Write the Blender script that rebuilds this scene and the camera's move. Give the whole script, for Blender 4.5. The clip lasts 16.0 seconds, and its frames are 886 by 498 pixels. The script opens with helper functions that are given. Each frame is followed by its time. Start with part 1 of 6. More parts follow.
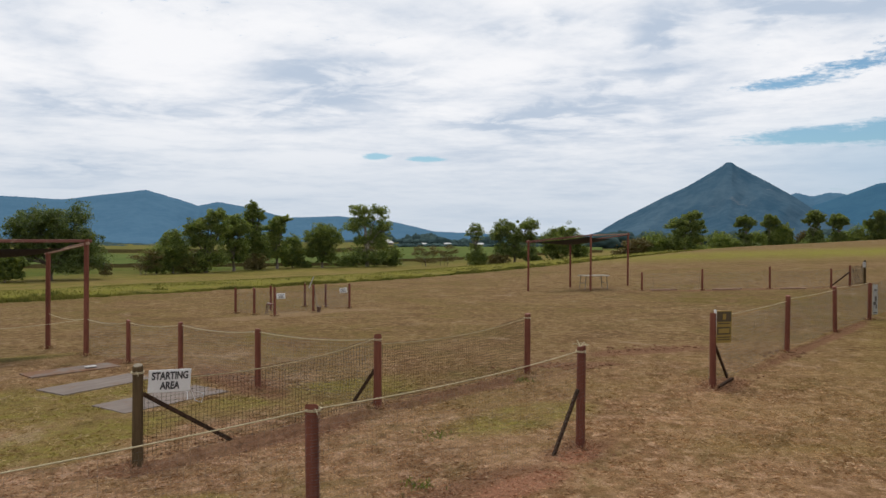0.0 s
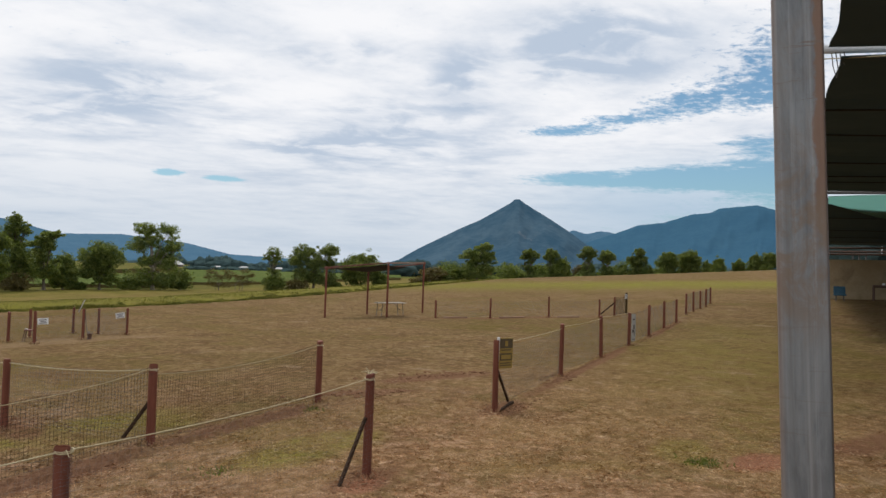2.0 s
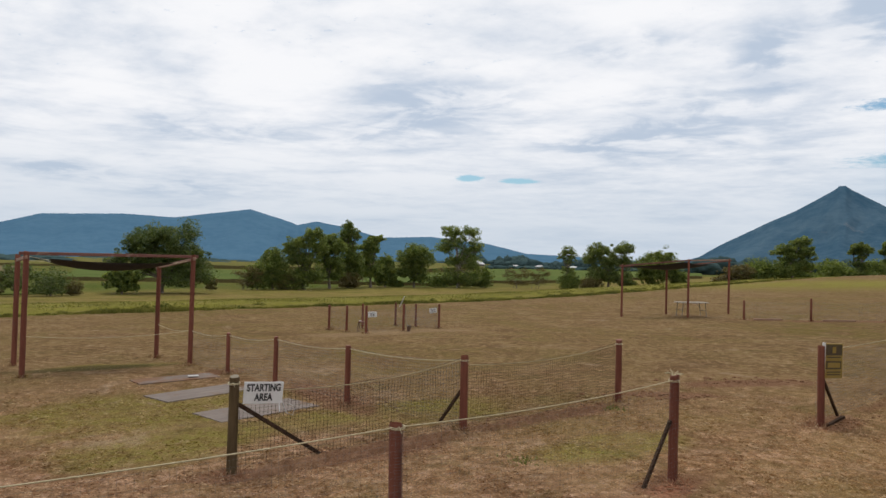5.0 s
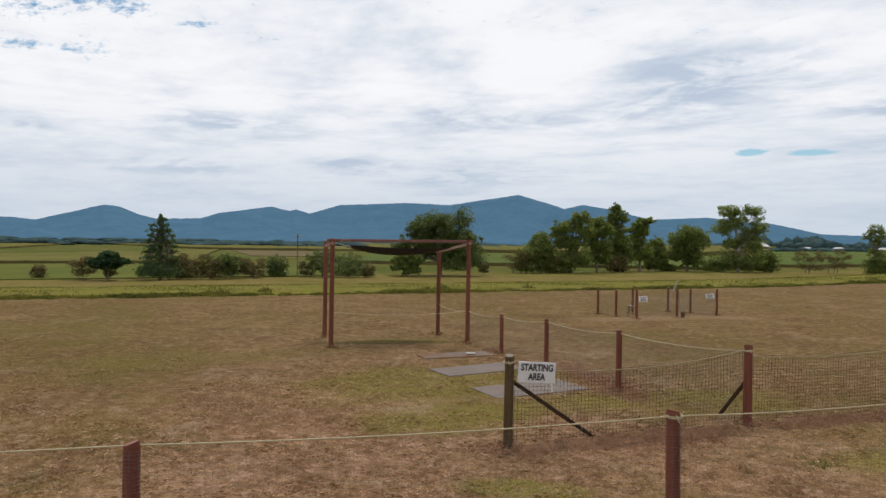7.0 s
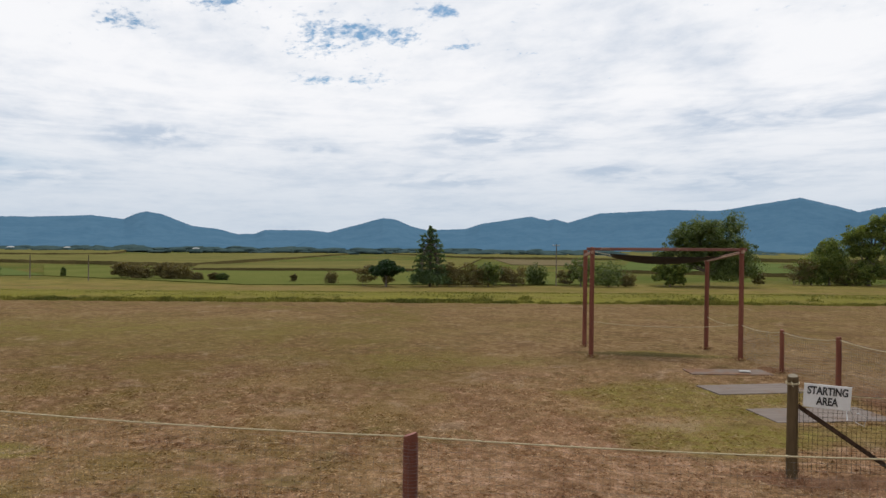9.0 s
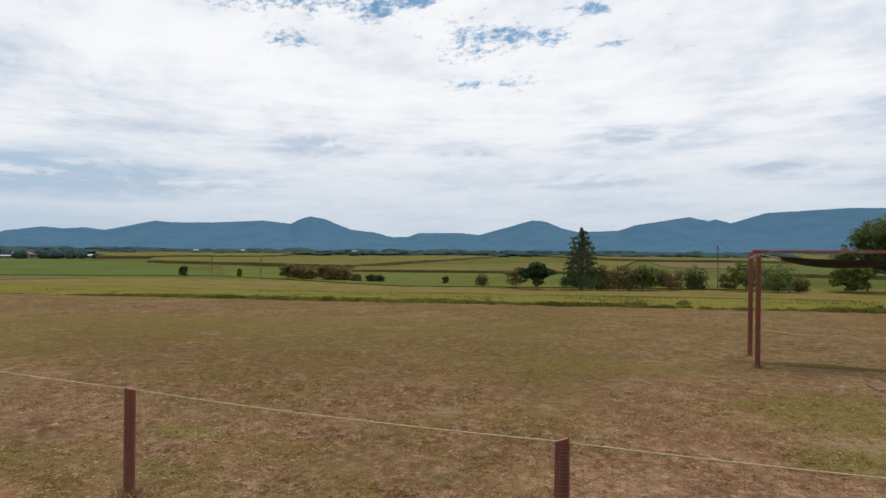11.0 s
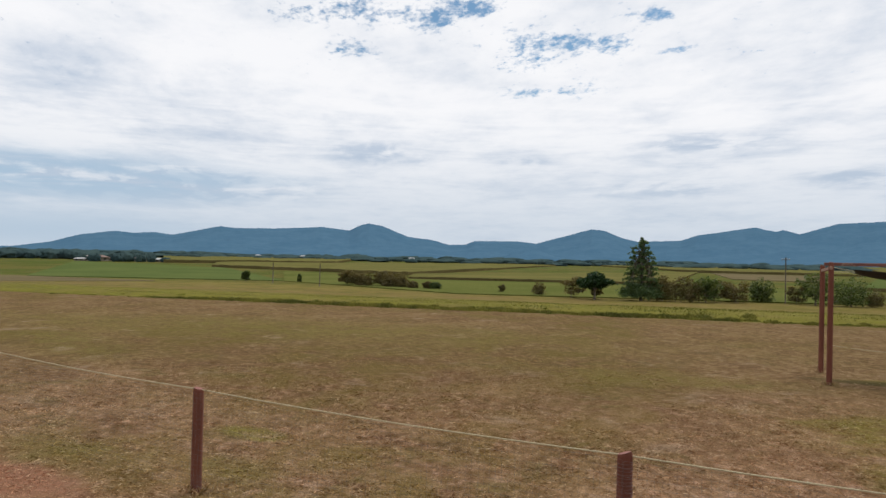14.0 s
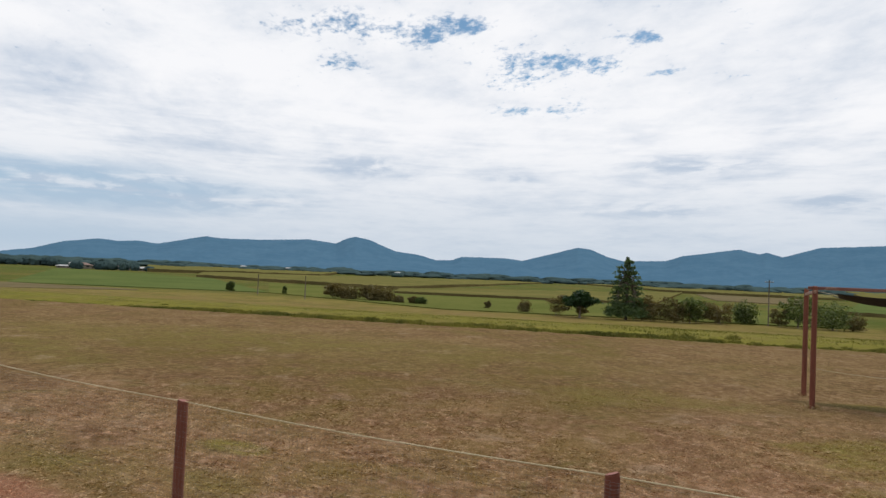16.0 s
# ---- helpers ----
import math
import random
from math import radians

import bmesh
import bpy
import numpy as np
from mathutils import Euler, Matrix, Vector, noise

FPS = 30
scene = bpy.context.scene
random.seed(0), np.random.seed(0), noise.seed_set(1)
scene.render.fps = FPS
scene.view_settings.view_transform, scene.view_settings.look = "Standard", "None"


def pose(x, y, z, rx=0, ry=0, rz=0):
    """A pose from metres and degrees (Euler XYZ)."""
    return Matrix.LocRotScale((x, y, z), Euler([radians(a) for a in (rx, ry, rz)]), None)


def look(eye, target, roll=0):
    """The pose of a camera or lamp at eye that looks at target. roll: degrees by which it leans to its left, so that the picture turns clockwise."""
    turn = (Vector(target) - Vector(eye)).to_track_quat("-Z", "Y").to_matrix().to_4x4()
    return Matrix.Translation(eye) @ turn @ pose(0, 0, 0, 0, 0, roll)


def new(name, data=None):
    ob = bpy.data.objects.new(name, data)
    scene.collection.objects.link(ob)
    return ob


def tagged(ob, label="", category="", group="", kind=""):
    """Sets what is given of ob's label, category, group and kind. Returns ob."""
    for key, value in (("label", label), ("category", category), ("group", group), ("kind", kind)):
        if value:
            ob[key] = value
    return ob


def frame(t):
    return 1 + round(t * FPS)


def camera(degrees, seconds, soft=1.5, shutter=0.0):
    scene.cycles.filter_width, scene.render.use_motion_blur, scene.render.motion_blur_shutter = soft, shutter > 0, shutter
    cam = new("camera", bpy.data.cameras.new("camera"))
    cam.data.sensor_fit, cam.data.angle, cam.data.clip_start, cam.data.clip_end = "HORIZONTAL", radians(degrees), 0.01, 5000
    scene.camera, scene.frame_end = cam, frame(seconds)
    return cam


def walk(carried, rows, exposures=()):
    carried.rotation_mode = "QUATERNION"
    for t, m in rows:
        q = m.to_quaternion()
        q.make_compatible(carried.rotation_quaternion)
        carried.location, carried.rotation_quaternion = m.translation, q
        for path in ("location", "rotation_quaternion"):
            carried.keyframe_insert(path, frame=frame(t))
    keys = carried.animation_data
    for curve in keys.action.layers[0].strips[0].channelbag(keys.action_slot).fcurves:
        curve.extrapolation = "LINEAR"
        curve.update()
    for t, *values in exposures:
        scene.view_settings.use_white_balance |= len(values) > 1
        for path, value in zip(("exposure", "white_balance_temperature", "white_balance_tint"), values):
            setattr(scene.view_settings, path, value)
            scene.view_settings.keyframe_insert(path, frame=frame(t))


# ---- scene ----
# ---------------------------------------------------------------- camera
cam = camera(64.96, 16.0)
ROWS = [
    (0.0, pose(-0.026, 0.017, 2.401, 89.57, -0.14, -0.10)),
    (0.5, pose(-0.007, 0.045, 2.402, 90.32, 0.21, -5.06)),
    (1.0, pose(0.022, 0.051, 2.402, 90.79, -0.35, -10.97)),
    (1.2, pose(0.035, 0.053, 2.403, 90.86, -0.83, -13.14)),
    (1.5, pose(0.054, 0.055, 2.405, 90.95, -1.27, -15.80)),
    (1.7, pose(0.065, 0.059, 2.406, 91.21, -1.49, -16.86)),
    (1.8, pose(0.069, 0.063, 2.406, 91.45, -1.63, -17.12)),
    (2.0, pose(0.073, 0.066, 2.407, 92.00, -1.68, -16.45)),
    (2.2, pose(0.068, 0.065, 2.406, 92.51, -1.78, -14.09)),
    (2.5, pose(0.059, 0.064, 2.406, 92.73, -1.72, -10.40)),
    (3.0, pose(0.044, 0.064, 2.404, 92.19, -1.67, -4.05)),
    (3.2, pose(0.040, 0.060, 2.402, 91.79, -1.61, -1.56)),
    (5.3, pose(0.011, 0.011, 2.396, 91.03, -1.09, 12.03)),
    (5.5, pose(0.010, 0.004, 2.395, 90.57, -0.66, 16.86)),
    (5.7, pose(-0.002, -0.009, 2.396, 90.12, -0.20, 21.99)),
    (6.0, pose(-0.019, -0.028, 2.397, 89.59, -0.09, 28.63)),
    (6.5, pose(-0.017, -0.035, 2.398, 89.43, -0.50, 29.74)),
    (7.0, pose(-0.011, -0.037, 2.397, 89.52, -0.77, 29.12)),
    (7.5, pose(-0.006, -0.044, 2.397, 89.40, -0.57, 30.25)),
    (8.0, pose(-0.014, -0.061, 2.398, 89.92, -0.59, 34.74)),
    (8.5, pose(-0.017, -0.076, 2.394, 90.15, -0.62, 42.54)),
    (9.0, pose(-0.017, -0.076, 2.390, 90.03, -0.53, 50.15)),
    (9.5, pose(-0.016, -0.081, 2.389, 89.78, -0.47, 55.67)),
    (10.0, pose(0.005, -0.099, 2.390, 89.76, -0.47, 60.54)),
    (10.2, pose(0.013, -0.098, 2.392, 89.76, -0.41, 61.28)),
    (12.3, pose(-0.007, -0.115, 2.405, 90.54, -1.00, 63.93)),
    (12.5, pose(-0.003, -0.124, 2.403, 90.57, -1.11, 64.25)),
    (13.0, pose(-0.001, -0.127, 2.402, 90.79, -1.48, 64.04)),
    (13.5, pose(0.004, -0.143, 2.401, 90.64, -1.35, 65.88)),
    (14.0, pose(0.009, -0.146, 2.402, 90.71, -1.18, 67.11)),
    (14.5, pose(0.014, -0.159, 2.406, 91.10, -1.28, 66.59)),
    (15.0, pose(0.017, -0.170, 2.406, 91.50, -1.71, 66.59)),
    (15.5, pose(-0.003, -0.179, 2.410, 91.85, -2.13, 66.72)),
    (16.0, pose(-0.002, -0.183, 2.410, 92.00, -2.43, 65.97)),
]
walk(cam, ROWS)

# ---------------------------------------------------------------- light
SUN_AZ, SUN_EL = 18.0, 62.0        # degrees left of +y, degrees up


def make_world():
    w = bpy.data.worlds.new("overcast_sky")
    w.use_nodes = True
    scene.world = w
    nt = w.node_tree
    nt.nodes.clear()
    N = nt.nodes.new
    L = nt.links.new
    out = N("ShaderNodeOutputWorld")
    sky = N("ShaderNodeTexSky")
    sky.sky_type = "NISHITA"
    sky.sun_disc = False
    sky.sun_elevation = radians(SUN_EL)
    sky.sun_rotation = radians(-SUN_AZ)
    blue = N("ShaderNodeBackground")
    blue.inputs[1].default_value = 0.099
    tint = N("ShaderNodeMix")
    tint.data_type, tint.blend_type = "RGBA", "MULTIPLY"
    tint.inputs[0].default_value = 1.0
    tint.inputs[7].default_value = (0.74, 0.95, 1.0, 1)
    L(sky.outputs[0], tint.inputs[6])
    L(tint.outputs[2], blue.inputs[0])
    co = N("ShaderNodeTexCoord")
    sep = N("ShaderNodeSeparateXYZ")
    L(co.outputs["Generated"], sep.inputs[0])

    def math_(op, a, b=None, c=None):
        m = N("ShaderNodeMath")
        m.operation = op
        for i, v in enumerate((a, b, c)):
            if v is None:
                continue
            if isinstance(v, (int, float)):
                m.inputs[i].default_value = v
            else:
                L(v, m.inputs[i])
        return m.outputs[0]

    def ramp(v, a, b, lo=0.0, hi=1.0, smooth=True):
        m = N("ShaderNodeMapRange")
        m.interpolation_type = "SMOOTHSTEP" if smooth else "LINEAR"
        L(v, m.inputs[0])
        for i, x in enumerate((a, b, lo, hi)):
            m.inputs[i + 1].default_value = x
        return m.outputs[0]

    zz = math_("ADD", math_("MAXIMUM", sep.outputs[2], 0.0), 0.13)
    flat = N("ShaderNodeCombineXYZ")
    L(math_("DIVIDE", sep.outputs[0], zz), flat.inputs[0])
    L(math_("DIVIDE", sep.outputs[1], zz), flat.inputs[1])

    def noise_(vec, scale, detail, rough, dist=0.0, sx=1.0, sy=1.0, off=0.0, turn=35):
        mp = N("ShaderNodeMapping")
        mp.inputs["Rotation"].default_value = (0, 0, radians(turn))
        mp.inputs["Scale"].default_value = (sx, sy, 1)
        mp.inputs["Location"].default_value = (off, off * 0.7, 0)
        L(vec, mp.inputs[0])
        n = N("ShaderNodeTexNoise")
        L(mp.outputs[0], n.inputs["Vector"])
        n.inputs["Scale"].default_value = scale
        n.inputs["Detail"].default_value = detail
        n.inputs["Roughness"].default_value = rough
        n.inputs["Distortion"].default_value = dist
        return n.outputs[0]

    big = noise_(flat.outputs[0], 0.7, 8, 0.56, 0.25, 1.0, 1.15, 3.1)
    streak = noise_(flat.outputs[0], 1.5, 9, 0.6, 0.2, 0.9, 1.2, 8.3)
    puff = noise_(flat.outputs[0], 9.0, 5, 0.62, 0.25, 1.0, 1.2, 1.7)

    fleck = noise_(flat.outputs[0], 24.0, 4, 0.65, 0.2, 1.0, 1.3, 5.3)

    def opening(az, el, wide, tall, amount):
        """A thin place in the cloud sheet round a bearing and a height."""
        a, e = radians(az), radians(el)
        sub = N("ShaderNodeVectorMath")
        sub.operation = "SUBTRACT"
        L(co.outputs["Generated"], sub.inputs[0])
        sub.inputs[1].default_value = (-math.sin(a) * math.cos(e), math.cos(a) * math.cos(e), math.sin(e))
        mul = N("ShaderNodeVectorMath")
        mul.operation = "MULTIPLY"
        L(sub.outputs[0], mul.inputs[0])
        mul.inputs[1].default_value = (1 / radians(wide), 1 / radians(wide), 1 / radians(tall))
        ln = N("ShaderNodeVectorMath")
        ln.operation = "LENGTH"
        L(mul.outputs[0], ln.inputs[0])
        return ramp(ln.outputs["Value"], 0.0, 1.0, amount, 0.0)

    def gathered(table):
        total = None
        for h in table:
            o = opening(*h)
            total = o if total is None else math_("ADD", total, o)
        return total

    def off(v, k):
        return math_("MULTIPLY", math_("SUBTRACT", v, 0.5), k)

    # long low streaks, by bearing and height
    level = N("ShaderNodeCombineXYZ")
    L(math_("MULTIPLY", math_("ARCTAN2", sep.outputs[0], sep.outputs[1]), 5.0), level.inputs[0])
    L(math_("MULTIPLY", sep.outputs[2], 42.0), level.inputs[1])
    lined = noise_(level.outputs[0], 1.0, 8, 0.6, 0.5, 1.0, 1.0, 4.4, 4)
    wisp = noise_(level.outputs[0], 3.2, 7, 0.62, 0.3, 1.0, 1.0, 9.2, -3)
    high = ramp(sep.outputs[2], 0.16, 0.27)
    under = math_("SUBTRACT", 1.0, high)

    # thin places where the blue shows: bearing, height, half width, half height, amount
    holes = gathered(((-26.2, 7.9, 9, 1.1, 0.18), (-32, 7.9, 9, 1.6, 0.21), (-37.9, 7.8, 9, 2.5, 0.2), (-42.6, 7.6, 7, 3.8, 0.2), (-26.1, 11.7, 6, 0.85, 0.23), (-30.6, 12.5, 6, 1.1, 0.19),
                      (-34.4, 13.6, 5, 1.9, 0.14), (-38.2, 14.1, 5.5, 2.6, 0.14), (-41.7, 14.8, 4, 3.2, 0.15), (-36, 4.6, 17, 2.6, 0.13), (-40.2, 10.4, 5, 1.6, 0.17), (5.4, 7.1, 2.2, 0.5, 0.29), (1.4, 6.9, 2.8, 0.42, 0.29), (-41, 17.5, 7, 2.6, 0.1), (-60, 18, 26, 12, 0.12)))
    holes = math_("ADD", holes, gathered(((79.2, 19, 5.5, 1.6, 0.12), (74.2, 19.5, 4.2, 1.9, 0.15), (68.2, 19.1, 5.4, 2.1, 0.17), (64.9, 20, 3.6, 1.1, 0.15), (75.1, 16.5, 4.2, 1.5, 0.15), (59.8, 17.1, 5.4, 2.0, 0.16), (54.8, 17.1, 4.6, 1.9, 0.15),
                                          (60.6, 13.4, 4.4, 0.9, 0.15), (50.9, 18.8, 3.4, 1.1, 0.15), (56.1, 13.5, 3.8, 1.3, 0.13), (60.6, 15.4, 3.8, 1.0, 0.12), (49.1, 16.2, 2.6, 0.5, 0.13))))
    # shreds of cloud across them
    holes = math_("SUBTRACT", holes, gathered(((-23.2, 6.8, 5, 0.5, 0.16), (-28.5, 5.5, 7, 1.5, 0.2), (-30.4, 8.1, 3.4, 0.45, 0.08), (-33.1, 9.75, 10, 0.9, 0.08), (-38.6, 11.5, 5, 1.0, 0.08), (-38.3, 6.7, 4, 0.45, 0.08), (3.4, 7.2, 1.0, 0.5, 0.1))))
    grain = math_("ADD", off(puff, math_("ADD", math_("MULTIPLY", high, 0.16), 0.18)), off(fleck, math_("ADD", math_("MULTIPLY", high, 0.26), 0.18)))
    grain = math_("ADD", grain, math_("ADD", off(lined, math_("MULTIPLY", under, 0.12)), off(wisp, math_("MULTIPLY", under, 0.22))))
    cover = math_("ADD", math_("SUBTRACT", math_("ADD", off(big, 0.12), grain), holes), 0.515)
    mask = ramp(cover, 0.29, 0.445)
    # grey undersides
    dull = gathered(((8.4, 13.0, 12, 4.2, 0.19), (-17.4, 15.7, 4, 4.2, 0.17), (-16, 10, 34, 13, 0.075), (27, 10.2, 11, 2.8, 0.14), (-6.8, 17.7, 9, 2.2, 0.16), (-4.5, 9.8, 8, 1.6, 0.14), (-28.4, 18.3, 11, 4.6, 0.27), (-11.3, 11.4, 9, 4.2, 0.1), (27, 5.5, 10, 1.8, 0.14), (15.2, 10.1, 10, 2.4, 0.1)))
    dull = math_("ADD", dull, gathered(((95.6, 5.4, 17, 2.3, 0.3), (84.6, 5.2, 15, 2.0, 0.2), (72.6, 8.4, 7.5, 1.6, 0.2), (46.9, 9.1, 10, 1.4, 0.18), (36.7, 6.2, 6, 1.3, 0.2), (49.4, 5.7, 12, 1.5, 0.15), (60.5, 8, 5.5, 0.8, 0.13), (95.8, 13.4, 7, 3.2, 0.12))))
    torn = noise_(flat.outputs[0], 3.4, 6, 0.55, 0.4, 1.0, 1.3, 12.7)
    dull = math_("MULTIPLY", dull, ramp(torn, 0.39, 0.62, 0.12, 1.25))
    soft = math_("ADD", math_("ADD", off(streak, math_("ADD", math_("MULTIPLY", high, 0.3), 0.25)), off(big, 0.22)), math_("ADD", off(puff, 0.1), off(torn, 0.16)))
    soft = math_("ADD", soft, math_("ADD", off(lined, math_("MULTIPLY", under, 0.38)), off(wisp, math_("MULTIPLY", under, 0.09))))
    shade = ramp(math_("SUBTRACT", math_("ADD", soft, 0.455), dull), 0.22, 0.53)
    col = N("ShaderNodeMix")
    col.data_type = "RGBA"
    L(shade, col.inputs[0])
    col.inputs[6].default_value = (0.5, 0.585, 0.71, 1)
    col.inputs[7].default_value = (0.935, 0.94, 0.966, 1)
    veil = N("ShaderNodeMix")
    veil.data_type = "RGBA"
    L(math_("ADD", math_("MULTIPLY", opening(97.7, 5.2, 27, 3.0, 0.95), ramp(lined, 0.66, 0.42)), math_("ADD", opening(98, 1.4, 24, 2.4, 0.8), opening(-36, 5, 20, 6, 0.75))), veil.inputs[0])
    L(col.outputs[2], veil.inputs[6])
    veil.inputs[7].default_value = (0.32, 0.505, 0.68, 1)
    low = N("ShaderNodeMix")
    low.data_type = "RGBA"
    L(ramp(sep.outputs[2], 0.0, 0.21, 0.74, 0.0), low.inputs[0])
    L(veil.outputs[2], low.inputs[6])
    low.inputs[7].default_value = (0.495, 0.585, 0.69, 1)
    cloud = N("ShaderNodeBackground")
    L(low.outputs[2], cloud.inputs[0])
    cloud.inputs[1].default_value = 1.0
    mix = N("ShaderNodeMixShader")
    L(mask, mix.inputs[0])
    L(blue.outputs[0], mix.inputs[1])
    L(cloud.outputs[0], mix.inputs[2])
    L(mix.outputs[0], out.inputs[0])


make_world()
sun = bpy.data.lights.new("sun", "SUN")
sun.energy, sun.angle, sun.color = 1.5, radians(13), (1.0, 0.95, 0.88)
sun_ob = new("sun", sun)
sa, se = radians(SUN_AZ), radians(SUN_EL)
SUN_WAY = Vector((-math.sin(sa) * math.cos(se), math.cos(sa) * math.cos(se), math.sin(se)))
sun_ob.matrix_basis = look(SUN_WAY * 60, (0, 0, 0))

# ---------------------------------------------------------------- plan
EDGE0 = Vector((-41.7, -2.5))                 # the mown field ends along a straight drain
EDGE_U = Vector((0.62, 0.784))
EDGE_N = Vector((-0.784, 0.62))
EYE = 2.4                                     # the camera's height over the field
PLAIN = -3.1                                  # the farmed plain lies lower than the field


def edge_side(x, y):
    return (x - EDGE0.x) * EDGE_N.x + (y - EDGE0.y) * EDGE_N.y


def ease(v, a, b):
    t = min(1.0, max(0.0, (v - a) / (b - a)))
    return t * t * (3 - 2 * t)


def gz(x, y):
    """Height of the ground: a flat field, rising gently to a crest on one side and falling to the plain beyond the drain."""
    s = x + 0.35 * y - 18
    r = 0.034 * 4 * (math.log1p(math.exp(s / 4)) if s < 80 else s / 4)
    r = min(r, 6.5) * (1 - ease(-0.519 * x + 0.855 * y - 57.5, 0, 60))
    e = edge_side(x, y)
    f = min(1.0, max(0.0, (e - 3) / 59))
    f *= 0.7 + 0.3 * f * (3 - 2 * f)
    return r + PLAIN * f * (1 - ease(x + 0.35 * y, 60, 130)) - 0.16 * math.exp(-((e - 2.2) / 1.2) ** 2)


def at_bearing(az, r):
    """A place on the plan: degrees left of +y, and metres."""
    return -r * math.sin(radians(az)), r * math.cos(radians(az))


# ---------------------------------------------------------------- materials
class Nodes:
    """Short-hand for building a node material."""

    def __init__(self, name):
        self.mat = bpy.data.materials.new(name)
        self.mat.use_nodes = True
        self.nt = self.mat.node_tree
        self.bsdf = self.nt.nodes["Principled BSDF"]
        self.pos = None

    def N(self, kind):
        return self.nt.nodes.new(kind)

    def L(self, a, b):
        self.nt.links.new(a, b)

    def put(self, v, socket):
        if isinstance(v, (int, float)):
            socket.default_value = v
        elif isinstance(v, tuple):
            socket.default_value = (*v, 1.0) if len(v) == 3 and socket.type == "RGBA" else v
        else:
            self.L(v, socket)

    def where(self):
        if self.pos is None:
            self.pos = self.N("ShaderNodeNewGeometry").outputs["Position"]
        return self.pos

    def local(self):
        return self.N("ShaderNodeTexCoord").outputs["Object"]

    def vec(self, op, a, b=None):
        m = self.N("ShaderNodeVectorMath")
        m.operation = op
        self.put(a, m.inputs[0])
        if b is not None:
            self.put(b, m.inputs[1])
        return m.outputs["Value"] if op in ("LENGTH", "DOT_PRODUCT") else m.outputs[0]

    def m(self, op, a, b=None):
        n = self.N("ShaderNodeMath")
        n.operation = op
        self.put(a, n.inputs[0])
        if b is not None:
            self.put(b, n.inputs[1])
        return n.outputs[0]

    def noise(self, scale, detail=4.0, rough=0.6, vec=None, dist=0.0, stretch=None):
        v = vec if vec is not None else self.where()
        if stretch:
            v = self.vec("MULTIPLY", v, stretch)
        n = self.N("ShaderNodeTexNoise")
        self.L(v, n.inputs["Vector"])
        for k, x in (("Scale", scale), ("Detail", detail), ("Roughness", rough), ("Distortion", dist)):
            n.inputs[k].default_value = x
        return n.outputs[0]

    def ramp(self, v, a, b, lo=0.0, hi=1.0):
        n = self.N("ShaderNodeMapRange")
        n.interpolation_type = "SMOOTHSTEP"
        self.put(v, n.inputs[0])
        for i, x in enumerate((a, b, lo, hi)):
            n.inputs[i + 1].default_value = x
        return n.outputs[0]

    def mix(self, f, a, b, blend="MIX"):
        n = self.N("ShaderNodeMix")
        n.data_type, n.blend_type = "RGBA", blend
        self.put(f, n.inputs[0])
        self.put(a, n.inputs[6])
        self.put(b, n.inputs[7])
        return n.outputs[2]

    def bump(self, height, strength, distance):
        n = self.N("ShaderNodeBump")
        n.inputs["Strength"].default_value = strength
        n.inputs["Distance"].default_value = distance
        self.L(height, n.inputs["Height"])
        self.L(n.outputs[0], self.bsdf.inputs["Normal"])

    def done(self, color, rough=0.8, metal=0.0, spec=None):
        self.put(color, self.bsdf.inputs["Base Color"])
        self.put(rough, self.bsdf.inputs["Roughness"])
        self.put(metal, self.bsdf.inputs["Metallic"])
        if spec is not None:
            self.bsdf.inputs["Specular IOR Level"].default_value = spec
        return self.mat


def grainy(name, a, b, scale=6.0, rough=0.8, bump=0.2, dist=0.004, stretch=None, metal=0.0, spec=None, wear=None, wear_at=(0.58, 0.72)):
    """Two tones mixed by coarse and fine noise, with fine relief; wear: a third tone in blotches."""
    k = Nodes(name)
    v = k.local()
    n1 = k.noise(scale, 5, 0.65, v, 0.2, stretch)
    n2 = k.noise(scale * 7, 3, 0.6, v, 0.0, stretch)
    f = k.ramp(k.m("ADD", k.m("MULTIPLY", n1, 0.7), k.m("MULTIPLY", n2, 0.3)), 0.35, 0.65)
    c = k.mix(f, a, b)
    if wear:
        c = k.mix(k.ramp(k.noise(scale * 0.6, 6, 0.7, v, 0.5), *wear_at), c, wear)
    k.bump(n2, bump, dist)
    return k.done(c, rough, metal, spec)


def ellipse(k, cx, cy, ang, a, b, warp, lo=0.45, hi=1.0):
    """1 inside an ellipse on the ground with a ragged rim, 0 outside."""
    v = k.vec("SUBTRACT", k.where(), (cx, cy, 0.0))
    r = k.N("ShaderNodeVectorRotate")
    r.rotation_type = "Z_AXIS"
    k.L(v, r.inputs["Vector"])
    r.inputs["Angle"].default_value = -radians(ang)
    d = k.vec("LENGTH", k.vec("MULTIPLY", r.outputs[0], (1 / a, 1 / b, 0.0)))
    return k.ramp(k.m("ADD", d, k.m("MULTIPLY", k.m("SUBTRACT", warp, 0.5), 1.3)), lo, hi, 1.0, 0.0)


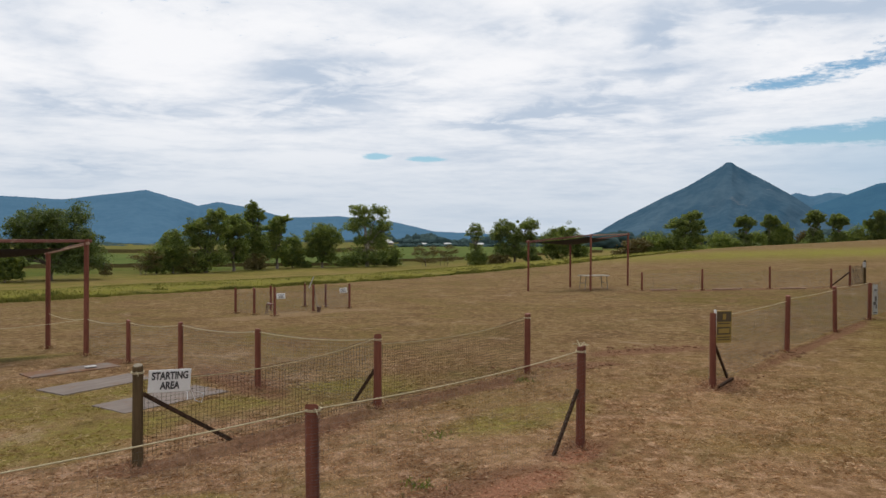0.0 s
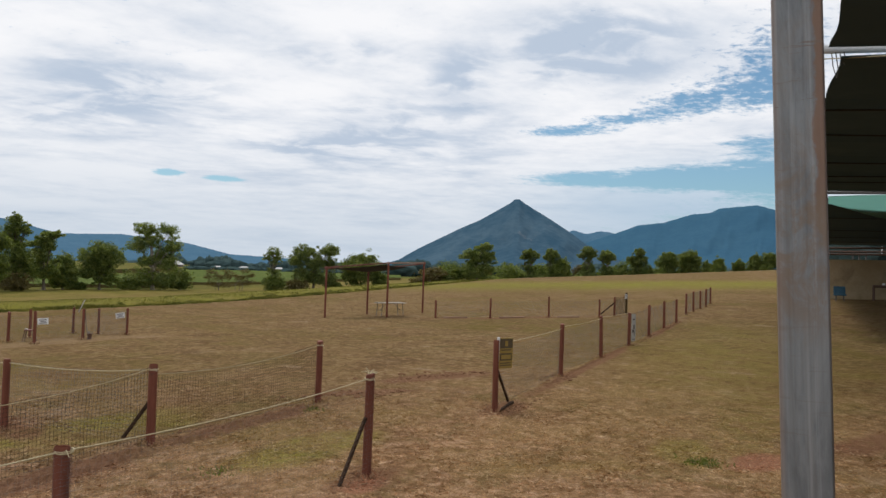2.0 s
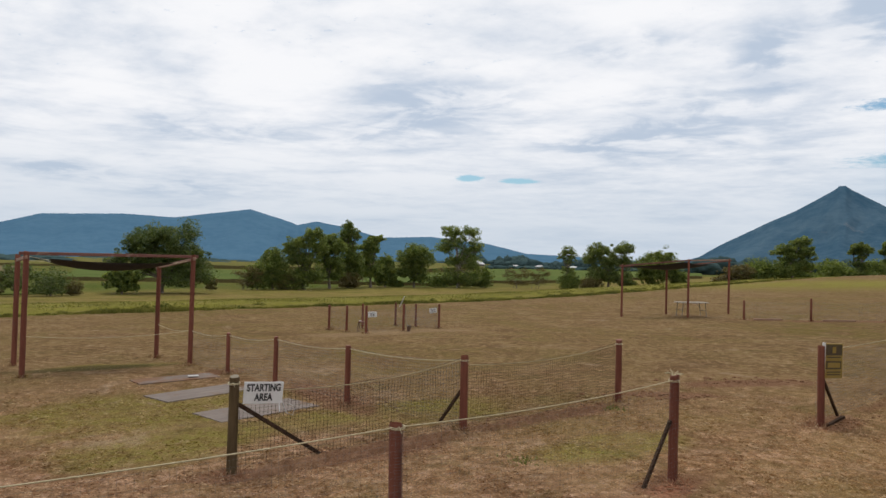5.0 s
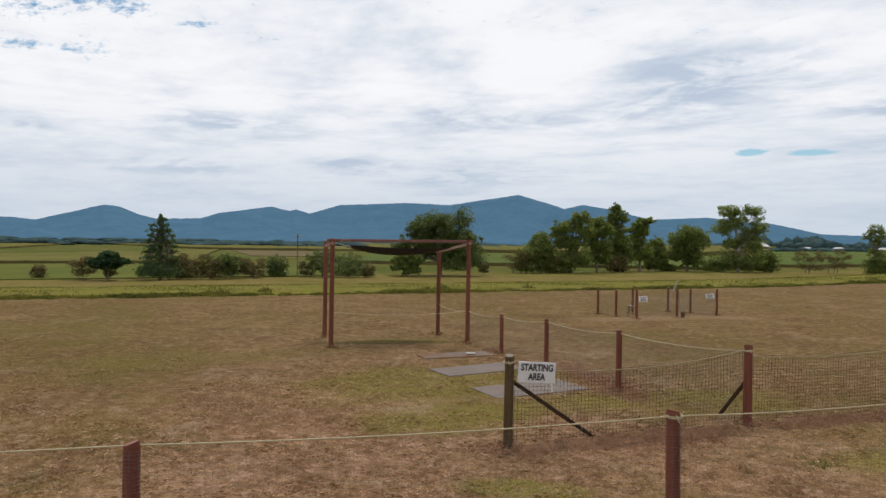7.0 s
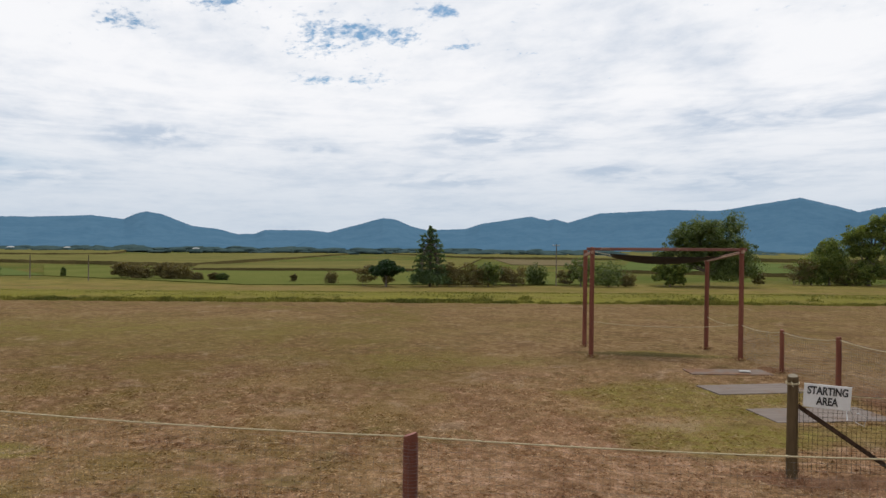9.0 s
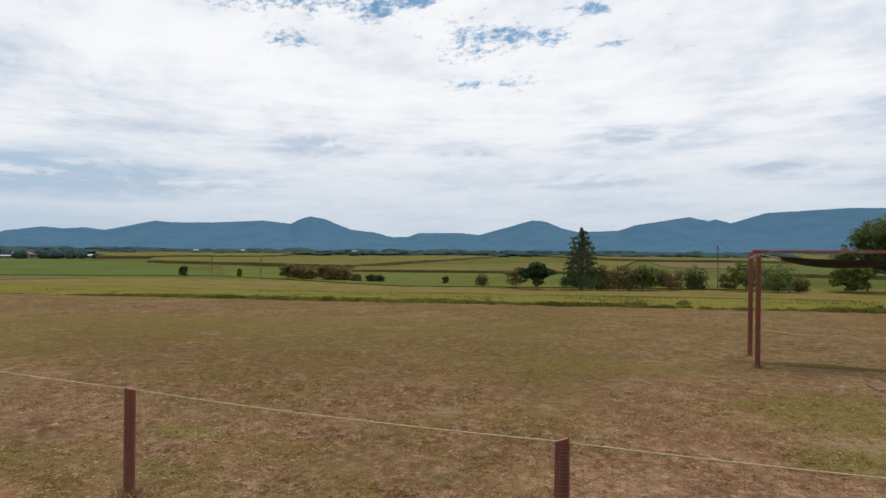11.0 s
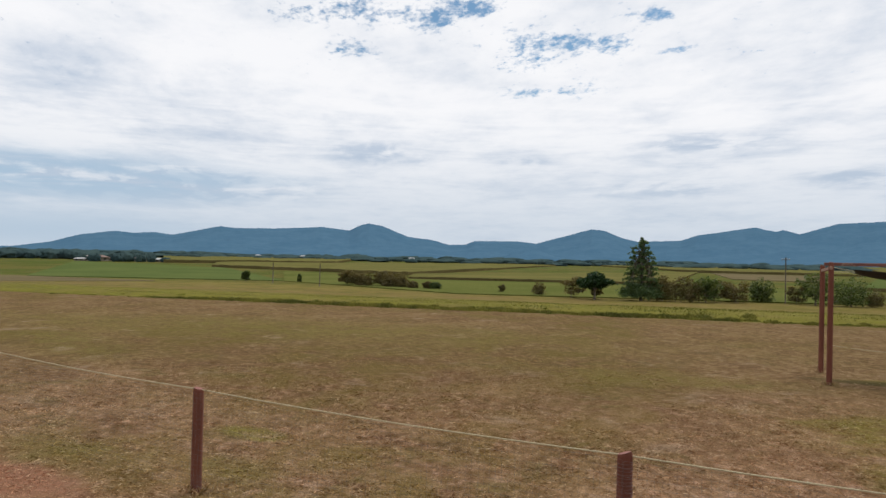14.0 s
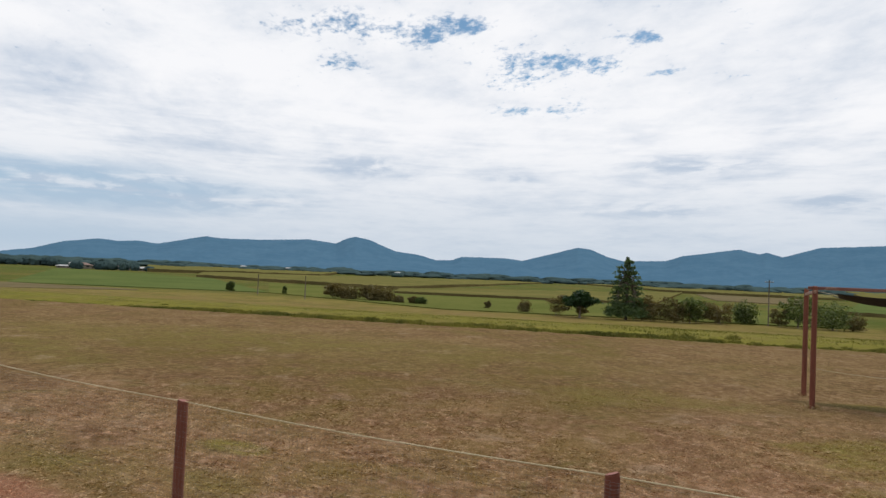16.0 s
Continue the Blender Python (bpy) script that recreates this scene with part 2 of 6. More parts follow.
def turf(k):
    """Colour of the ground, shared by the soil and the grass that grows on it."""
    big = k.noise(0.11, 4, 0.6, None, 0.6)
    mid = k.noise(0.75, 6, 0.65, None, 0.4)
    fine = k.noise(7.0, 5, 0.7)
    spot = k.noise(2.1, 4, 0.6, None, 0.3)
    c = k.mix(k.ramp(k.m("ADD", k.m("MULTIPLY", mid, 0.4), k.m("MULTIPLY", fine, 0.6)), 0.34, 0.66), (0.205, 0.118, 0.06), (0.44, 0.295, 0.168))
    tuft = k.noise(4.5, 7, 0.74, None, 0.3)
    tinge = k.noise(1.6, 5, 0.7, None, 0.5)
    c = k.mix(k.ramp(tinge, 0.54, 0.72, 0.0, 0.4), c, (0.205, 0.155, 0.05))
    c = k.mix(k.ramp(tuft, 0.34, 0.5, 0.6, 0.0), c, k.mix(1.0, c, (0.55, 0.52, 0.45), "MULTIPLY"))
    c = k.mix(k.ramp(tuft, 0.5, 0.66, 0.0, 0.66), c, (0.62, 0.44, 0.3))
    green = k.m("MULTIPLY", k.ramp(big, 0.44, 0.66), k.ramp(mid, 0.35, 0.62))
    c = k.mix(k.m("MULTIPLY", green, 0.7), c, (0.2, 0.16, 0.038))
    lush = None
    for e in ((-5.9, 10.2, 45, 3.0, 2.0), (-4.6, 8.6, 45, 1.8, 1.2), (6.2, 8.6, 50, 1.0, 0.5), (1.0, 9.6, 45, 1.6, 0.8), (-1.6, 11.4, 48, 2.4, 1.0), (-9.3, 14.2, 40, 1.9, 0.6), (-2.9, 10.6, 48, 3.0, 0.8), (-9.6, 1.2, 40, 0.8, 0.35), 
              (6.03, 7.95, 0, 0.4, 0.3), (-2.6, 6.3, 20, 0.9, 0.4)):
        x = ellipse(k, *e, mid)
        lush = x if lush is None else k.m("MAXIMUM", lush, x)
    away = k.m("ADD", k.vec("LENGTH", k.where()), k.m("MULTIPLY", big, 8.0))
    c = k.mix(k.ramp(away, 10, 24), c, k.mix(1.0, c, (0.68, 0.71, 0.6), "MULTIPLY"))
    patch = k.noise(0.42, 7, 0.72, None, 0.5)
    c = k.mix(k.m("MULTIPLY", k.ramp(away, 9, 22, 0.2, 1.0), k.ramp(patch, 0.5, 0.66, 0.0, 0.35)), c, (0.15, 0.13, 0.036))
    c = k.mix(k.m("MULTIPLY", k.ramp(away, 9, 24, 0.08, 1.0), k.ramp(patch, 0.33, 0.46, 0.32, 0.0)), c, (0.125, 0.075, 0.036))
    drift = k.noise(0.95, 7, 0.7, None, 1.1)
    c = k.mix(k.m("MULTIPLY", k.ramp(away, 9, 22, 1.0, 0.3), k.ramp(drift, 0.55, 0.7, 0.0, 0.55)), c, (0.46, 0.33, 0.2))
    c = k.mix(k.ramp(drift, 0.32, 0.45, 0.5, 0.0), c, (0.155, 0.118, 0.05))
    moss = k.noise(3.3, 6, 0.75, None, 0.4)
    c = k.mix(k.ramp(moss, 0.56, 0.68, 0.0, 0.32), c, (0.12, 0.1, 0.034))
    c = k.mix(k.m("MULTIPLY", lush, k.m("MULTIPLY", k.ramp(fine, 0.3, 0.6, 0.4, 0.95), k.m("MULTIPLY", k.ramp(tuft, 0.36, 0.56, 0.55, 1.0), k.ramp(patch, 0.36, 0.56, 0.45, 1.0)))), c, (0.24, 0.225, 0.05))
    faint = ellipse(k, 15, 18, 48, 14, 3.2, patch, 0.2, 1.3)
    for e in ((-24, 2.5, 57, 14, 4.0), (-21, -2.2, 20, 5, 1.6), (-9.5, -1.0, 30, 1.6, 0.6), (-8.2, 0.7, 30, 0.9, 0.4), (-11.5, 9.5, 50, 4, 1.2), (9, 10.5, 50, 4.5, 1.0)):
        faint = k.m("MAXIMUM", faint, ellipse(k, *e, patch, 0.2, 1.3))
    c = k.mix(k.m("MULTIPLY", faint, k.m("MULTIPLY", k.ramp(drift, 0.36, 0.6, 0.2, 0.75), k.ramp(tuft, 0.36, 0.56, 0.4, 1.0))), c, (0.205, 0.18, 0.05))
    # broad ellipse on the left, its colour multiplied a little darker
    worn = ellipse(k, -9, 6, 40, 15, 6, patch, 0.3, 1.4)
    c = k.mix(k.m("MULTIPLY", worn, 0.7), c, k.mix(1.0, c, (0.87, 0.825, 0.84), "MULTIPLY"))
    olive = k.noise(0.62, 8, 0.74, None, 0.7)
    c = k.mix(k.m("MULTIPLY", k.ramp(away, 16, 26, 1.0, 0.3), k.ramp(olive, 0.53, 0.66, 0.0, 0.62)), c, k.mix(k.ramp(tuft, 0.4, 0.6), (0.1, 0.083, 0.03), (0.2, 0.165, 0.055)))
    pale = k.noise(0.8, 7, 0.74, (k.vec("ADD", k.where(), (31.0, 17.0, 5.0))), 0.6)
    c = k.mix(k.ramp(pale, 0.56, 0.7, 0.0, 0.5), c, (0.42, 0.325, 0.225))
    # dark strip painted into the turf: the cast shadow of the left shade cloth
    cloth_shadow = ellipse(k, -9.35, 14.0, 40, 2.1, 0.5, mid)
    c = k.mix(k.m("MULTIPLY", cloth_shadow, 0.75), c, (0.075, 0.066, 0.026))
    c = k.mix(k.ramp(spot, 0.63, 0.76, 0.0, 0.45), c, (0.12, 0.075, 0.042))
    bare = None
    for e in ((-2.0, 8.72, 48.5, 2.0, 0.42), (0.45, 11.47, 47.5, 2.0, 0.38), (-3.4, 12.0, -50, 2.4, 0.55), (1.5, 8.0, 40, 0.75, 0.4), (0.5, 6.95, 42, 1.6, 0.45), (4.8, 11.9, 50, 0.95, 0.5),
              (9.5, 17.2, 48, 7.5, 0.24), (17.5, 25.8, 47, 7.0, 0.26), (6.8, 7.84, 20, 0.8, 0.4), (9.5, 8.5, 20, 1.6, 0.5), (-6.9, 13.7, 55, 1.3, 0.4), (14, 33, -5, 6, 0.7),
              (2.4, 13.8, 10, 1.6, 0.35), (4.6, 15.6, 20, 2.2, 0.5), (-3.3, 7.45, 30, 0.7, 0.35)):
        x = ellipse(k, *e, mid)
        bare = x if bare is None else k.m("MAXIMUM", bare, x)
    c = k.mix(k.m("MULTIPLY", bare, k.ramp(fine, 0.25, 0.6, 0.35, 0.85)), c, (0.215, 0.118, 0.072))
    scald = ellipse(k, 6.85, 7.8, 25, 0.95, 0.45, mid)
    for e in ((-8.5, -1.5, 38, 1.4, 0.6), (0.75, 6.9, 42, 1.1, 0.28), (1.5, 7.85, 50, 0.5, 0.25)):
        scald = k.m("MAXIMUM", scald, ellipse(k, *e, mid))
    c = k.mix(k.m("MULTIPLY", scald, k.ramp(fine, 0.2, 0.6, 0.55, 0.9)), c, (0.34, 0.18, 0.112))
    dusty = k.m("MAXIMUM", ellipse(k, -5.2, 23.6, 45, 3.4, 0.9, mid), ellipse(k, -3.2, 25.3, 10, 1.6, 0.6, mid))
    c = k.mix(k.m("MULTIPLY", dusty, 0.6), c, (0.33, 0.235, 0.135))
    # broad ellipse on the right, its colour multiplied a little lighter
    lighter_zone = ellipse(k, 9, 12, 48, 15, 5.5, patch, 0.3, 1.4)
    c = k.mix(lighter_zone, c, k.mix(1.0, c, (1.13, 1.1, 1.06), "MULTIPLY"))
    # beyond the drain: rank grass, then green plots
    e = k.vec("DOT_PRODUCT", k.vec("SUBTRACT", k.where(), (EDGE0.x, EDGE0.y, 0.0)), (EDGE_N.x, EDGE_N.y, 0.0))
    e = k.m("ADD", e, k.m("MULTIPLY", k.m("SUBTRACT", mid, 0.5), 1.6))
    rank = k.mix(k.ramp(k.noise(0.22, 5, 0.65), 0.38, 0.62), (0.16, 0.15, 0.036), (0.235, 0.2, 0.06))
    c = k.mix(k.ramp(e, -0.3, 0.9), c, rank)
    verge = k.m("MULTIPLY", k.ramp(e, 0.2, 1.2), k.ramp(e, 8, 46, 1.0, 0.0))
    c = k.mix(k.m("MULTIPLY", verge, k.ramp(k.noise(0.3, 6, 0.7), 0.38, 0.6, 0.1, 0.85)), c, (0.215, 0.215, 0.036))
    foot = k.m("MULTIPLY", k.ramp(e, 44, 60), k.ramp(e, 66, 80, 1.0, 0.0))
    c = k.mix(k.m("MULTIPLY", foot, k.ramp(k.noise(0.16, 6, 0.7), 0.4, 0.6, 0.05, 0.6)), c, (0.23, 0.165, 0.07))
    plots = k.mix(k.ramp(k.noise(0.035, 4, 0.6, None, 0.3), 0.42, 0.6), (0.09, 0.12, 0.022), (0.145, 0.135, 0.035))
    c = k.mix(k.ramp(e, 78, 96), c, plots)
    band = k.m("MULTIPLY", ellipse(k, 45, 72, -8, 64, 20, mid, 0.1, 1.0), k.ramp(e, -3, 2, 1.0, 0.3))
    c = k.mix(k.m("MULTIPLY", band, k.ramp(patch, 0.34, 0.6, 0.45, 0.95)), c, (0.235, 0.232, 0.042))
    # distance haze painted into the ground colour, stronger with range from the origin
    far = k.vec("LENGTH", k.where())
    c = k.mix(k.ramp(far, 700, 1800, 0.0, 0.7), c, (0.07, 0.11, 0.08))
    return c, fine, mid


def ground_material():
    k = Nodes("mown_dry_grass")
    c, fine, mid = turf(k)
    grit = k.noise(38, 4, 0.7)
    clod = k.noise(13, 4, 0.7, None, 0.5)
    c = k.mix(k.ramp(clod, 0.3, 0.55, 0.4, 0.0), c, k.mix(1.0, c, (0.5, 0.47, 0.42), "MULTIPLY"))
    c = k.mix(k.ramp(grit, 0.3, 0.55, 0.6, 0.0), c, k.mix(1.0, c, (0.45, 0.42, 0.38), "MULTIPLY"))
    speck = k.noise(85, 3, 0.75)
    c = k.mix(k.ramp(speck, 0.5, 0.68, 0.0, 0.75), c, k.mix(1.0, c, (1.45, 1.48, 1.55), "MULTIPLY"))
    c = k.mix(k.ramp(speck, 0.3, 0.44, 0.6, 0.0), c, k.mix(1.0, c, (0.42, 0.4, 0.34), "MULTIPLY"))
    lines = None
    for v in ((75.0, 11.0, 1.0), (11.0, 75.0, 1.0), (46.0, 46.0, 1.0)):
        n = k.noise(1.0, 2, 0.5, None, 1.2, v)
        lines = n if lines is None else k.m("MAXIMUM", lines, n)
    straw = k.m("MULTIPLY", k.ramp(lines, 0.6, 0.74), k.ramp(mid, 0.3, 0.6, 0.3, 0.9))
    c = k.mix(k.m("MULTIPLY", straw, 0.8), c, k.mix(1.0, c, (1.55, 1.6, 1.7), "MULTIPLY"))
    c = k.mix(1.0, c, (0.835, 0.79, 0.785), "MULTIPLY")
    k.bump(k.m("ADD", k.m("MULTIPLY", grit, 0.5), k.m("ADD", clod, lines)), 0.7, 0.035)
    return k.done(c, 0.95, 0.0, 0.02)


def grass_material(name, lift, tall=False, bright=1.0):
    k = Nodes(name)
    rnd = k.N("ShaderNodeNewGeometry").outputs["Random Per Island"]
    if tall:
        c = k.mix(k.ramp(k.noise(0.5, 4, 0.6), 0.35, 0.65), (0.08, 0.098, 0.024), (0.22, 0.215, 0.045))
        c = k.mix(k.ramp(rnd, 0.6, 1.0, 0.0, 0.6), c, (0.22, 0.2, 0.07))
        c = k.mix(1.0, c, (bright, bright * 0.95, bright * 0.9), "MULTIPLY")
    else:
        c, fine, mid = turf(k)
        c = k.mix(1.0, c, (1.43, 1.32, 1.28), "MULTIPLY")
        c = k.mix(k.ramp(rnd, 0.0, 0.25, 0.5, 0.0), c, k.mix(1.0, c, (0.6, 0.62, 0.5), "MULTIPLY"))
        c = k.mix(k.ramp(rnd, 0.55, 1.0, 0.0, lift), c, (0.68, 0.53, 0.34))
    k.bsdf.inputs["Subsurface Weight"].default_value = 0.0
    return k.done(c, 0.9, 0.0, 0.04)


def leaf_material(name, a, b, c3, gloss=0.55, through_light=0.38, glow=(1.5, 1.6, 0.7)):
    k = Nodes(name)
    rnd = k.N("ShaderNodeNewGeometry").outputs["Random Per Island"]
    c = k.mix(k.ramp(rnd, 0.0, 1.0), a, b)
    c = k.mix(k.ramp(k.noise(0.9, 3, 0.6), 0.5, 0.75), c, c3)
    own = k.N("ShaderNodeObjectInfo").outputs["Random"]
    c = k.mix(k.ramp(own, 0.2, 1.0, 0.0, 0.7), c, k.mix(1.0, c, (1.2, 1.2, 1.15), "MULTIPLY"))
    k.done(c, gloss, 0.0, 0.3)
    tr = k.N("ShaderNodeBsdfTranslucent")
    k.put(k.mix(1.0, c, glow, "MULTIPLY"), tr.inputs[0])
    mixs = k.N("ShaderNodeMixShader")
    mixs.inputs[0].default_value = through_light
    k.L(k.bsdf.outputs[0], mixs.inputs[1])
    k.L(tr.outputs[0], mixs.inputs[2])
    k.L(mixs.outputs[0], k.nt.nodes["Material Output"].inputs[0])
    return k.mat


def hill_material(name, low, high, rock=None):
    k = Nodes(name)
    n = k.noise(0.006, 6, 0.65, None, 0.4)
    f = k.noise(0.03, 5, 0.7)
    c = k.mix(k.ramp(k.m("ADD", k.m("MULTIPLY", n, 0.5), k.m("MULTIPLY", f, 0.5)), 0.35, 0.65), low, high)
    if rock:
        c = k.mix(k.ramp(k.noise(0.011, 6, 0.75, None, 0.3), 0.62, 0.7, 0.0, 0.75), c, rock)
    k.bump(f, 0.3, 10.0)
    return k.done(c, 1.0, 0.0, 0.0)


def crop_material(name, a, b):
    k = Nodes(name)
    n = k.noise(0.05, 5, 0.6, None, 0.3)
    f = k.noise(1.2, 4, 0.7)
    c = k.mix(k.ramp(k.m("ADD", k.m("MULTIPLY", n, 0.6), k.m("MULTIPLY", f, 0.4)), 0.35, 0.65), a, b)
    k.bump(f, 0.8, 0.4)
    return k.done(c, 0.95, 0.0, 0.0)


def steel_material():
    k = Nodes("galvanised_steel_stained")
    v = k.local()
    n = k.noise(9, 6, 0.7, v, 0.4, (1, 1, 0.25))
    s = k.noise(30, 4, 0.6, v, 0.0, (1, 1, 0.12))
    c = k.mix(k.ramp(n, 0.35, 0.65), (0.135, 0.148, 0.16), (0.23, 0.245, 0.255))
    c = k.mix(k.ramp(s, 0.5, 0.75, 0.0, 0.35), c, (0.17, 0.15, 0.135))
    across = k.noise(1.0, 3, 0.6, v, 0.0, (60, 60, 0.6))
    c = k.mix(k.ramp(across, 0.5, 0.7, 0.0, 0.55), c, (0.35, 0.365, 0.375))
    c = k.mix(k.ramp(across, 0.28, 0.45, 0.5, 0.0), c, (0.13, 0.132, 0.135))
    rust = k.m("MULTIPLY", k.ramp(k.noise(5.0, 7, 0.72, v, 1.1, (1, 1, 0.35)), 0.55, 0.72), 0.4)
    c = k.mix(rust, c, (0.22, 0.155, 0.105))
    sep = k.N("ShaderNodeSeparateXYZ")
    k.L(v, sep.inputs[0])
    up = sep.outputs[2]
    ragged = k.m("ADD", sep.outputs[0], k.m("MULTIPLY", k.m("SUBTRACT", k.noise(7.0, 6, 0.7, v, 0.6, (1, 1, 0.8)), 0.5), 0.07))
    run = k.m("MULTIPLY", k.ramp(ragged, 0.034, 0.044), k.ramp(up, 2.45, 2.7))
    c = k.mix(k.m("MULTIPLY", run, 0.8), c, (0.2, 0.105, 0.06))
    smear = k.m("MULTIPLY", k.ramp(k.noise(11, 6, 0.72, v, 0.8, (1, 1, 0.6)), 0.42, 0.62), k.m("MULTIPLY", k.ramp(up, 2.2, 2.4), k.ramp(up, 2.6, 2.85, 1.0, 0.25)))
    c = k.mix(k.m("MULTIPLY", smear, 0.7), c, (0.2, 0.138, 0.09))
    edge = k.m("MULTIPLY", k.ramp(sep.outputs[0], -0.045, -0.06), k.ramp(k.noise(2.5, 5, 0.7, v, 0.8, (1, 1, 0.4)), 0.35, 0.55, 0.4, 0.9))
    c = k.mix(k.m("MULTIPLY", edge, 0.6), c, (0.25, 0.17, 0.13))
    # right-hand rim made much darker over the whole height
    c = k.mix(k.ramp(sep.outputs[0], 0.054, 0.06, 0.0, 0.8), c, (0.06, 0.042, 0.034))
    nick = k.m("MULTIPLY", k.ramp(k.noise(2.2, 4, 0.75, v, 0.8, (2.0, 2.0, 26.0)), 0.6, 0.66, 0.0, 0.75), k.ramp(up, 2.5, 2.9, 0.25, 1.0))
    c = k.mix(nick, c, (0.17, 0.125, 0.1))
    k.bump(k.m("ADD", n, s), 0.25, 0.003)
    return k.done(c, k.m("ADD", k.m("MULTIPLY", rust, 0.35), 0.42), k.m("SUBTRACT", 0.25, k.m("MULTIPLY", rust, 0.25)), 0.4)


M_GROUND = ground_material()
M_GRASS = grass_material("short_dry_blades", 0.55)
M_SOIL = grainy("loose_red_soil", (0.17, 0.09, 0.05), (0.24, 0.135, 0.08), 4, 0.95, 0.6, 0.02, spec=0.02, wear=(0.26, 0.18, 0.1))
M_TALL = grass_material("rank_green_blades", 0.3, True)
M_VERGE = grass_material("yellow_green_verge_blades", 0.3, True, 1.1)
M_POST = grainy("dark_red_painted_pine", (0.13, 0.043, 0.027), (0.195, 0.07, 0.044), 9, 0.8, 0.35, 0.004, (1, 1, 0.12), spec=0.2, wear=(0.12, 0.06, 0.045))
M_POSTTOP = grainy("worn_pink_end_grain", (0.3, 0.13, 0.1), (0.2, 0.075, 0.06), 30, 0.85)
M_GREYPOST = grainy("bare_weathered_pine", (0.06, 0.041, 0.021), (0.115, 0.08, 0.044), 10, 0.95, 0.4, 0.004, (1, 1, 0.1), spec=0.06)
M_GREYTOP = grainy("bare_pine_end_grain", (0.26, 0.22, 0.16), (0.18, 0.15, 0.11), 40, 0.9)
M_BEAM = grainy("red_brown_sawn_beam", (0.13, 0.043, 0.032), (0.19, 0.08, 0.058), 8, 0.8, 0.3, 0.003, (0.15, 0.15, 1), wear=(0.27, 0.17, 0.12))
M_PALEBEAM = grainy("faded_sawn_beam", (0.3, 0.19, 0.13), (0.22, 0.12, 0.085), 8, 0.85, 0.3, 0.003)
M_BRACE = grainy("dark_oiled_brace", (0.035, 0.024, 0.018), (0.08, 0.05, 0.034), 22, 0.95, 0.4, 0.004, spec=0.02)
M_ROPE = grainy("pale_cord", (0.52, 0.45, 0.29), (0.4, 0.34, 0.21), 60, 0.85, 0.5, 0.002)
M_OLDROPE = grainy("stained_thin_cord", (0.4, 0.33, 0.19), (0.28, 0.22, 0.125), 60, 0.9)
M_NET = grainy("black_plastic_net", (0.026, 0.019, 0.014), (0.044, 0.033, 0.024), 20, 0.9, spec=0.1)
M_WIRE = grainy("thin_grey_wire", (0.13, 0.125, 0.115), (0.2, 0.19, 0.175), 20, 0.55, metal=0.3)
M_NETWRAP = grainy("stained_net_wire", (0.1, 0.045, 0.035), (0.16, 0.075, 0.055), 20, 0.7)
M_WHITE = grainy("white_sign_board", (0.72, 0.72, 0.72), (0.64, 0.64, 0.63), 5, 0.45, 0.05)
M_FADED = grainy("faded_white_board", (0.45, 0.44, 0.42), (0.36, 0.35, 0.33), 4, 0.6, 0.05)
M_BLACK = grainy("black_sign_paint", (0.018, 0.018, 0.02), (0.03, 0.03, 0.032), 8, 0.5, 0.05)
M_YELLOW = grainy("ochre_sign_board", (0.3, 0.2, 0.035), (0.36, 0.25, 0.06), 6, 0.55, 0.05)
M_DARKBROWN = grainy("dark_brown_sign_paint", (0.07, 0.05, 0.025), (0.1, 0.07, 0.035), 8, 0.6, 0.05)
M_CONC = grainy("worn_concrete", (0.155, 0.128, 0.112), (0.225, 0.188, 0.165), 3.0, 0.95, 0.4, 0.005, (0.25, 3.0, 1.0), spec=0.05, wear=(0.18, 0.115, 0.075), wear_at=(0.54, 0.72))
M_CONC_DUSTY = grainy("soil_covered_concrete", (0.15, 0.122, 0.105), (0.21, 0.175, 0.152), 2.2, 0.95, 0.4, 0.005, spec=0.05, wear=(0.18, 0.1, 0.06), wear_at=(0.4, 0.6))
M_SHADE = grainy("dark_shade_cloth", (0.022, 0.02, 0.019), (0.035, 0.03, 0.027), 12, 0.9, 0.3, 0.003)
M_SAIL = leaf_material("dark_green_shade_cloth", (0.075, 0.115, 0.13), (0.08, 0.12, 0.135), (0.095, 0.135, 0.15), 0.9, 0.45, (0.5, 0.5, 0.55))
M_TEAL = leaf_material("teal_shade_cloth", (0.27, 0.43, 0.4), (0.3, 0.47, 0.43), (0.29, 0.46, 0.42), 0.8, 0.75, (1.3, 1.25, 1.25))
M_STEEL = steel_material()
M_PIPE = grainy("white_painted_pipe", (0.78, 0.79, 0.8), (0.68, 0.69, 0.7), 12, 0.4, 0.1, 0.002, metal=0.1)
M_TAN = grainy("tan_rendered_wall", (0.4, 0.3, 0.17), (0.47, 0.36, 0.22), 0.9, 0.9, 0.3, 0.01, wear=(0.26, 0.19, 0.11), wear_at=(0.5, 0.75))
M_WOOD = grainy("dark_table_wood", (0.09, 0.045, 0.03), (0.13, 0.07, 0.045), 6, 0.6)
M_TABLETOP = grainy("pale_grey_tabletop", (0.44, 0.4, 0.33), (0.37, 0.33, 0.27), 6, 0.6)
M_LEG = grainy("dark_metal_leg", (0.09, 0.085, 0.08), (0.13, 0.12, 0.11), 12, 0.5, metal=0.3)
M_BLUE = grainy("faded_blue_cloth", (0.03, 0.09, 0.14), (0.05, 0.13, 0.19), 6, 0.8)
M_BARK = grainy("grey_brown_bark", (0.09, 0.07, 0.05), (0.17, 0.14, 0.11), 5, 0.95, 0.6, 0.02, (1, 1, 0.2))
M_PALEBARK = grainy("pale_gum_bark", (0.24, 0.2, 0.16), (0.36, 0.31, 0.26), 4, 0.9, 0.4, 0.01, (1, 1, 0.3))
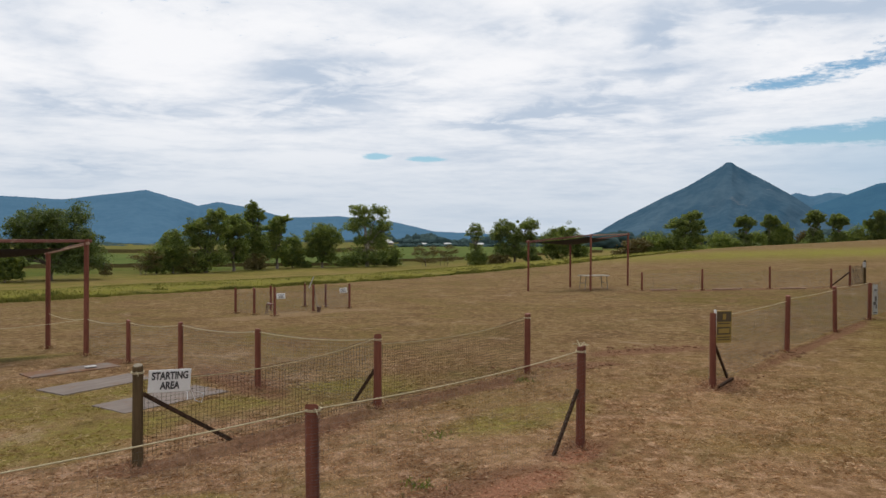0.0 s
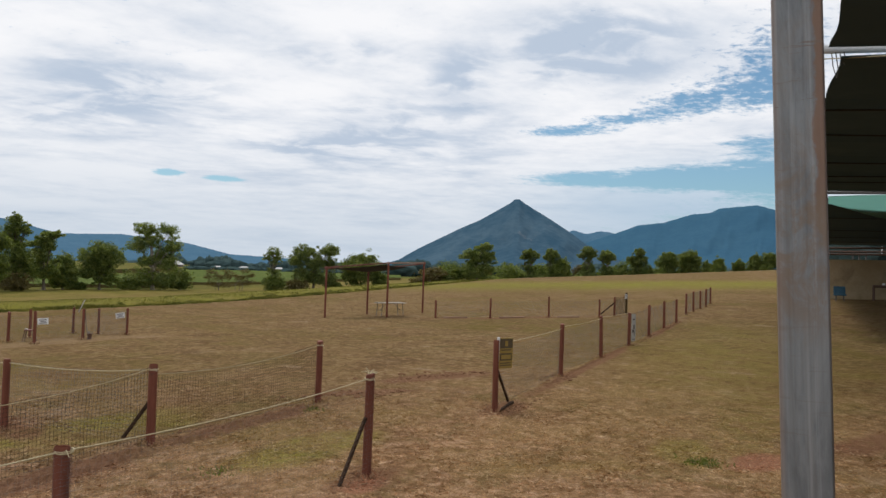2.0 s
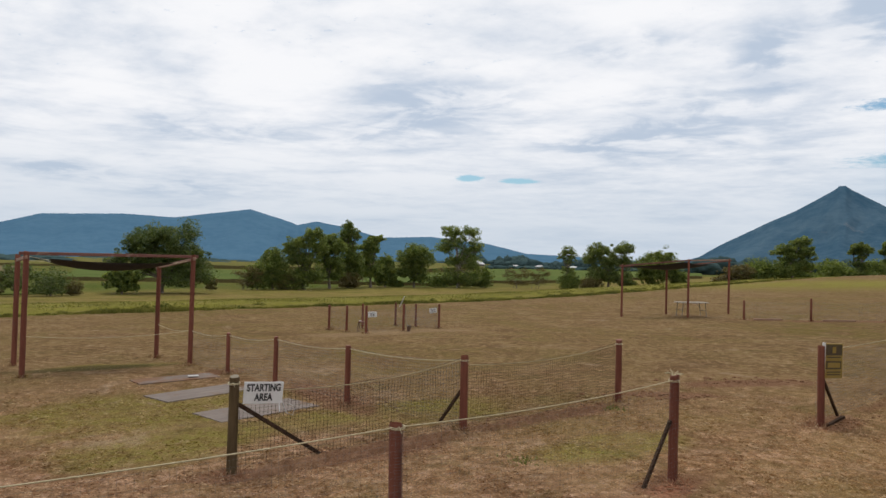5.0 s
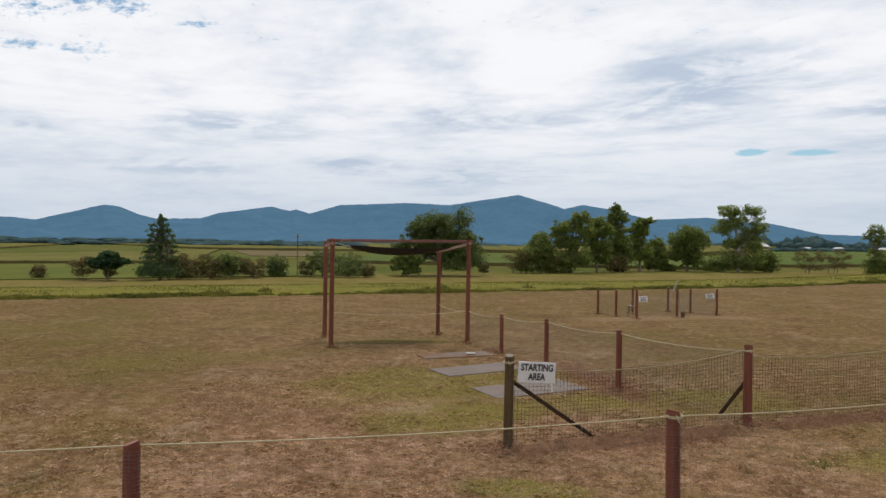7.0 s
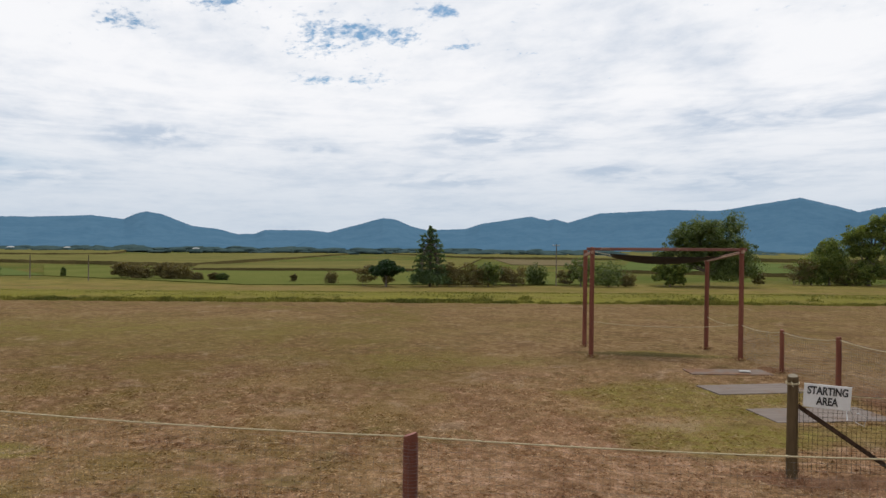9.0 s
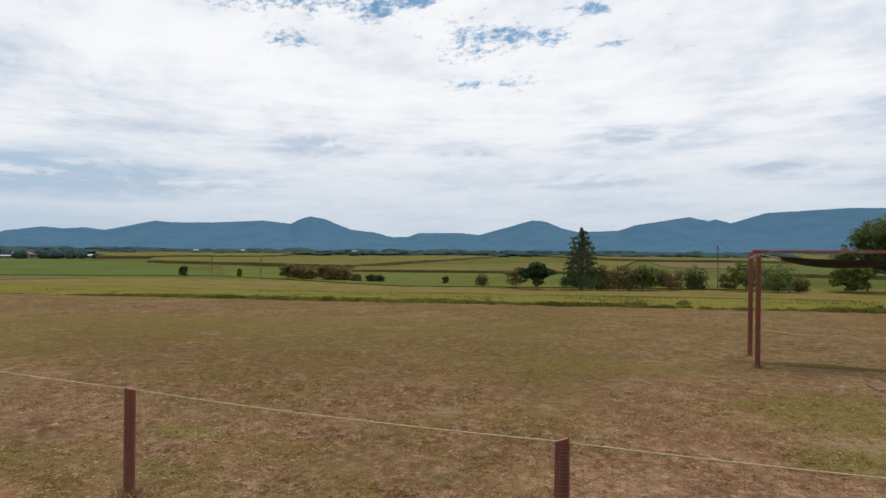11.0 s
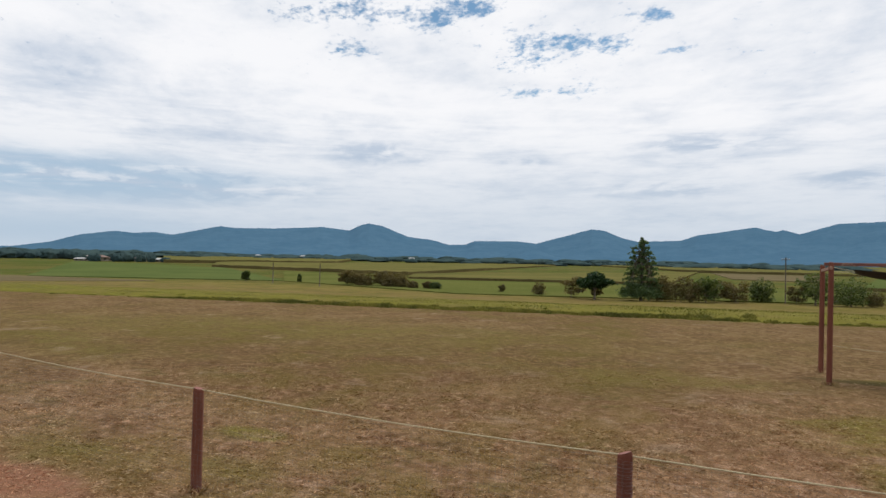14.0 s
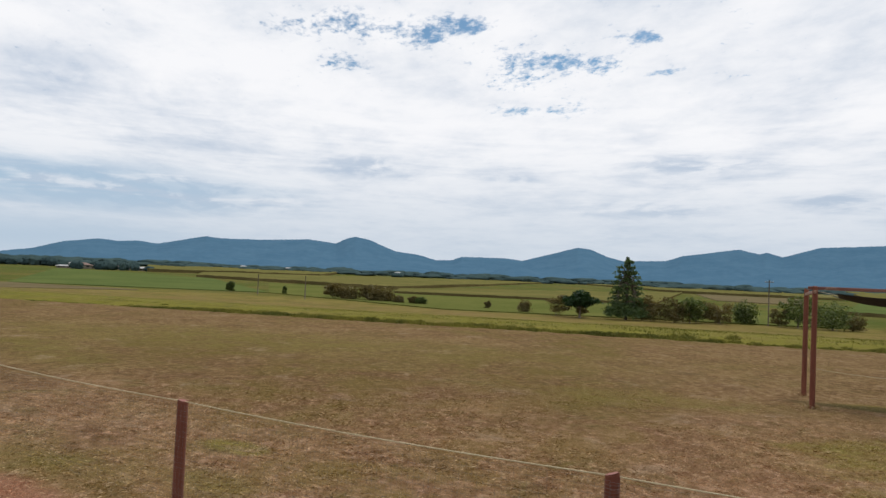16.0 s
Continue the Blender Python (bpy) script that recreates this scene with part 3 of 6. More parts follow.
M_LEAF_DARK = leaf_material("dark_green_leaves", (0.055, 0.085, 0.026), (0.19, 0.22, 0.058), (0.28, 0.29, 0.085))
M_LEAF_GUM = leaf_material("olive_gum_leaves", (0.065, 0.095, 0.034), (0.19, 0.22, 0.066), (0.275, 0.285, 0.092))
M_WEED = leaf_material("fresh_weed_leaves", (0.085, 0.1, 0.03), (0.16, 0.17, 0.05), (0.13, 0.145, 0.04))
M_LEAF_PINE = leaf_material("blue_green_pine_needles", (0.06, 0.1, 0.05), (0.115, 0.162, 0.072), (0.13, 0.17, 0.066))
M_LEAF_DRY = leaf_material("grey_brown_scrub_leaves", (0.085, 0.075, 0.032), (0.17, 0.14, 0.06), (0.13, 0.125, 0.045), 0.6, 0.35, (1.5, 1.3, 0.6))
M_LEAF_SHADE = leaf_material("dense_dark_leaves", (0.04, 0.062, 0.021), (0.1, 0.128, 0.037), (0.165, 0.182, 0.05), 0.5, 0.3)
M_LEAF_DEEP = leaf_material("deep_green_glossy_leaves", (0.012, 0.032, 0.014), (0.028, 0.06, 0.024), (0.03, 0.065, 0.022), 0.4)
# belt trees carry distance haze in their blue-green base colour
M_WOODS = crop_material("hazed_far_tree_belt", (0.036, 0.062, 0.066), (0.062, 0.095, 0.09))
# the hills' blue is haze of the air between, painted into their base colour
M_HILL = hill_material("hazed_wooded_range", (0.059, 0.128, 0.198), (0.078, 0.154, 0.226))
M_HILLR = hill_material("hazed_wooded_range_near", (0.038, 0.1, 0.162), (0.047, 0.115, 0.178))
M_PEAK = hill_material("hazed_wooded_peak", (0.036, 0.08, 0.122), (0.07, 0.118, 0.158), (0.12, 0.145, 0.168))
M_CANE = crop_material("ripening_cane", (0.11, 0.108, 0.036), (0.165, 0.148, 0.052))
M_CANE_SIDE = crop_material("dry_cane_edge", (0.1, 0.082, 0.034), (0.15, 0.12, 0.052))
M_YOUNG = crop_material("olive_young_crop", (0.092, 0.11, 0.03), (0.135, 0.14, 0.042))
M_PLOT = crop_material("bright_green_crop", (0.082, 0.112, 0.036), (0.115, 0.14, 0.046))
M_TILLED = crop_material("bare_tilled_soil", (0.13, 0.105, 0.058), (0.165, 0.135, 0.075))
M_ROOF = grainy("pale_sheet_roof", (0.38, 0.38, 0.38), (0.32, 0.32, 0.31), 1.5, 0.5)
M_HOUSE = grainy("cream_house_wall", (0.25, 0.21, 0.17), (0.2, 0.17, 0.14), 1.5, 0.85)
M_REDROOF = grainy("faded_red_roof", (0.19, 0.12, 0.095), (0.15, 0.095, 0.075), 1.5, 0.7)
M_GLASS = grainy("dark_window_glass", (0.02, 0.025, 0.03), (0.03, 0.035, 0.04), 2, 0.15)


# ---------------------------------------------------------------- mesh tools
def mesh_of(name, bm, *mats):
    me = bpy.data.meshes.new(name)
    bm.to_mesh(me)
    bm.free()
    for x in mats:
        me.materials.append(x)
    return me


def raw(name, verts, faces, *mats):
    me = bpy.data.meshes.new(name)
    me.from_pydata(verts, [], faces)
    for x in mats:
        me.materials.append(x)
    me.update()
    return me


def part(name, bm, material, parent=None, label=""):
    """Links a bmesh (or mesh) as one object under its thing."""
    if isinstance(bm, bmesh.types.BMesh):
        bm = mesh_of(name, bm, *(material if isinstance(material, tuple) else (material,)))
    ob = new(name, bm)
    if parent is not None:
        ob.parent = parent
    if label:
        ob["label"] = label
    return ob


def smooth(me):
    for p in me.polygons:
        p.use_smooth = True
    return me


def thing(name, label, category, at=(0, 0, 0), group="", kind=""):
    ob = new(name)
    ob.location = at
    ob.empty_display_size = 0.1
    return tagged(ob, label, category, group, kind)


def add_tube(bm, pts, radii, sides=8, cap=True, mat_cap=None):
    """A tube along points, with a radius for each, its ends closed."""
    pts = [Vector(p) for p in pts]
    if isinstance(radii, (int, float)):
        radii = [radii] * len(pts)
    rings = []
    for i, p in enumerate(pts):
        way = (pts[min(i + 1, len(pts) - 1)] - pts[max(i - 1, 0)]).normalized()
        ref = Vector((0, 0, 1)) if abs(way.z) < 0.9 else Vector((1, 0, 0))
        u = way.cross(ref).normalized()
        v = way.cross(u)
        rings.append([bm.verts.new(p + (u * math.cos(a) + v * math.sin(a)) * radii[i]) for a in (2 * math.pi * j / sides for j in range(sides))])
    for a, b in zip(rings, rings[1:]):
        for j in range(sides):
            f = bm.faces.new((a[j], a[(j + 1) % sides], b[(j + 1) % sides], b[j]))
            f.smooth = sides > 4
    if cap:
        bm.faces.new(rings[0])
        f = bm.faces.new(rings[-1][::-1])
        if mat_cap is not None:
            f.material_index = mat_cap
    return bm


def add_box(bm, m, sx, sy, sz, bevel=0.0):
    """A box of that size round the pose m, its edges bevelled."""
    b = bmesh.new()
    bmesh.ops.create_cube(b, size=1.0)
    bmesh.ops.scale(b, vec=(sx, sy, sz), verts=b.verts)
    if bevel:
        bmesh.ops.bevel(b, geom=b.edges[:], offset=bevel, segments=1, affect="EDGES")
    bmesh.ops.transform(b, matrix=m, verts=b.verts)
    tmp = bpy.data.meshes.new("tmp")
    b.to_mesh(tmp)
    b.free()
    bm.from_mesh(tmp)
    bpy.data.meshes.remove(tmp)
    return bm


def beam_between(bm, a, b, w, h, bevel=0.006):
    a, b = Vector(a), Vector(b)
    d = b - a
    m = Matrix.Translation((a + b) / 2) @ d.to_track_quat("X", "Z").to_matrix().to_4x4()
    return add_box(bm, m, d.length, w, h, bevel)


def log_post(parent, x, y, h, r=0.055, lean=(0.0, 0.0), bare=False, name="post", label="", base=None):
    """A round pine post set in the ground, its top edge worn round."""
    rng = random.Random(int(x * 131 + y * 977))
    z0 = gz(x, y) if base is None else base
    bm = bmesh.new()
    pts, rad = [], []
    steps = [-0.15, 0.0, 0.25 * h, 0.5 * h, 0.75 * h, h - 0.02, h - 0.006, h]
    for i, z in enumerate(steps):
        k = max(0, z)
        pts.append((x + lean[0] * k + rng.uniform(-1, 1) * 0.0015, y + lean[1] * k + rng.uniform(-1, 1) * 0.0015, z0 + z))
        rad.append(r * (1.03 - 0.05 * k / h) if i < 6 else r * (0.93 if i == 6 else 0.84))
    add_tube(bm, pts, rad, 14, True, 1)
    return part(name, bm, (M_GREYPOST, M_GREYTOP) if bare else (M_POST, M_POSTTOP), parent, label)


def sagging(a, b, sag, n=12):
    a, b = Vector(a), Vector(b)
    return [a.lerp(b, i / n) - Vector((0, 0, sag * 4 * (i / n) * (1 - i / n))) for i in range(n + 1)]


def cord(parent, a, b, sag=0.06, r=0.006, name="rope", mat=None, knots=True):
    bm = bmesh.new()
    pts = sagging(a, b, sag, 14)
    add_tube(bm, pts, r, 6)
    if knots:
        for p in (pts[4], pts[9]):
            add_tube(bm, [p - Vector((0.01, 0.01, 0)), p, p + Vector((0.01, 0.01, 0))], [r * 0.8, r * 1.9, r * 0.8], 6)
    return part(name, bm, mat or M_ROPE, parent)


def lashing(parent, x, y, z, r):
    """A cord wound round a post, with a loose tail."""
    bm = bmesh.new()
    for k in range(2):
        pts = [(x + (r + 0.004) * math.cos(a), y + (r + 0.004) * math.sin(a), z + 0.012 * k + 0.004 * math.sin(a)) for a in (2 * math.pi * j / 12 for j in range(13))]
        add_tube(bm, pts, 0.005, 5)
    add_tube(bm, [(x, y - r, z), (x + 0.03, y - r - 0.03, z + 0.03), (x + 0.05, y - r - 0.03, z - 0.02)], 0.003, 5)
    return part("rope_tie", bm, M_ROPE, parent)


def net_panel(parent, a, b, top_a, top_b, sag, cell, r, mat, low=0.03, name="net", front=1):
    """A hanging net of crossed strands between two posts, its top edge sagging."""
    rng = random.Random(int(a[0] * 71 + b[1] * 37))
    verts, faces = [], []
    A, B = Vector((a[0], a[1], 0)), Vector((b[0], b[1], 0))
    run = (B - A).length
    n = max(2, int(run / cell))
    rows = max(2, int((min(top_a, top_b) - low) / cell))
    side = Vector((-(B - A).y, (B - A).x, 0)).normalized()

    def place(u, v):
        p = A.lerp(B, u)
        zt = top_a + (top_b - top_a) * u - sag * 4 * u * (1 - u)
        g = gz(p.x, p.y)
        wob = 0.012 * math.sin(9 * u + 4 * v) + 0.01 * math.sin(23 * u + 7 * v)
        q = p + side * (wob + 0.062) * front
        q.z = g + low + (zt - low) * v + 0.008 * math.sin(17 * u + 5 * v)
        return q

    def strand(pts):
        o = len(verts)
        for i, p in enumerate(pts):
            w = (pts[min(i + 1, len(pts) - 1)] - pts[max(i - 1, 0)]).normalized()
            ref = side
            u = w.cross(ref).normalized() * r
            verts.extend([tuple(p + u), tuple(p - u * 0.5 + ref * r * 0.87), tuple(p - u * 0.5 - ref * r * 0.87)])
        for i in range(len(pts) - 1):
            k = o + 3 * i
            for j in range(3):
                faces.append((k + j, k + (j + 1) % 3, k + 3 + (j + 1) % 3, k + 3 + j))

    for i in range(n + 1):
        u = min(1.0, max(0.0, (i + rng.uniform(-0.12, 0.12)) / n))
        strand([place(u, v / 4) for v in range(5)])
    for j in range(rows + 1):
        strand([place(u / 14, j / rows) for u in range(15)])
    return part(name, raw(name, verts, faces, mat), None, parent)


def text_mesh(body, size, depth=0.0012):
    cu = bpy.data.curves.new("lettering", "FONT")
    cu.body, cu.size, cu.align_x, cu.align_y = body, size, "CENTER", "CENTER"
    cu.extrude = depth
    cu.offset = size * 0.034
    cu.space_line = 0.85
    ob = bpy.data.objects.new("lettering", cu)
    scene.collection.objects.link(ob)
    bpy.context.view_layer.update()
    me = bpy.data.meshes.new_from_object(ob.evaluated_get(bpy.context.evaluated_depsgraph_get()))
    bpy.data.objects.remove(ob)
    bpy.data.curves.remove(cu)
    return me


# ---------------------------------------------------------------- ground and distance
def spaced(inner, step, outer, grow):
    xs, x, s = [0.0], 0.0, step
    while x < outer:
        if x >= inner:
            s *= grow
        x += s
        xs.append(x)
    return [-v for v in xs[:0:-1]] + xs


def build_ground():
    xs = spaced(60, 0.75, 4700, 1.13)
    n = len(xs)
    verts = []
    for y in xs:
        for x in xs:
            w = 0.02 * noise.noise((x * 0.35, y * 0.35, 0)) + 0.012 * noise.noise((x * 0.9, y * 0.9, 3)) if abs(x) < 90 and abs(y) < 90 else 0.0
            verts.append((x, y, gz(x, y) + w - 0.012))
    faces = [(j * n + i, j * n + i + 1, (j + 1) * n + i + 1, (j + 1) * n + i) for j in range(n - 1) for i in range(n - 1)]
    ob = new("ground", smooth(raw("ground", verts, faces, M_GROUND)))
    tagged(ob, "dry mown brown grass field with green and bare red patches", "ground", kind="structure")


build_ground()


def blades(name, places, heights, width, mat, label, seed, lean=0.5):
    """Single grass blades, each a bent pair of triangles, in one mesh."""
    rng = np.random.default_rng(seed)
    n = len(places)
    a = rng.uniform(0, 2 * np.pi, n)
    t = rng.uniform(0, 2 * np.pi, n)
    k = rng.uniform(0.1, lean, n)
    base = np.asarray(places)
    side = np.c_[np.cos(a), np.sin(a), np.zeros(n)] * (width * rng.uniform(0.6, 1.4, n))[:, None]
    bend = np.c_[np.cos(t), np.sin(t), np.zeros(n)] * (heights * k)[:, None]
    up = np.c_[np.zeros(n), np.zeros(n), heights]
    v = np.empty((n, 4, 3))
    v[:, 0] = base - side
    v[:, 1] = base + side
    v[:, 2] = base + up * 0.6 + bend * 0.45 + side * 0.6
    v[:, 3] = base + up * np.maximum(0.45, 1 - 0.25 * k[:, None]) + bend
    me = bpy.data.meshes.new(name)
    me.vertices.add(n * 4)
    me.vertices.foreach_set("co", v.ravel())
    idx = np.arange(n)[:, None] * 4
    loops = np.concatenate([idx + 0, idx + 1, idx + 2, idx + 0, idx + 2, idx + 3], axis=1).ravel()
    me.loops.add(n * 6)
    me.loops.foreach_set("vertex_index", loops.astype(np.int32))
    me.polygons.add(n * 2)
    me.polygons.foreach_set("loop_start", (np.arange(n * 2) * 3).astype(np.int32))
    me.materials.append(mat)
    me.update(calc_edges=True)
    ob = new(name, me)
    return tagged(ob, label, "grass", kind="stuff")


def scatter_short_grass():
    rng = np.random.default_rng(5)
    n = 440000
    r = 4.0 + 16.0 * rng.random(n) ** 1.25
    az = np.radians(rng.uniform(-54, 104, n))
    x, y = -r * np.sin(az), r * np.cos(az)
    z = np.array([gz(a, b) for a, b in zip(x, y)])
    clump = np.array([noise.noise((a * 1.7, b * 1.7, 7.0)) for a, b in zip(x, y)])
    keep = (clump > rng.uniform(-1.6, 0.25, n)) & (rng.random(n) < np.clip((21 - r) / 8, 0.0, 1))
    h = (0.008 + 0.02 * rng.random(n)) * np.clip((21 - r) / 9, 0.25, 1) * (1 + 0.6 * np.clip(clump, -0.5, 0.9))
    p = np.c_[x, y, z - 0.012][keep]
    blades("short_grass", p, h[keep], 0.003, M_GRASS, "short dry mown grass blades on the field", 6, 4.0)


def along_edge(u, s):
    return EDGE0.x + EDGE_U.x * u + EDGE_N.x * s, EDGE0.y + EDGE_U.y * u + EDGE_N.y * s


def scatter_tall_grass():
    rng = np.random.default_rng(8)
    ps, hs = [], []
    for _ in range(2600):
        u, s = rng.uniform(-45, 125), abs(rng.normal(0, 1.3)) - 0.1
        lush = 0.62 + 0.75 * noise.noise((u * 0.21, s * 0.4, 2.0)) + 0.35 * noise.noise((u * 0.9, s, 5.0))
        lush *= min(1.0, max(0.25, (u + 6) / 16))
        if lush < 0.2:
            continue
        x, y = along_edge(u, s)
        z, wide = gz(x, y), rng.uniform(0.12, 0.42) * (0.5 + lush)
        for _ in range(int(70 * (0.4 + lush))):
            a, q = rng.uniform(0, 6.283), rng.random() ** 0.6
            ps.append((x + wide * q * math.cos(a), y + wide * q * math.sin(a), z - 0.02))
            hs.append(0.3 * lush * rng.uniform(0.5, 1.1) * (1 - 0.65 * q * q))
    blades("drain_grass", ps, np.array(hs), 0.016, M_TALL, "green tussocks of long grass along the drain at the field's edge", 9, 0.8)


def scatter_verge_grass():
    rng = np.random.default_rng(12)
    n = 90000
    u, s = rng.uniform(-50, 130, n), 0.5 + 34 * rng.random(n) ** 1.6
    x = EDGE0.x + EDGE_U.x * u + EDGE_N.x * s
    y = EDGE0.y + EDGE_U.y * u + EDGE_N.y * s
    wave = np.array([noise.noise((a * 0.16, b * 0.3, 5.0)) + 0.5 * noise.noise((a * 0.7, b * 0.7, 9.0)) for a, b in zip(x, y)])
    keep = wave > rng.uniform(-0.5, 0.35, n)
    p = np.array([(a, b, gz(a, b) - 0.02) for a, b in zip(x[keep], y[keep])])
    h = (0.1 + 0.2 * np.clip(wave[keep] + 0.2, 0, 1)) * rng.uniform(0.5, 1.1, len(p)) * np.clip((u[keep] + 12) / 40, 0.3, 1)
    blades("verge_grass", p, h * 0.75, 0.014, M_VERGE, "uneven yellow-green rank grass beyond the drain", 13, 0.9)


scatter_short_grass()
scatter_tall_grass()
scatter_verge_grass()


def weed(x, y, r, n, seed):
    rng = np.random.default_rng(seed)
    ps = np.c_[rng.normal(x, r, n), rng.normal(y, r, n), np.full(n, gz(x, y) - 0.01)]
    ob = blades("weed", ps, rng.uniform(0.02, 0.065, n), 0.011, M_WEED, "low green weed clump in the dry grass", seed, 1.2)
    tagged(ob, category="weed")


for i, w in enumerate(((6.03, 7.95, 0.13, 200), (-0.25, 6.9, 0.1, 60), (-0.1, 8.7, 0.14, 60), (1.3, 12.3, 0.12, 70))):
    weed(*w, 60 + i)


def knots_at(table, az, soften):
    for (a0, e0), (a1, e1) in zip(table, table[1:]):
        if a0 >= az >= a1:
            f = (a0 - az) / (a0 - a1)
            f = f * (1 - soften) + soften * f * f * (3 - 2 * f)
            return e0 + (e1 - e0) * f
    return table[0][1] if az > table[0][0] else table[-1][1]


def mountain(name, table, r_foot, r_top, mat, label, rough=1.0, seed=0, soften=0.45):
    """A range round the plain: summits and saddles as bearing and height in degrees, with spurs and gullies down its face."""
    a0, a1 = table[0][0], table[-1][0]
    cols = int((a0 - a1) / 0.09)
    rows = 25
    verts, faces = [], []
    for i in range(cols + 1):
        az = a0 + (a1 - a0) * i / cols
        e = knots_at(table, az, soften)
        crest = rough * (0.05 * noise.noise((az * 1.9, seed, 0)) + 0.045 * noise.noise((az * 5.5, seed, 4)) + 0.05 * noise.noise((az * 13, seed, 9)))
        crest *= math.tan(radians(1.0)) * r_top
        peak = EYE + math.tan(radians(e)) * r_top
        for j in range(rows + 1):
            f = j / rows
            spur = noise.fractal((az * 0.3 + f * 0.8, f * 2.2, seed + 2.0), 0.9, 2.1, 4)
            if f <= 0.8:
                g = f / 0.8
                r = r_foot + (r_top - r_foot) * g
                z = peak * (g ** 1.25) * (1 + 0.3 * spur * (1 - g) * min(1, g * 3))
                z += crest * g ** 9
                r -= spur * 170 * g * (1 - g)
            else:
                g = (f - 0.8) / 0.2
                r = r_top + 500 * g
                z = (peak + crest) * (1 - g)
            a = radians(az)
            verts.append((-r * math.sin(a), r * math.cos(a), z - (30 if j in (0, rows) else 0)))
    R = rows + 1
    faces = [(i * R + j, (i + 1) * R + j, (i + 1) * R + j + 1, i * R + j + 1) for i in range(cols) for j in range(rows)]
    ob = new(name, smooth(raw(name, verts, faces, mat)))
    return tagged(ob, label, "mountain", kind="structure")


LEFT_RANGE = ((112, 0.1), (99, 0.2), (96.7, 0.55), (94.6, 1.18), (92.4, 1.5), (91.1, 1.39), (89.7, 1.5), (88.4, 1.34), (84.9, 2.11), (83.8, 2.0), (80.7, 2.06), (77.0, 2.28), (74.8, 2.06), (73.9, 2.52), (73.2, 2.67), (72.2, 2.5),
              (69.9, 1.62), (68.2, 1.46), (66.6, 1.06), (65.3, 1.11), (64.5, 1.42), (61.0, 1.45), (59.5, 1.3), (57.7, 1.8), (55.1, 2.52), (54.1, 2.42), (52.6, 1.82), (51.5, 1.57), (48.3, 1.69), (47, 2.13), (43, 2.74), (41.6, 2.42), (41.1, 2.56), (40, 2.25),
              (37.5, 3.0), (32, 3.26), (28.6, 3.14), (25.4, 3.65), (23, 4.02), (20.5, 3.32), (19.3, 2.91), (17.8, 3.23), (15.9, 2.92), (12.5, 2.07), (8.4, 2.23), (3.8, 1.75), (0.5, 1.0), (-14, 0.4))
RIGHT_RANGE = ((-25.5, 0.4), (-27.2, 2.3), (-28.3, 2.9), (-30.2, 3.56), (-31, 3.84), (-32, 4.25), (-33.9, 4.46), (-36.1, 5.13), (-37.3, 5.22), (-38.1, 5.57), (-39.8, 5.72), (-40.7, 5.79), (-41.6, 5.52), (-43, 5.0), (-46, 4.7), (-51, 4.9), (-58, 3.4), (-68, 2.0))
BACK_RANGE = ((-22, 2.4), (-25.4, 3.3), (-27, 3.78), (-28.1, 3.5), (-28.9, 3.72), (-29.6, 3.7), (-31.5, 3.2), (-34, 2.4))
PEAK = ((-10.2, 0.2), (-12.8, 1.02), (-14.3, 1.95), (-17.8, 3.75), (-19.4, 4.48), (-21.2, 5.53), (-21.9, 5.95), (-22.2, 6.22), (-22.6, 6.22), (-23.0, 5.9), (-25.2, 4.59), (-26.6, 3.69), (-28, 2.68), (-31, 1.3), (-34, 0.3))
NEAR_HILL = ((65, -0.3), (62.4, 0.1), (61.2, 0.55), (60.3, 0.77), (59.3, 0.71), (57.7, 0.22), (55, -0.3))
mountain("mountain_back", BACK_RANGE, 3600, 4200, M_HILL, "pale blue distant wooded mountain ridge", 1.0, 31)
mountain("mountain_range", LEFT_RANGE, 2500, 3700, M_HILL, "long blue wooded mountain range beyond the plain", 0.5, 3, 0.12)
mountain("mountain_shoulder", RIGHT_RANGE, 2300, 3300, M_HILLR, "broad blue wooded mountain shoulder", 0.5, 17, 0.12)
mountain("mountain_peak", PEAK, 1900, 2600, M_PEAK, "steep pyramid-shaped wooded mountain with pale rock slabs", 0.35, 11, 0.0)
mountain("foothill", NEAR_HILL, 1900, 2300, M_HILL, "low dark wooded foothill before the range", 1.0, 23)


def crop_block(corners, height, top, side, label, name="cane_field", rise=0.0):
    """A block of standing crop with a ragged top edge."""
    c = [Vector(p) for p in corners]
    nu, nv = 60, 14
    verts, faces = [], []

    def at(u, v):
        a, b = c[0].lerp(c[1], u), c[3].lerp(c[2], u)
        return a.lerp(b, v * v)

    for j in range(nv + 1):
        for i in range(nu + 1):
            p = at(i / nu, j / nv)
            w = noise.noise((p.x * 0.4, p.y * 0.4, 1.0)) * 0.22 + noise.noise((p.x * 0.03, p.y * 0.03, 4.0)) * 0.3
            verts.append((p.x, p.y, gz(p.x, p.y) + height * (1 + w) + rise * (j / nv)))
    n = nu + 1
    faces += [(j * n + i, j * n + i + 1, (j + 1) * n + i + 1, (j + 1) * n + i) for j in range(nv) for i in range(nu)]
    split = len(faces)
    rim = [i for i in range(n)] + [j * n + nu for j in range(1, nv + 1)] + [nv * n + i for i in range(nu - 1, -1, -1)] + [j * n for j in range(nv - 1, 0, -1)]
    o = len(verts)
    for k in rim:
        verts.append((verts[k][0], verts[k][1], gz(verts[k][0], verts[k][1]) - 0.2))
    m = len(rim)
    faces += [(rim[k], o + k, o + (k + 1) % m, rim[(k + 1) % m]) for k in range(m)]
    me = raw(name, verts, faces, top, side)
    for k, p in enumerate(me.polygons):
        p.material_index = 0 if k < split else 1
    ob = new(name, me)
    return tagged(ob, label, "crop", kind="stuff")


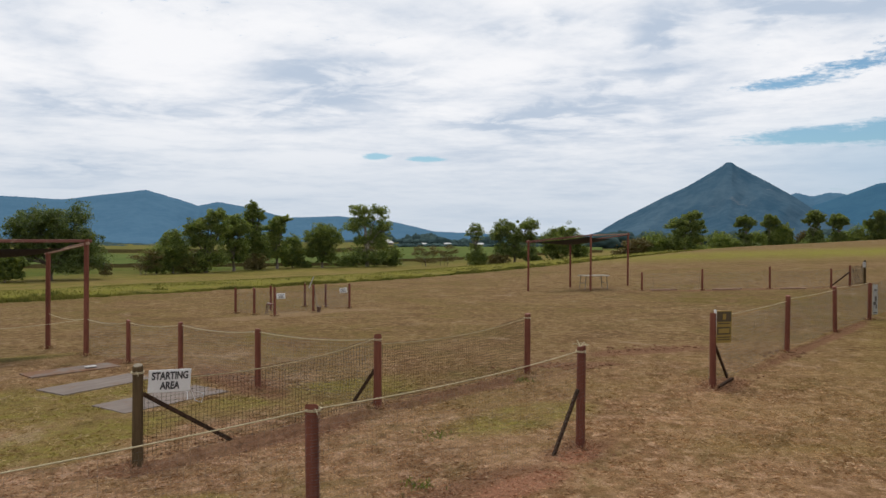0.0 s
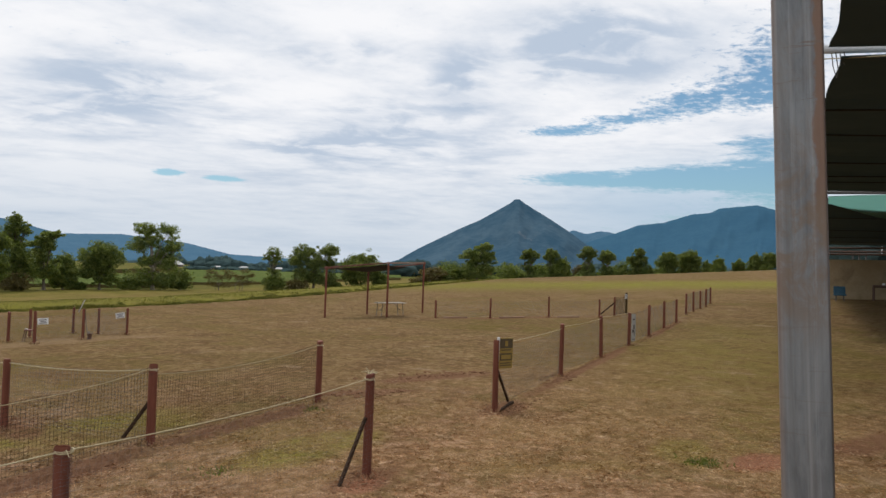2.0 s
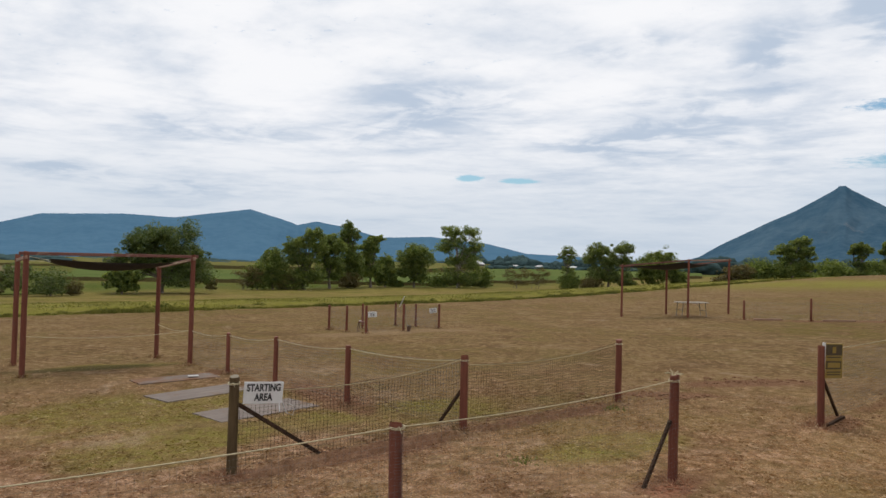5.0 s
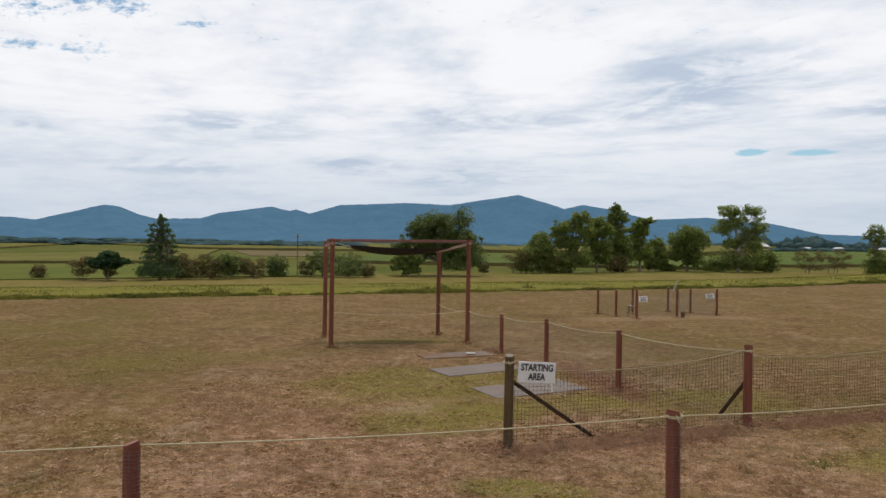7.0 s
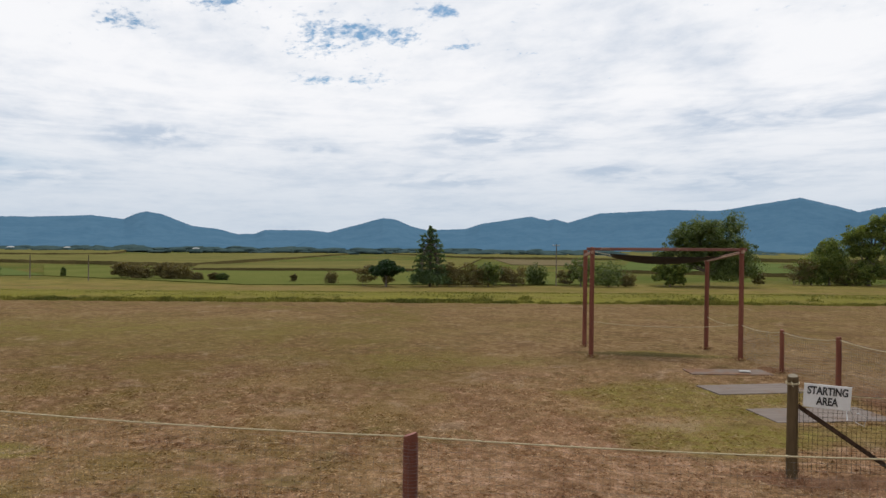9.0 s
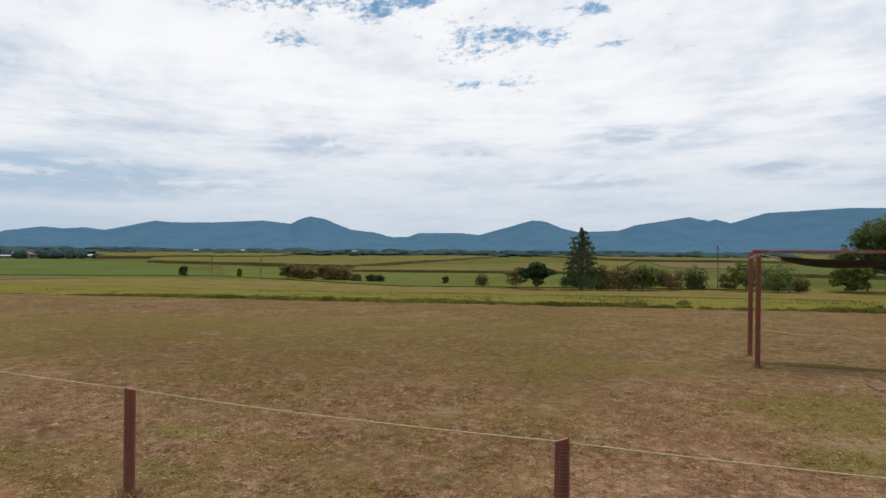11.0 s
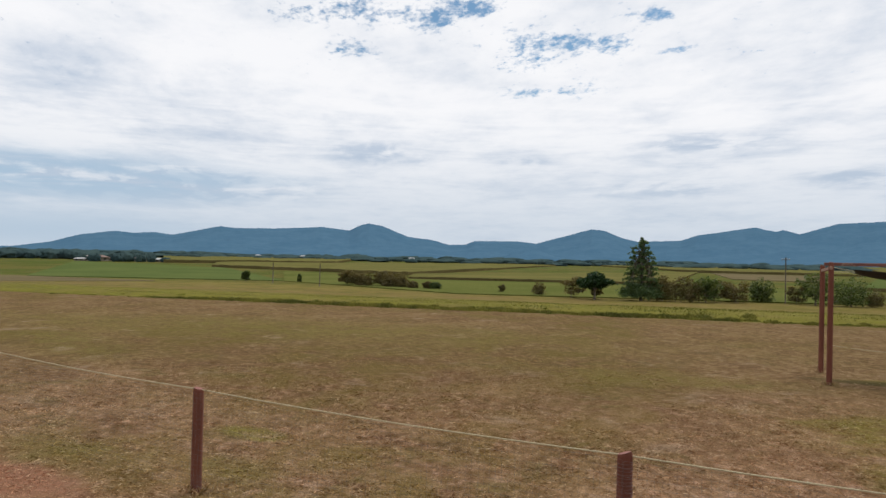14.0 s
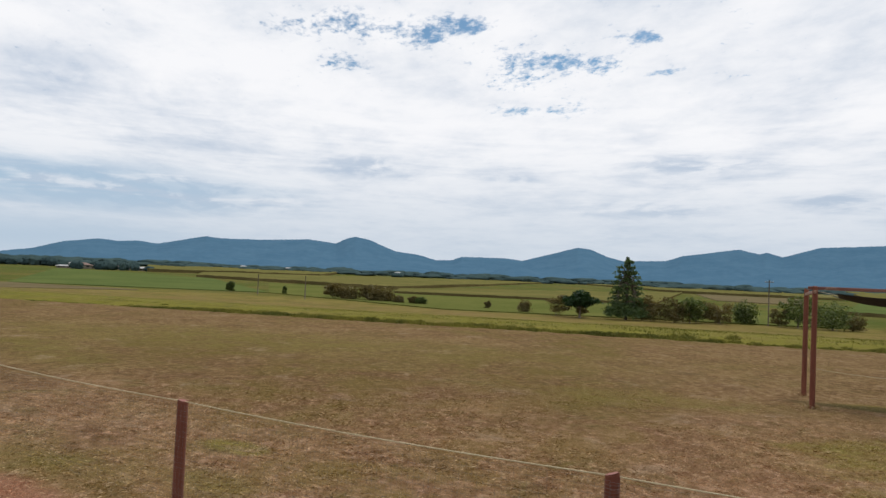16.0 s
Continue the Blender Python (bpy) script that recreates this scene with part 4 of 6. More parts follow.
def field(corners, height, top, side, label, name="cane_field", rise=0.0):
    """A crop block whose corners are bearings and distances: near edge left to right, then far edge right to left."""
    return crop_block([at_bearing(*c) for c in corners], height, top, side, label, name, rise)


field(((85.5, 285), (70, 208), (56.7, 800), (85, 390)), 1.0, M_CANE, M_CANE_SIDE, "standing cane field with a dry brown edge")
field(((89, 380), (76, 430), (74, 1100), (89, 1100)), 1.7, M_CANE, M_CANE_SIDE, "far cane field with a brown edge")
field(((70, 174), (49, 178), (47, 400), (69.5, 206)), 0.6, M_CANE, M_CANE_SIDE, "olive cane field on the plain with a brown edge")
field(((47, 410), (36, 420), (34, 1100), (57, 1000)), 1.2, M_CANE, M_CANE_SIDE, "far strip of yellow-green cane on the plain")
field(((44.5, 255), (39, 250), (38, 390), (46, 395)), 0.2, M_TILLED, M_TILLED, "bare tilled strip between cane fields", name="tilled_strip")
field(((36, 178), (5, 178), (5, 340), (35, 340)), 0.8, M_PLOT, M_CANE_SIDE, "green young cane behind the trees with a brown edge")
field(((35, 470), (4, 400), (3, 1000), (36, 1100)), 2.0, M_CANE, M_CANE_SIDE, "tall yellow-green cane behind the trees", rise=2.2)
field(((80, 146), (66, 106), (69.5, 170), (80, 235)), 0.15, M_YOUNG, M_YOUNG, "low olive-green young crop")
field(((66, 106), (36, 114), (36, 172), (69.5, 170)), 0.15, M_YOUNG, M_YOUNG, "low olive-green young crop beyond the scrub")
field(((98, 166), (80, 147), (84.5, 270), (95, 395)), 0.15, M_PLOT, M_PLOT, "bright green young crop", name="green_field")
field(((4, 215), (-13, 215), (-13, 400), (4, 400)), 0.8, M_PLOT, M_CANE_SIDE, "green young crop behind the trees", name="green_field")
field(((104, 140), (89.6, 141), (89.6, 144), (104, 190)), 0.06, M_TILLED, M_TILLED, "bare tilled wedge beside the green crop", name="tilled_strip")


def far_woods():
    """The belts of trees along the far edge of the plain, lumped together."""
    rng = random.Random(4)
    verts, faces = [], []
    forms = []
    for level in (2, 3):
        b = bmesh.new()
        bmesh.ops.create_icosphere(b, subdivisions=level, radius=1.0)
        forms.append(([v.co.copy() for v in b.verts], [tuple(v.index for v in f.verts) for f in b.faces]))
        b.free()

    def lump(x, y, w, h):
        o = len(verts)
        base, tris = forms[1 if math.hypot(x, y) < 650 else 0]
        sh = rng.uniform(0, 99)
        for c in base:
            k = 0.95 + 0.4 * noise.noise((c.x * 2.1 + sh, c.y * 2.1, c.z * 2.1)) + 0.34 * noise.noise((c.x * 5.3 + sh, c.y * 5.3, c.z * 5.3))
            verts.append((x + c.x * w * k, y + c.y * w * k, gz(x, y) + h * 0.42 + c.z * h * 0.58 * k))
        faces.extend(tuple(i + o for i in t) for t in tris)

    def belt(n, az0, az1, r0, r1, top0, top1, wide):
        """Lumps whose tops stand between two heights, in degrees over the eye."""
        for _ in range(n):
            az, r = rng.uniform(az0, az1), rng.uniform(r0, r1)
            x, y = at_bearing(az, r)
            top = top0 + (top1 - top0) * min(1.0, max(0.0, 0.5 + noise.noise((az * 0.6, r * 0.004, 2.0)) + rng.uniform(-0.3, 0.3)))
            lump(x, y, wide * rng.uniform(0.5, 1.3), max(2.5, EYE + r * math.tan(radians(top)) - gz(x, y)))

    belt(330, 20, 112, 640, 900, -0.3, 0.0, 12)
    belt(420, 20, 112, 1000, 1400, -0.16, 0.12, 20)
    belt(330, -62, 20, 900, 1300, 0.0, 0.35, 16)
    belt(70, 94.6, 106, 470, 510, -0.25, 0.05, 6)         # behind the western houses
    belt(9, 89.4, 93.0, 440, 470, -0.2, 0.02, 3)
    belt(16, 88.6, 94.8, 392, 400, -0.42, -0.14, 2.2)       # garden trees before them
    belt(80, -14, 6, 500, 600, 0.2, 0.7, 6)             # behind the northern houses
    belt(22, 0.5, 5.5, 560, 640, 0.5, 0.85, 6)
    belt(50, -50, -13, 380, 450, 0.7, 1.15, 8)
    belt(40, -14, 4, 410, 418, -0.45, -0.15, 4)           # scrub among the far houses
    for i in range(60):     # behind the shed
        az = radians(rng.uniform(-66, -44))
        r = rng.uniform(230, 290)
        lump(-r * math.sin(az), r * math.cos(az), rng.uniform(6, 10), rng.uniform(11.0, 15.0))
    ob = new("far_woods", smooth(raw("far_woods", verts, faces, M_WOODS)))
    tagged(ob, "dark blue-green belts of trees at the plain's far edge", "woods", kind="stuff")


far_woods()


# ---------------------------------------------------------------- trees
def leaf_cloud(lobes, n, size, seed, droop=0.0, shell=0.55):
    """Leaf-sized quads gathered in clumps over lobes (x, y, z, rx, ry, rz)."""
    rng = np.random.default_rng(seed)
    w = np.array([(l[3] * l[4] * l[5]) ** 0.67 for l in lobes])
    w /= w.sum()
    cs = []
    low = 0.32 * max(l[2] for l in lobes)
    for l, k in zip(lobes, w):
        m = max(10, int(44 * len(lobes) * k * (0.8 if l[2] < low else 1.0)))
        d = rng.normal(size=(m, 3))
        d /= np.linalg.norm(d, axis=1)[:, None]
        d[:, 2] = np.where(d[:, 2] < -0.4, d[:, 2] * 0.4, d[:, 2])
        rad = shell + (1 - shell) * rng.random(m) ** 0.7
        c = np.array(l[:3]) + d * rad[:, None] * np.array(l[3:])
        s = rng.uniform(0.23, 0.52, m) * min(l[3:])
        cs.append(np.c_[c, s])
        near = sorted(lobes, key=lambda q: sum((u - v) ** 2 for u, v in zip(q[:3], l[:3])))[1:4]
        for q in near:          # foliage that joins each head to its neighbours
            t = rng.random((max(3, m // 5), 1))
            mid = np.array(l[:3]) * (1 - t) + np.array(q[:3]) * t
            mid += rng.normal(size=mid.shape) * 0.42 * (np.array(l[3:]) * (1 - t) + np.array(q[3:]) * t)
            cs.append(np.c_[mid, rng.uniform(0.2, 0.42, len(mid)) * min(l[3:])])
    cs = np.concatenate(cs)
    pick = rng.integers(0, len(cs), n)
    q = rng.normal(size=(n, 3))
    q *= (rng.random(n) ** 0.33 / np.linalg.norm(q, axis=1))[:, None]
    q[:, 2] *= 0.7
    p = cs[pick, :3] + q * cs[pick, 3:4] * 1.25
    nor = rng.normal(size=(n, 3)) + np.array([0, 0, 0.9])
    nor /= np.linalg.norm(nor, axis=1)[:, None]
    u = np.cross(nor, rng.normal(size=(n, 3)))
    u /= np.linalg.norm(u, axis=1)[:, None]
    v = np.cross(nor, u)
    u[:, 2] -= droop
    s = (size * rng.uniform(0.6, 1.35, n))[:, None]
    quad = np.stack([p - u * s, p - v * s * 0.5, p + u * s, p + v * s * 0.5], axis=1)
    verts = quad.reshape(-1, 3)
    faces = np.arange(n * 4).reshape(n, 4)
    return verts.tolist(), faces.tolist()


def tree(x, y, lobes, h, r, leaf, bark, n, size, label, trunk=0.05, seed=1, droop=0.0, fork=0.3, name="tree", shell=0.55, stems=1):
    """A tapered trunk that forks into limbs, each to a lobe of the crown. lobes: in shares of r and h."""
    rng = random.Random(seed)
    z0 = gz(x, y)
    t = thing(name, label, "shrub" if name == "shrub" else "tree", (x, y, z0))
    c, n_ = y / math.hypot(x, y), -x / math.hypot(x, y)      # lobes lie as seen from the field
    L = [((a * c - b * n_) * r, (a * n_ + b * c) * r, u * h, d * r, d * r * rng.uniform(0.85, 1.1), e * h) for a, b, u, d, e in lobes]
    bm = bmesh.new()
    foot = trunk * h * 0.5
    for s in range(stems):
        off = Vector((rng.uniform(-1, 1) * 0.25 * r, rng.uniform(-1, 1) * 0.25 * r, 0)) if stems > 1 else Vector((0, 0, 0))
        split = Vector((rng.uniform(-0.05, 0.05) * r, rng.uniform(-0.05, 0.05) * r, fork * h)) + off
        k = foot / math.sqrt(stems)
        add_tube(bm, [off - Vector((0, 0, 0.15)), off + Vector((0, 0, 0.06 * h)), off.lerp(split, 0.6), split], [k * 1.35, k, k * 0.85, k * 0.75], 8)
        for l in L[s::stems]:
            c = Vector(l[:3])
            mid = split.lerp(c, 0.55) + Vector((rng.uniform(-0.1, 0.1) * r, rng.uniform(-0.1, 0.1) * r, 0.03 * h))
            add_tube(bm, [split - Vector((0, 0, 0.02 * h)), mid, c], [k * 0.6, k * 0.38, k * 0.15], 6)
            for _ in range(3):
                tip = c + Vector((rng.uniform(-0.7, 0.7) * l[3], rng.uniform(-0.7, 0.7) * l[4], rng.uniform(-0.3, 0.7) * l[5]))
                add_tube(bm, [mid.lerp(c, 0.4), mid.lerp(tip, 0.6), tip], [k * 0.25, k * 0.15, k * 0.05], 5)
    part("trunk", bm, bark, t)
    v, f = leaf_cloud(L, n, size, seed * 7 + 3, droop, shell)
    part("crown", raw("crown", v, f, leaf), None, t)
    return t


ROUND = ((0, 0, 0.64, 0.66, 0.27), (-0.5, 0.1, 0.52, 0.52, 0.25), (0.52, -0.1, 0.54, 0.5, 0.25), (0.1, 0.45, 0.6, 0.52, 0.26), (-0.1, -0.45, 0.5, 0.55, 0.24), (0.2, 0, 0.82, 0.45, 0.16), (-0.3, 0.1, 0.74, 0.4, 0.16), (-0.5, 0, 0.27, 0.5, 0.2), (0.5, 0.1, 0.26, 0.5, 0.2), (0, -0.3, 0.26, 0.5, 0.16), (-0.35, -0.2, 0.1, 0.4, 0.1))
BUSH = ((0, 0, 0.6, 0.55, 0.36), (-0.5, 0.1, 0.45, 0.45, 0.33), (0.5, 0, 0.5, 0.45, 0.34), (0.1, 0.3, 0.35, 0.6, 0.3), (-0.15, -0.3, 0.3, 0.6, 0.28), (-0.35, -0.1, 0.15, 0.6, 0.15), (0.4, 0, 0.15, 0.55, 0.15), (0, 0, 0.12, 0.7, 0.13))
UMBRELLA = ((0, 0, 0.82, 0.5, 0.15), (-0.5, 0.1, 0.62, 0.42, 0.15), (0.55, 0, 0.6, 0.4, 0.15), (0.1, -0.3, 0.66, 0.5, 0.18), (0.15, 0.3, 0.55, 0.6, 0.18), (-0.2, 0.1, 0.48, 0.6, 0.15))
PINE = tuple((side * (0.08 + 0.13 * min(i, 2) + 0.025 * i + 0.07 * math.sin(i * 2.4 + side)), 0.25 * math.cos(i * 2.1 + side) * (0.3 + 0.08 * i), 0.92 - 0.083 * i, 0.17 + 0.028 * i, 0.034) for i in range(10) for side in (-1, 1)) + tuple((0.05 * math.sin(i), 0, 0.94 - 0.1 * i, 0.14 + 0.035 * i, 0.055) for i in range(8)) + ((0, 0, 0.97, 0.09, 0.045), (0.1, 0, 0.16, 0.75, 0.1), (-0.4, 0, 0.1, 0.75, 0.1), (0.5, 0, 0.09, 0.7, 0.08))

SPREAD = ((0.43, 0.1, 0.8, 0.25, 0.18), (0.15, 0, 0.4, 0.5, 0.15), (-0.38, 0.1, 0.46, 0.38, 0.13), (-0.62, 0.1, 0.26, 0.3, 0.13), (0.42, -0.1, 0.56, 0.3, 0.13), (-0.24, 0, 0.73, 0.4, 0.18), (0.03, -0.2, 0.76, 0.32, 0.15), (0.03, 0.1, 0.53, 0.55, 0.18), (-0.5, 0.1, 0.63, 0.22, 0.12), (-0.74, 0, 0.42, 0.24, 0.1), (0.64, 0, 0.22, 0.34, 0.2), (0.53, 0.2, 0.42, 0.3, 0.13), (0.22, -0.2, 0.17, 0.34, 0.16), (-0.1, 0.2, 0.34, 0.3, 0.12))
TWINGUM = ((-0.34, 0, 0.85, 0.5, 0.11), (0.52, 0.1, 0.86, 0.42, 0.1), (-0.57, 0.2, 0.62, 0.36, 0.13), (0.66, -0.1, 0.62, 0.36, 0.17), (-0.12, -0.2, 0.68, 0.3, 0.11), (0.3, 0.2, 0.5, 0.34, 0.12), (-0.2, 0, 0.4, 0.42, 0.11), (0.54, 0, 0.38, 0.44, 0.14), (-0.3, 0, 0.15, 0.5, 0.15), (0.5, 0.1, 0.13, 0.52, 0.13), (0.05, 0.1, 0.1, 0.5, 0.1))
FORKED = ((0.44, 0, 0.87, 0.46, 0.1), (-0.33, 0.1, 0.68, 0.56, 0.12), (0.6, -0.1, 0.66, 0.46, 0.15), (-0.72, 0, 0.6, 0.28, 0.11), (0.0, 0.2, 0.46, 0.76, 0.15), (-0.3, -0.1, 0.21, 0.66, 0.15), (0.5, 0.1, 0.17, 0.48, 0.13), (0.1, 0, 0.78, 0.35, 0.08))
BROAD = ((-0.1, 0, 0.87, 0.7, 0.11), (-0.33, 0.1, 0.64, 0.56, 0.15), (0.4, -0.1, 0.7, 0.48, 0.17), (0.15, 0.1, 0.43, 0.66, 0.15), (-0.45, 0, 0.22, 0.48, 0.16), (0.42, 0, 0.2, 0.36, 0.1))
SPIRE = ((-0.07, 0, 0.9, 0.44, 0.09), (-0.28, 0.1, 0.77, 0.52, 0.11), (0.36, -0.1, 0.77, 0.46, 0.1), (-0.14, 0.1, 0.59, 0.7, 0.13), (0.14, 0, 0.43, 0.84, 0.14), (0.48, 0.1, 0.23, 0.74, 0.12), (-0.5, -0.1, 0.22, 0.66, 0.12))
LEANING = ((0.52, 0, 0.91, 0.42, 0.07), (0.0, 0.1, 0.86, 0.5, 0.1), (-0.4, 0, 0.76, 0.46, 0.12), (0.2, -0.1, 0.7, 0.42, 0.1), (-0.33, 0.1, 0.52, 0.56, 0.13), (-0.36, 0, 0.27, 0.62, 0.16), (0.36, 0.1, 0.3, 0.46, 0.12))
DOME = ((0.13, 0, 0.79, 0.6, 0.18), (-0.38, 0.1, 0.64, 0.56, 0.2), (0.53, -0.1, 0.62, 0.46, 0.2), (0, 0.2, 0.42, 0.76, 0.2), (-0.5, 0, 0.3, 0.38, 0.13), (0.34, 0, 0.2, 0.56, 0.15))
CLUMPGUM = ((0.57, 0, 0.82, 0.38, 0.15), (-0.41, 0.1, 0.79, 0.44, 0.17), (-0.7, 0, 0.58, 0.28, 0.16), (0.06, -0.1, 0.56, 0.38, 0.18), (0.6, 0.1, 0.56, 0.28, 0.14), (-0.4, 0, 0.27, 0.4, 0.2), (0.14, 0.1, 0.22, 0.4, 0.17), (0.62, 0, 0.2, 0.3, 0.16))
UMBGUM = ((0.05, 0, 0.87, 0.58, 0.11), (-0.5, 0.1, 0.74, 0.36, 0.09), (0.5, 0, 0.77, 0.4, 0.1), (0.1, 0.1, 0.62, 0.3, 0.08), (-0.25, 0.1, 0.47, 0.3, 0.09), (0.35, 0, 0.42, 0.34, 0.1), (-0.4, 0, 0.2, 0.6, 0.13), (0.35, 0, 0.16, 0.8, 0.14))
WEAVING = ((0.37, 0, 0.85, 0.42, 0.12), (-0.4, 0.1, 0.65, 0.48, 0.13), (0.67, -0.1, 0.65, 0.32, 0.13), (0.08, 0, 0.58, 0.4, 0.13), (0.0, 0.1, 0.27, 0.6, 0.22), (0.57, 0, 0.35, 0.38, 0.13))

# kind, x, y, height, radius, seed
ROUND_LABEL = "broad dark green leafy tree at the field's edge"
drain_trees = [
    (DOME, -60.3, 96.1, 4.1, 2.9, 4), (BUSH, -50.6, 123.5, 6.1, 2.7, 3), (ROUND, -48.8, 126.3, 8.3, 2.7, 5), (FORKED, -44.2, 130.6, 12.6, 4.25, 6), (BROAD, -41.2, 138.0, 11.7, 3.45, 44), (SPIRE, -39.3, 145.6, 14.6, 3.0, 7),
    (LEANING, -35.9, 151.8, 11.9, 3.3, 8), (ROUND, -33.6, 156.4, 7.5, 2.8, 9), (DOME, -27.4, 159.4, 10.4, 4.6, 10), (CLUMPGUM, 17.9, 171.1, 11.6, 6.4, 15), (ROUND, 29.7, 172.0, 8.9, 5.8, 16),
]
far_trees = [
    (WEAVING, 56.8, 162.8, 10.6, 4.8, 19), (BUSH, 51.5, 165.9, 6.1, 3.0, 20), (BUSH, 67.1, 166.4, 5.7, 2.9, 21), (UMBGUM, 74.7, 171.9, 9.5, 3.1, 22), (BUSH, 79.4, 175.4, 5.9, 2.9, 61), (UMBGUM, 83.6, 177.5, 10.0, 2.7, 23), (ROUND, 86.1, 176.5, 7.3, 3.0, 24),
    (UMBGUM, 103.2, 192.8, 12.0, 3.2, 25), (UMBGUM, 108.9, 191.2, 10.8, 3.2, 26), (WEAVING, 119.0, 191.0, 11.2, 3.5, 27), (BUSH, 114.1, 190.4, 8.3, 2.9, 62), (BUSH, 121.9, 189.1, 6.8, 2.4, 63), (DOME, 152.1, 223.1, 12.8, 4.5, 29), (DOME, 161.2, 222.8, 13.4, 4.9, 30),
    (ROUND, 181.3, 239.0, 11.0, 2.1, 31), (ROUND, 178.6, 228.4, 11.1, 3.0, 32), (DOME, 190.5, 231.7, 10.4, 2.6, 33), (ROUND, 201.6, 235.5, 12.5, 3.3, 34), (DOME, 205.3, 232.3, 12.1, 4.4, 35),
]
OPEN = (CLUMPGUM, UMBGUM, WEAVING)
for kind, x, y, h, r, s in drain_trees + far_trees:
    lab = ROUND_LABEL if kind in (ROUND, DOME) else "tall leafy green tree with a narrow crown" if kind is SPIRE else "slender gum tree with open crown" if kind in OPEN else "dense low dark green bush at the field's edge" if kind is BUSH else "leafy green tree with a loose many-headed crown"
    tree(x, y, kind, h, r, M_LEAF_GUM if kind in OPEN else M_LEAF_DARK, M_BARK, int(14000 + 4200 * min(5, r) if kind is not BUSH else 7500), 0.07 + 0.0006 * math.hypot(x, y), lab, 0.05, s, fork=0.35 if kind in OPEN else 0.2, name="shrub" if kind is BUSH else "tree", shell=0.25)
tree(-17.7, 165.1, TWINGUM, 15.4, 5.7, M_LEAF_GUM, M_PALEBARK, 34000, 0.17, "tall gum tree with pale limbs and open twin crown", 0.05, 11, fork=0.3, shell=0.25)
tree(-57.7, 102.6, SPREAD, 11.8, 8.7, M_LEAF_SHADE, M_BARK, 66000, 0.14, ROUND_LABEL, 0.055, 2, fork=0.2, shell=0.25)
tree(-12.4, 168.1, BUSH, 5.8, 3.3, M_LEAF_DARK, M_BARK, 6500, 0.19, "dense dark bush at the foot of a gum tree", 0.04, 45, name="shrub", shell=0.3)
tree(8.0, 167.9, UMBGUM, 10.6, 2.6, M_LEAF_GUM, M_BARK, 6000, 0.18, "thin young gum tree with sparse crown", 0.05, 14, fork=0.35)
tree(8.5, 166.8, BUSH, 4.4, 2.6, M_LEAF_DARK, M_BARK, 3500, 0.2, "low dark bush beside young gums", 0.04, 46, name="shrub")
tree(-79.6, 63.9, PINE, 8.9, 2.95, M_LEAF_PINE, M_BARK, 22000, 0.12, "hoop pine with layered dark branches", 0.045, 36, fork=0.75, shell=0.2)
tree(-82.6, 58.2, UMBRELLA, 4.0, 2.75, M_LEAF_DEEP, M_BARK, 11000, 0.14, "small spreading tree with deep green glossy crown", 0.07, 37, fork=0.35)
scrub = [(-86.5, 57.0, 3.3, 1.5, 38), (-92.9, 55.2, 2.4, 1.1, 39), (-79.1, 65.5, 3.8, 1.6, 40), (-77.3, 68.1, 3.7, 1.95, 41), (-76.0, 69.6, 3.3, 1.5, 54), (-75.4, 77.0, 3.1, 1.5, 43), (-75.4, 73.0, 3.2, 1.5, 65), (-78.2, 66.8, 3.3, 1.4, 66), (-73.6, 75.2, 2.9, 1.4, 55), (-84.5, 59.6, 2.6, 1.3, 47), (-4.1, 171.1, 5.4, 2.4, 49), (0.5, 173.6, 5.4, 2.8, 50), (-52.0, 121.4, 4.6, 2.2, 56), (-47.0, 128.2, 4.6, 2.4, 57), (-54.6, 113.0, 2.3, 1.2, 58), (-101.0, 53.0, 1.4, 0.6, 59), (-63.4, 89.6, 2.4, 1.5, 60), (-70.2, 83.0, 2.6, 1.3, 64)]
for x, y, h, r, s in scrub:
    tree(x, y, (BUSH, CLUMPGUM, WEAVING)[s % 3], h, r * (1.45 if h > 2.7 else 1.0), M_LEAF_DRY, M_BARK, int(1100 * h), 0.1, "sparse grey-brown scrub bush with thin stems", 0.04, s, fork=0.25, name="shrub", stems=3, shell=0.3)
for i, (x, y) in enumerate(((-46.4, 129.2), (-38.6, 143.6), (-31.4, 158.0), (-22.0, 163.0), (13.6, 169.6), (22.6, 171.6), (34.6, 172.2), (44.0, 168.0), (60.4, 164.4), (71.0, 169.6), (91.0, 180.0), (98.0, 188.4), (126.0, 190.6), (141.0, 214.0))):
    tree(x, y, BUSH, 2.9 + 1.1 * math.sin(i * 2.3), 3.0 + 0.8 * math.cos(i * 1.7), M_LEAF_DRY if i % 3 == 1 else M_LEAF_DARK, M_BARK, 3200, 0.2, "low scrubby undergrowth beneath the trees", 0.04, 100 + i, fork=0.2, name="shrub", stems=2, shell=0.3)
for i in range(27):      # the hedge that runs on under the northern gums
    az = -15.6 - i * 0.98
    x, y = at_bearing(az + 0.3 * math.sin(i * 3.1), 172 + max(0.0, -az - 17) * 5.6 + 4 * math.sin(i * 1.9))
    tree(x, y, (DOME, BUSH, CLUMPGUM)[i % 3], 4.6 + 1.7 * math.sin(i * 2.2) + 0.06 * i, 3.4 + 0.9 * math.cos(i * 1.3), M_LEAF_DARK if i % 4 else M_LEAF_DRY, M_BARK, 3600, 0.2, "low leafy bush in the hedge below the gums", 0.05, 140 + i, fork=0.2, name="shrub", stems=2, shell=0.3)
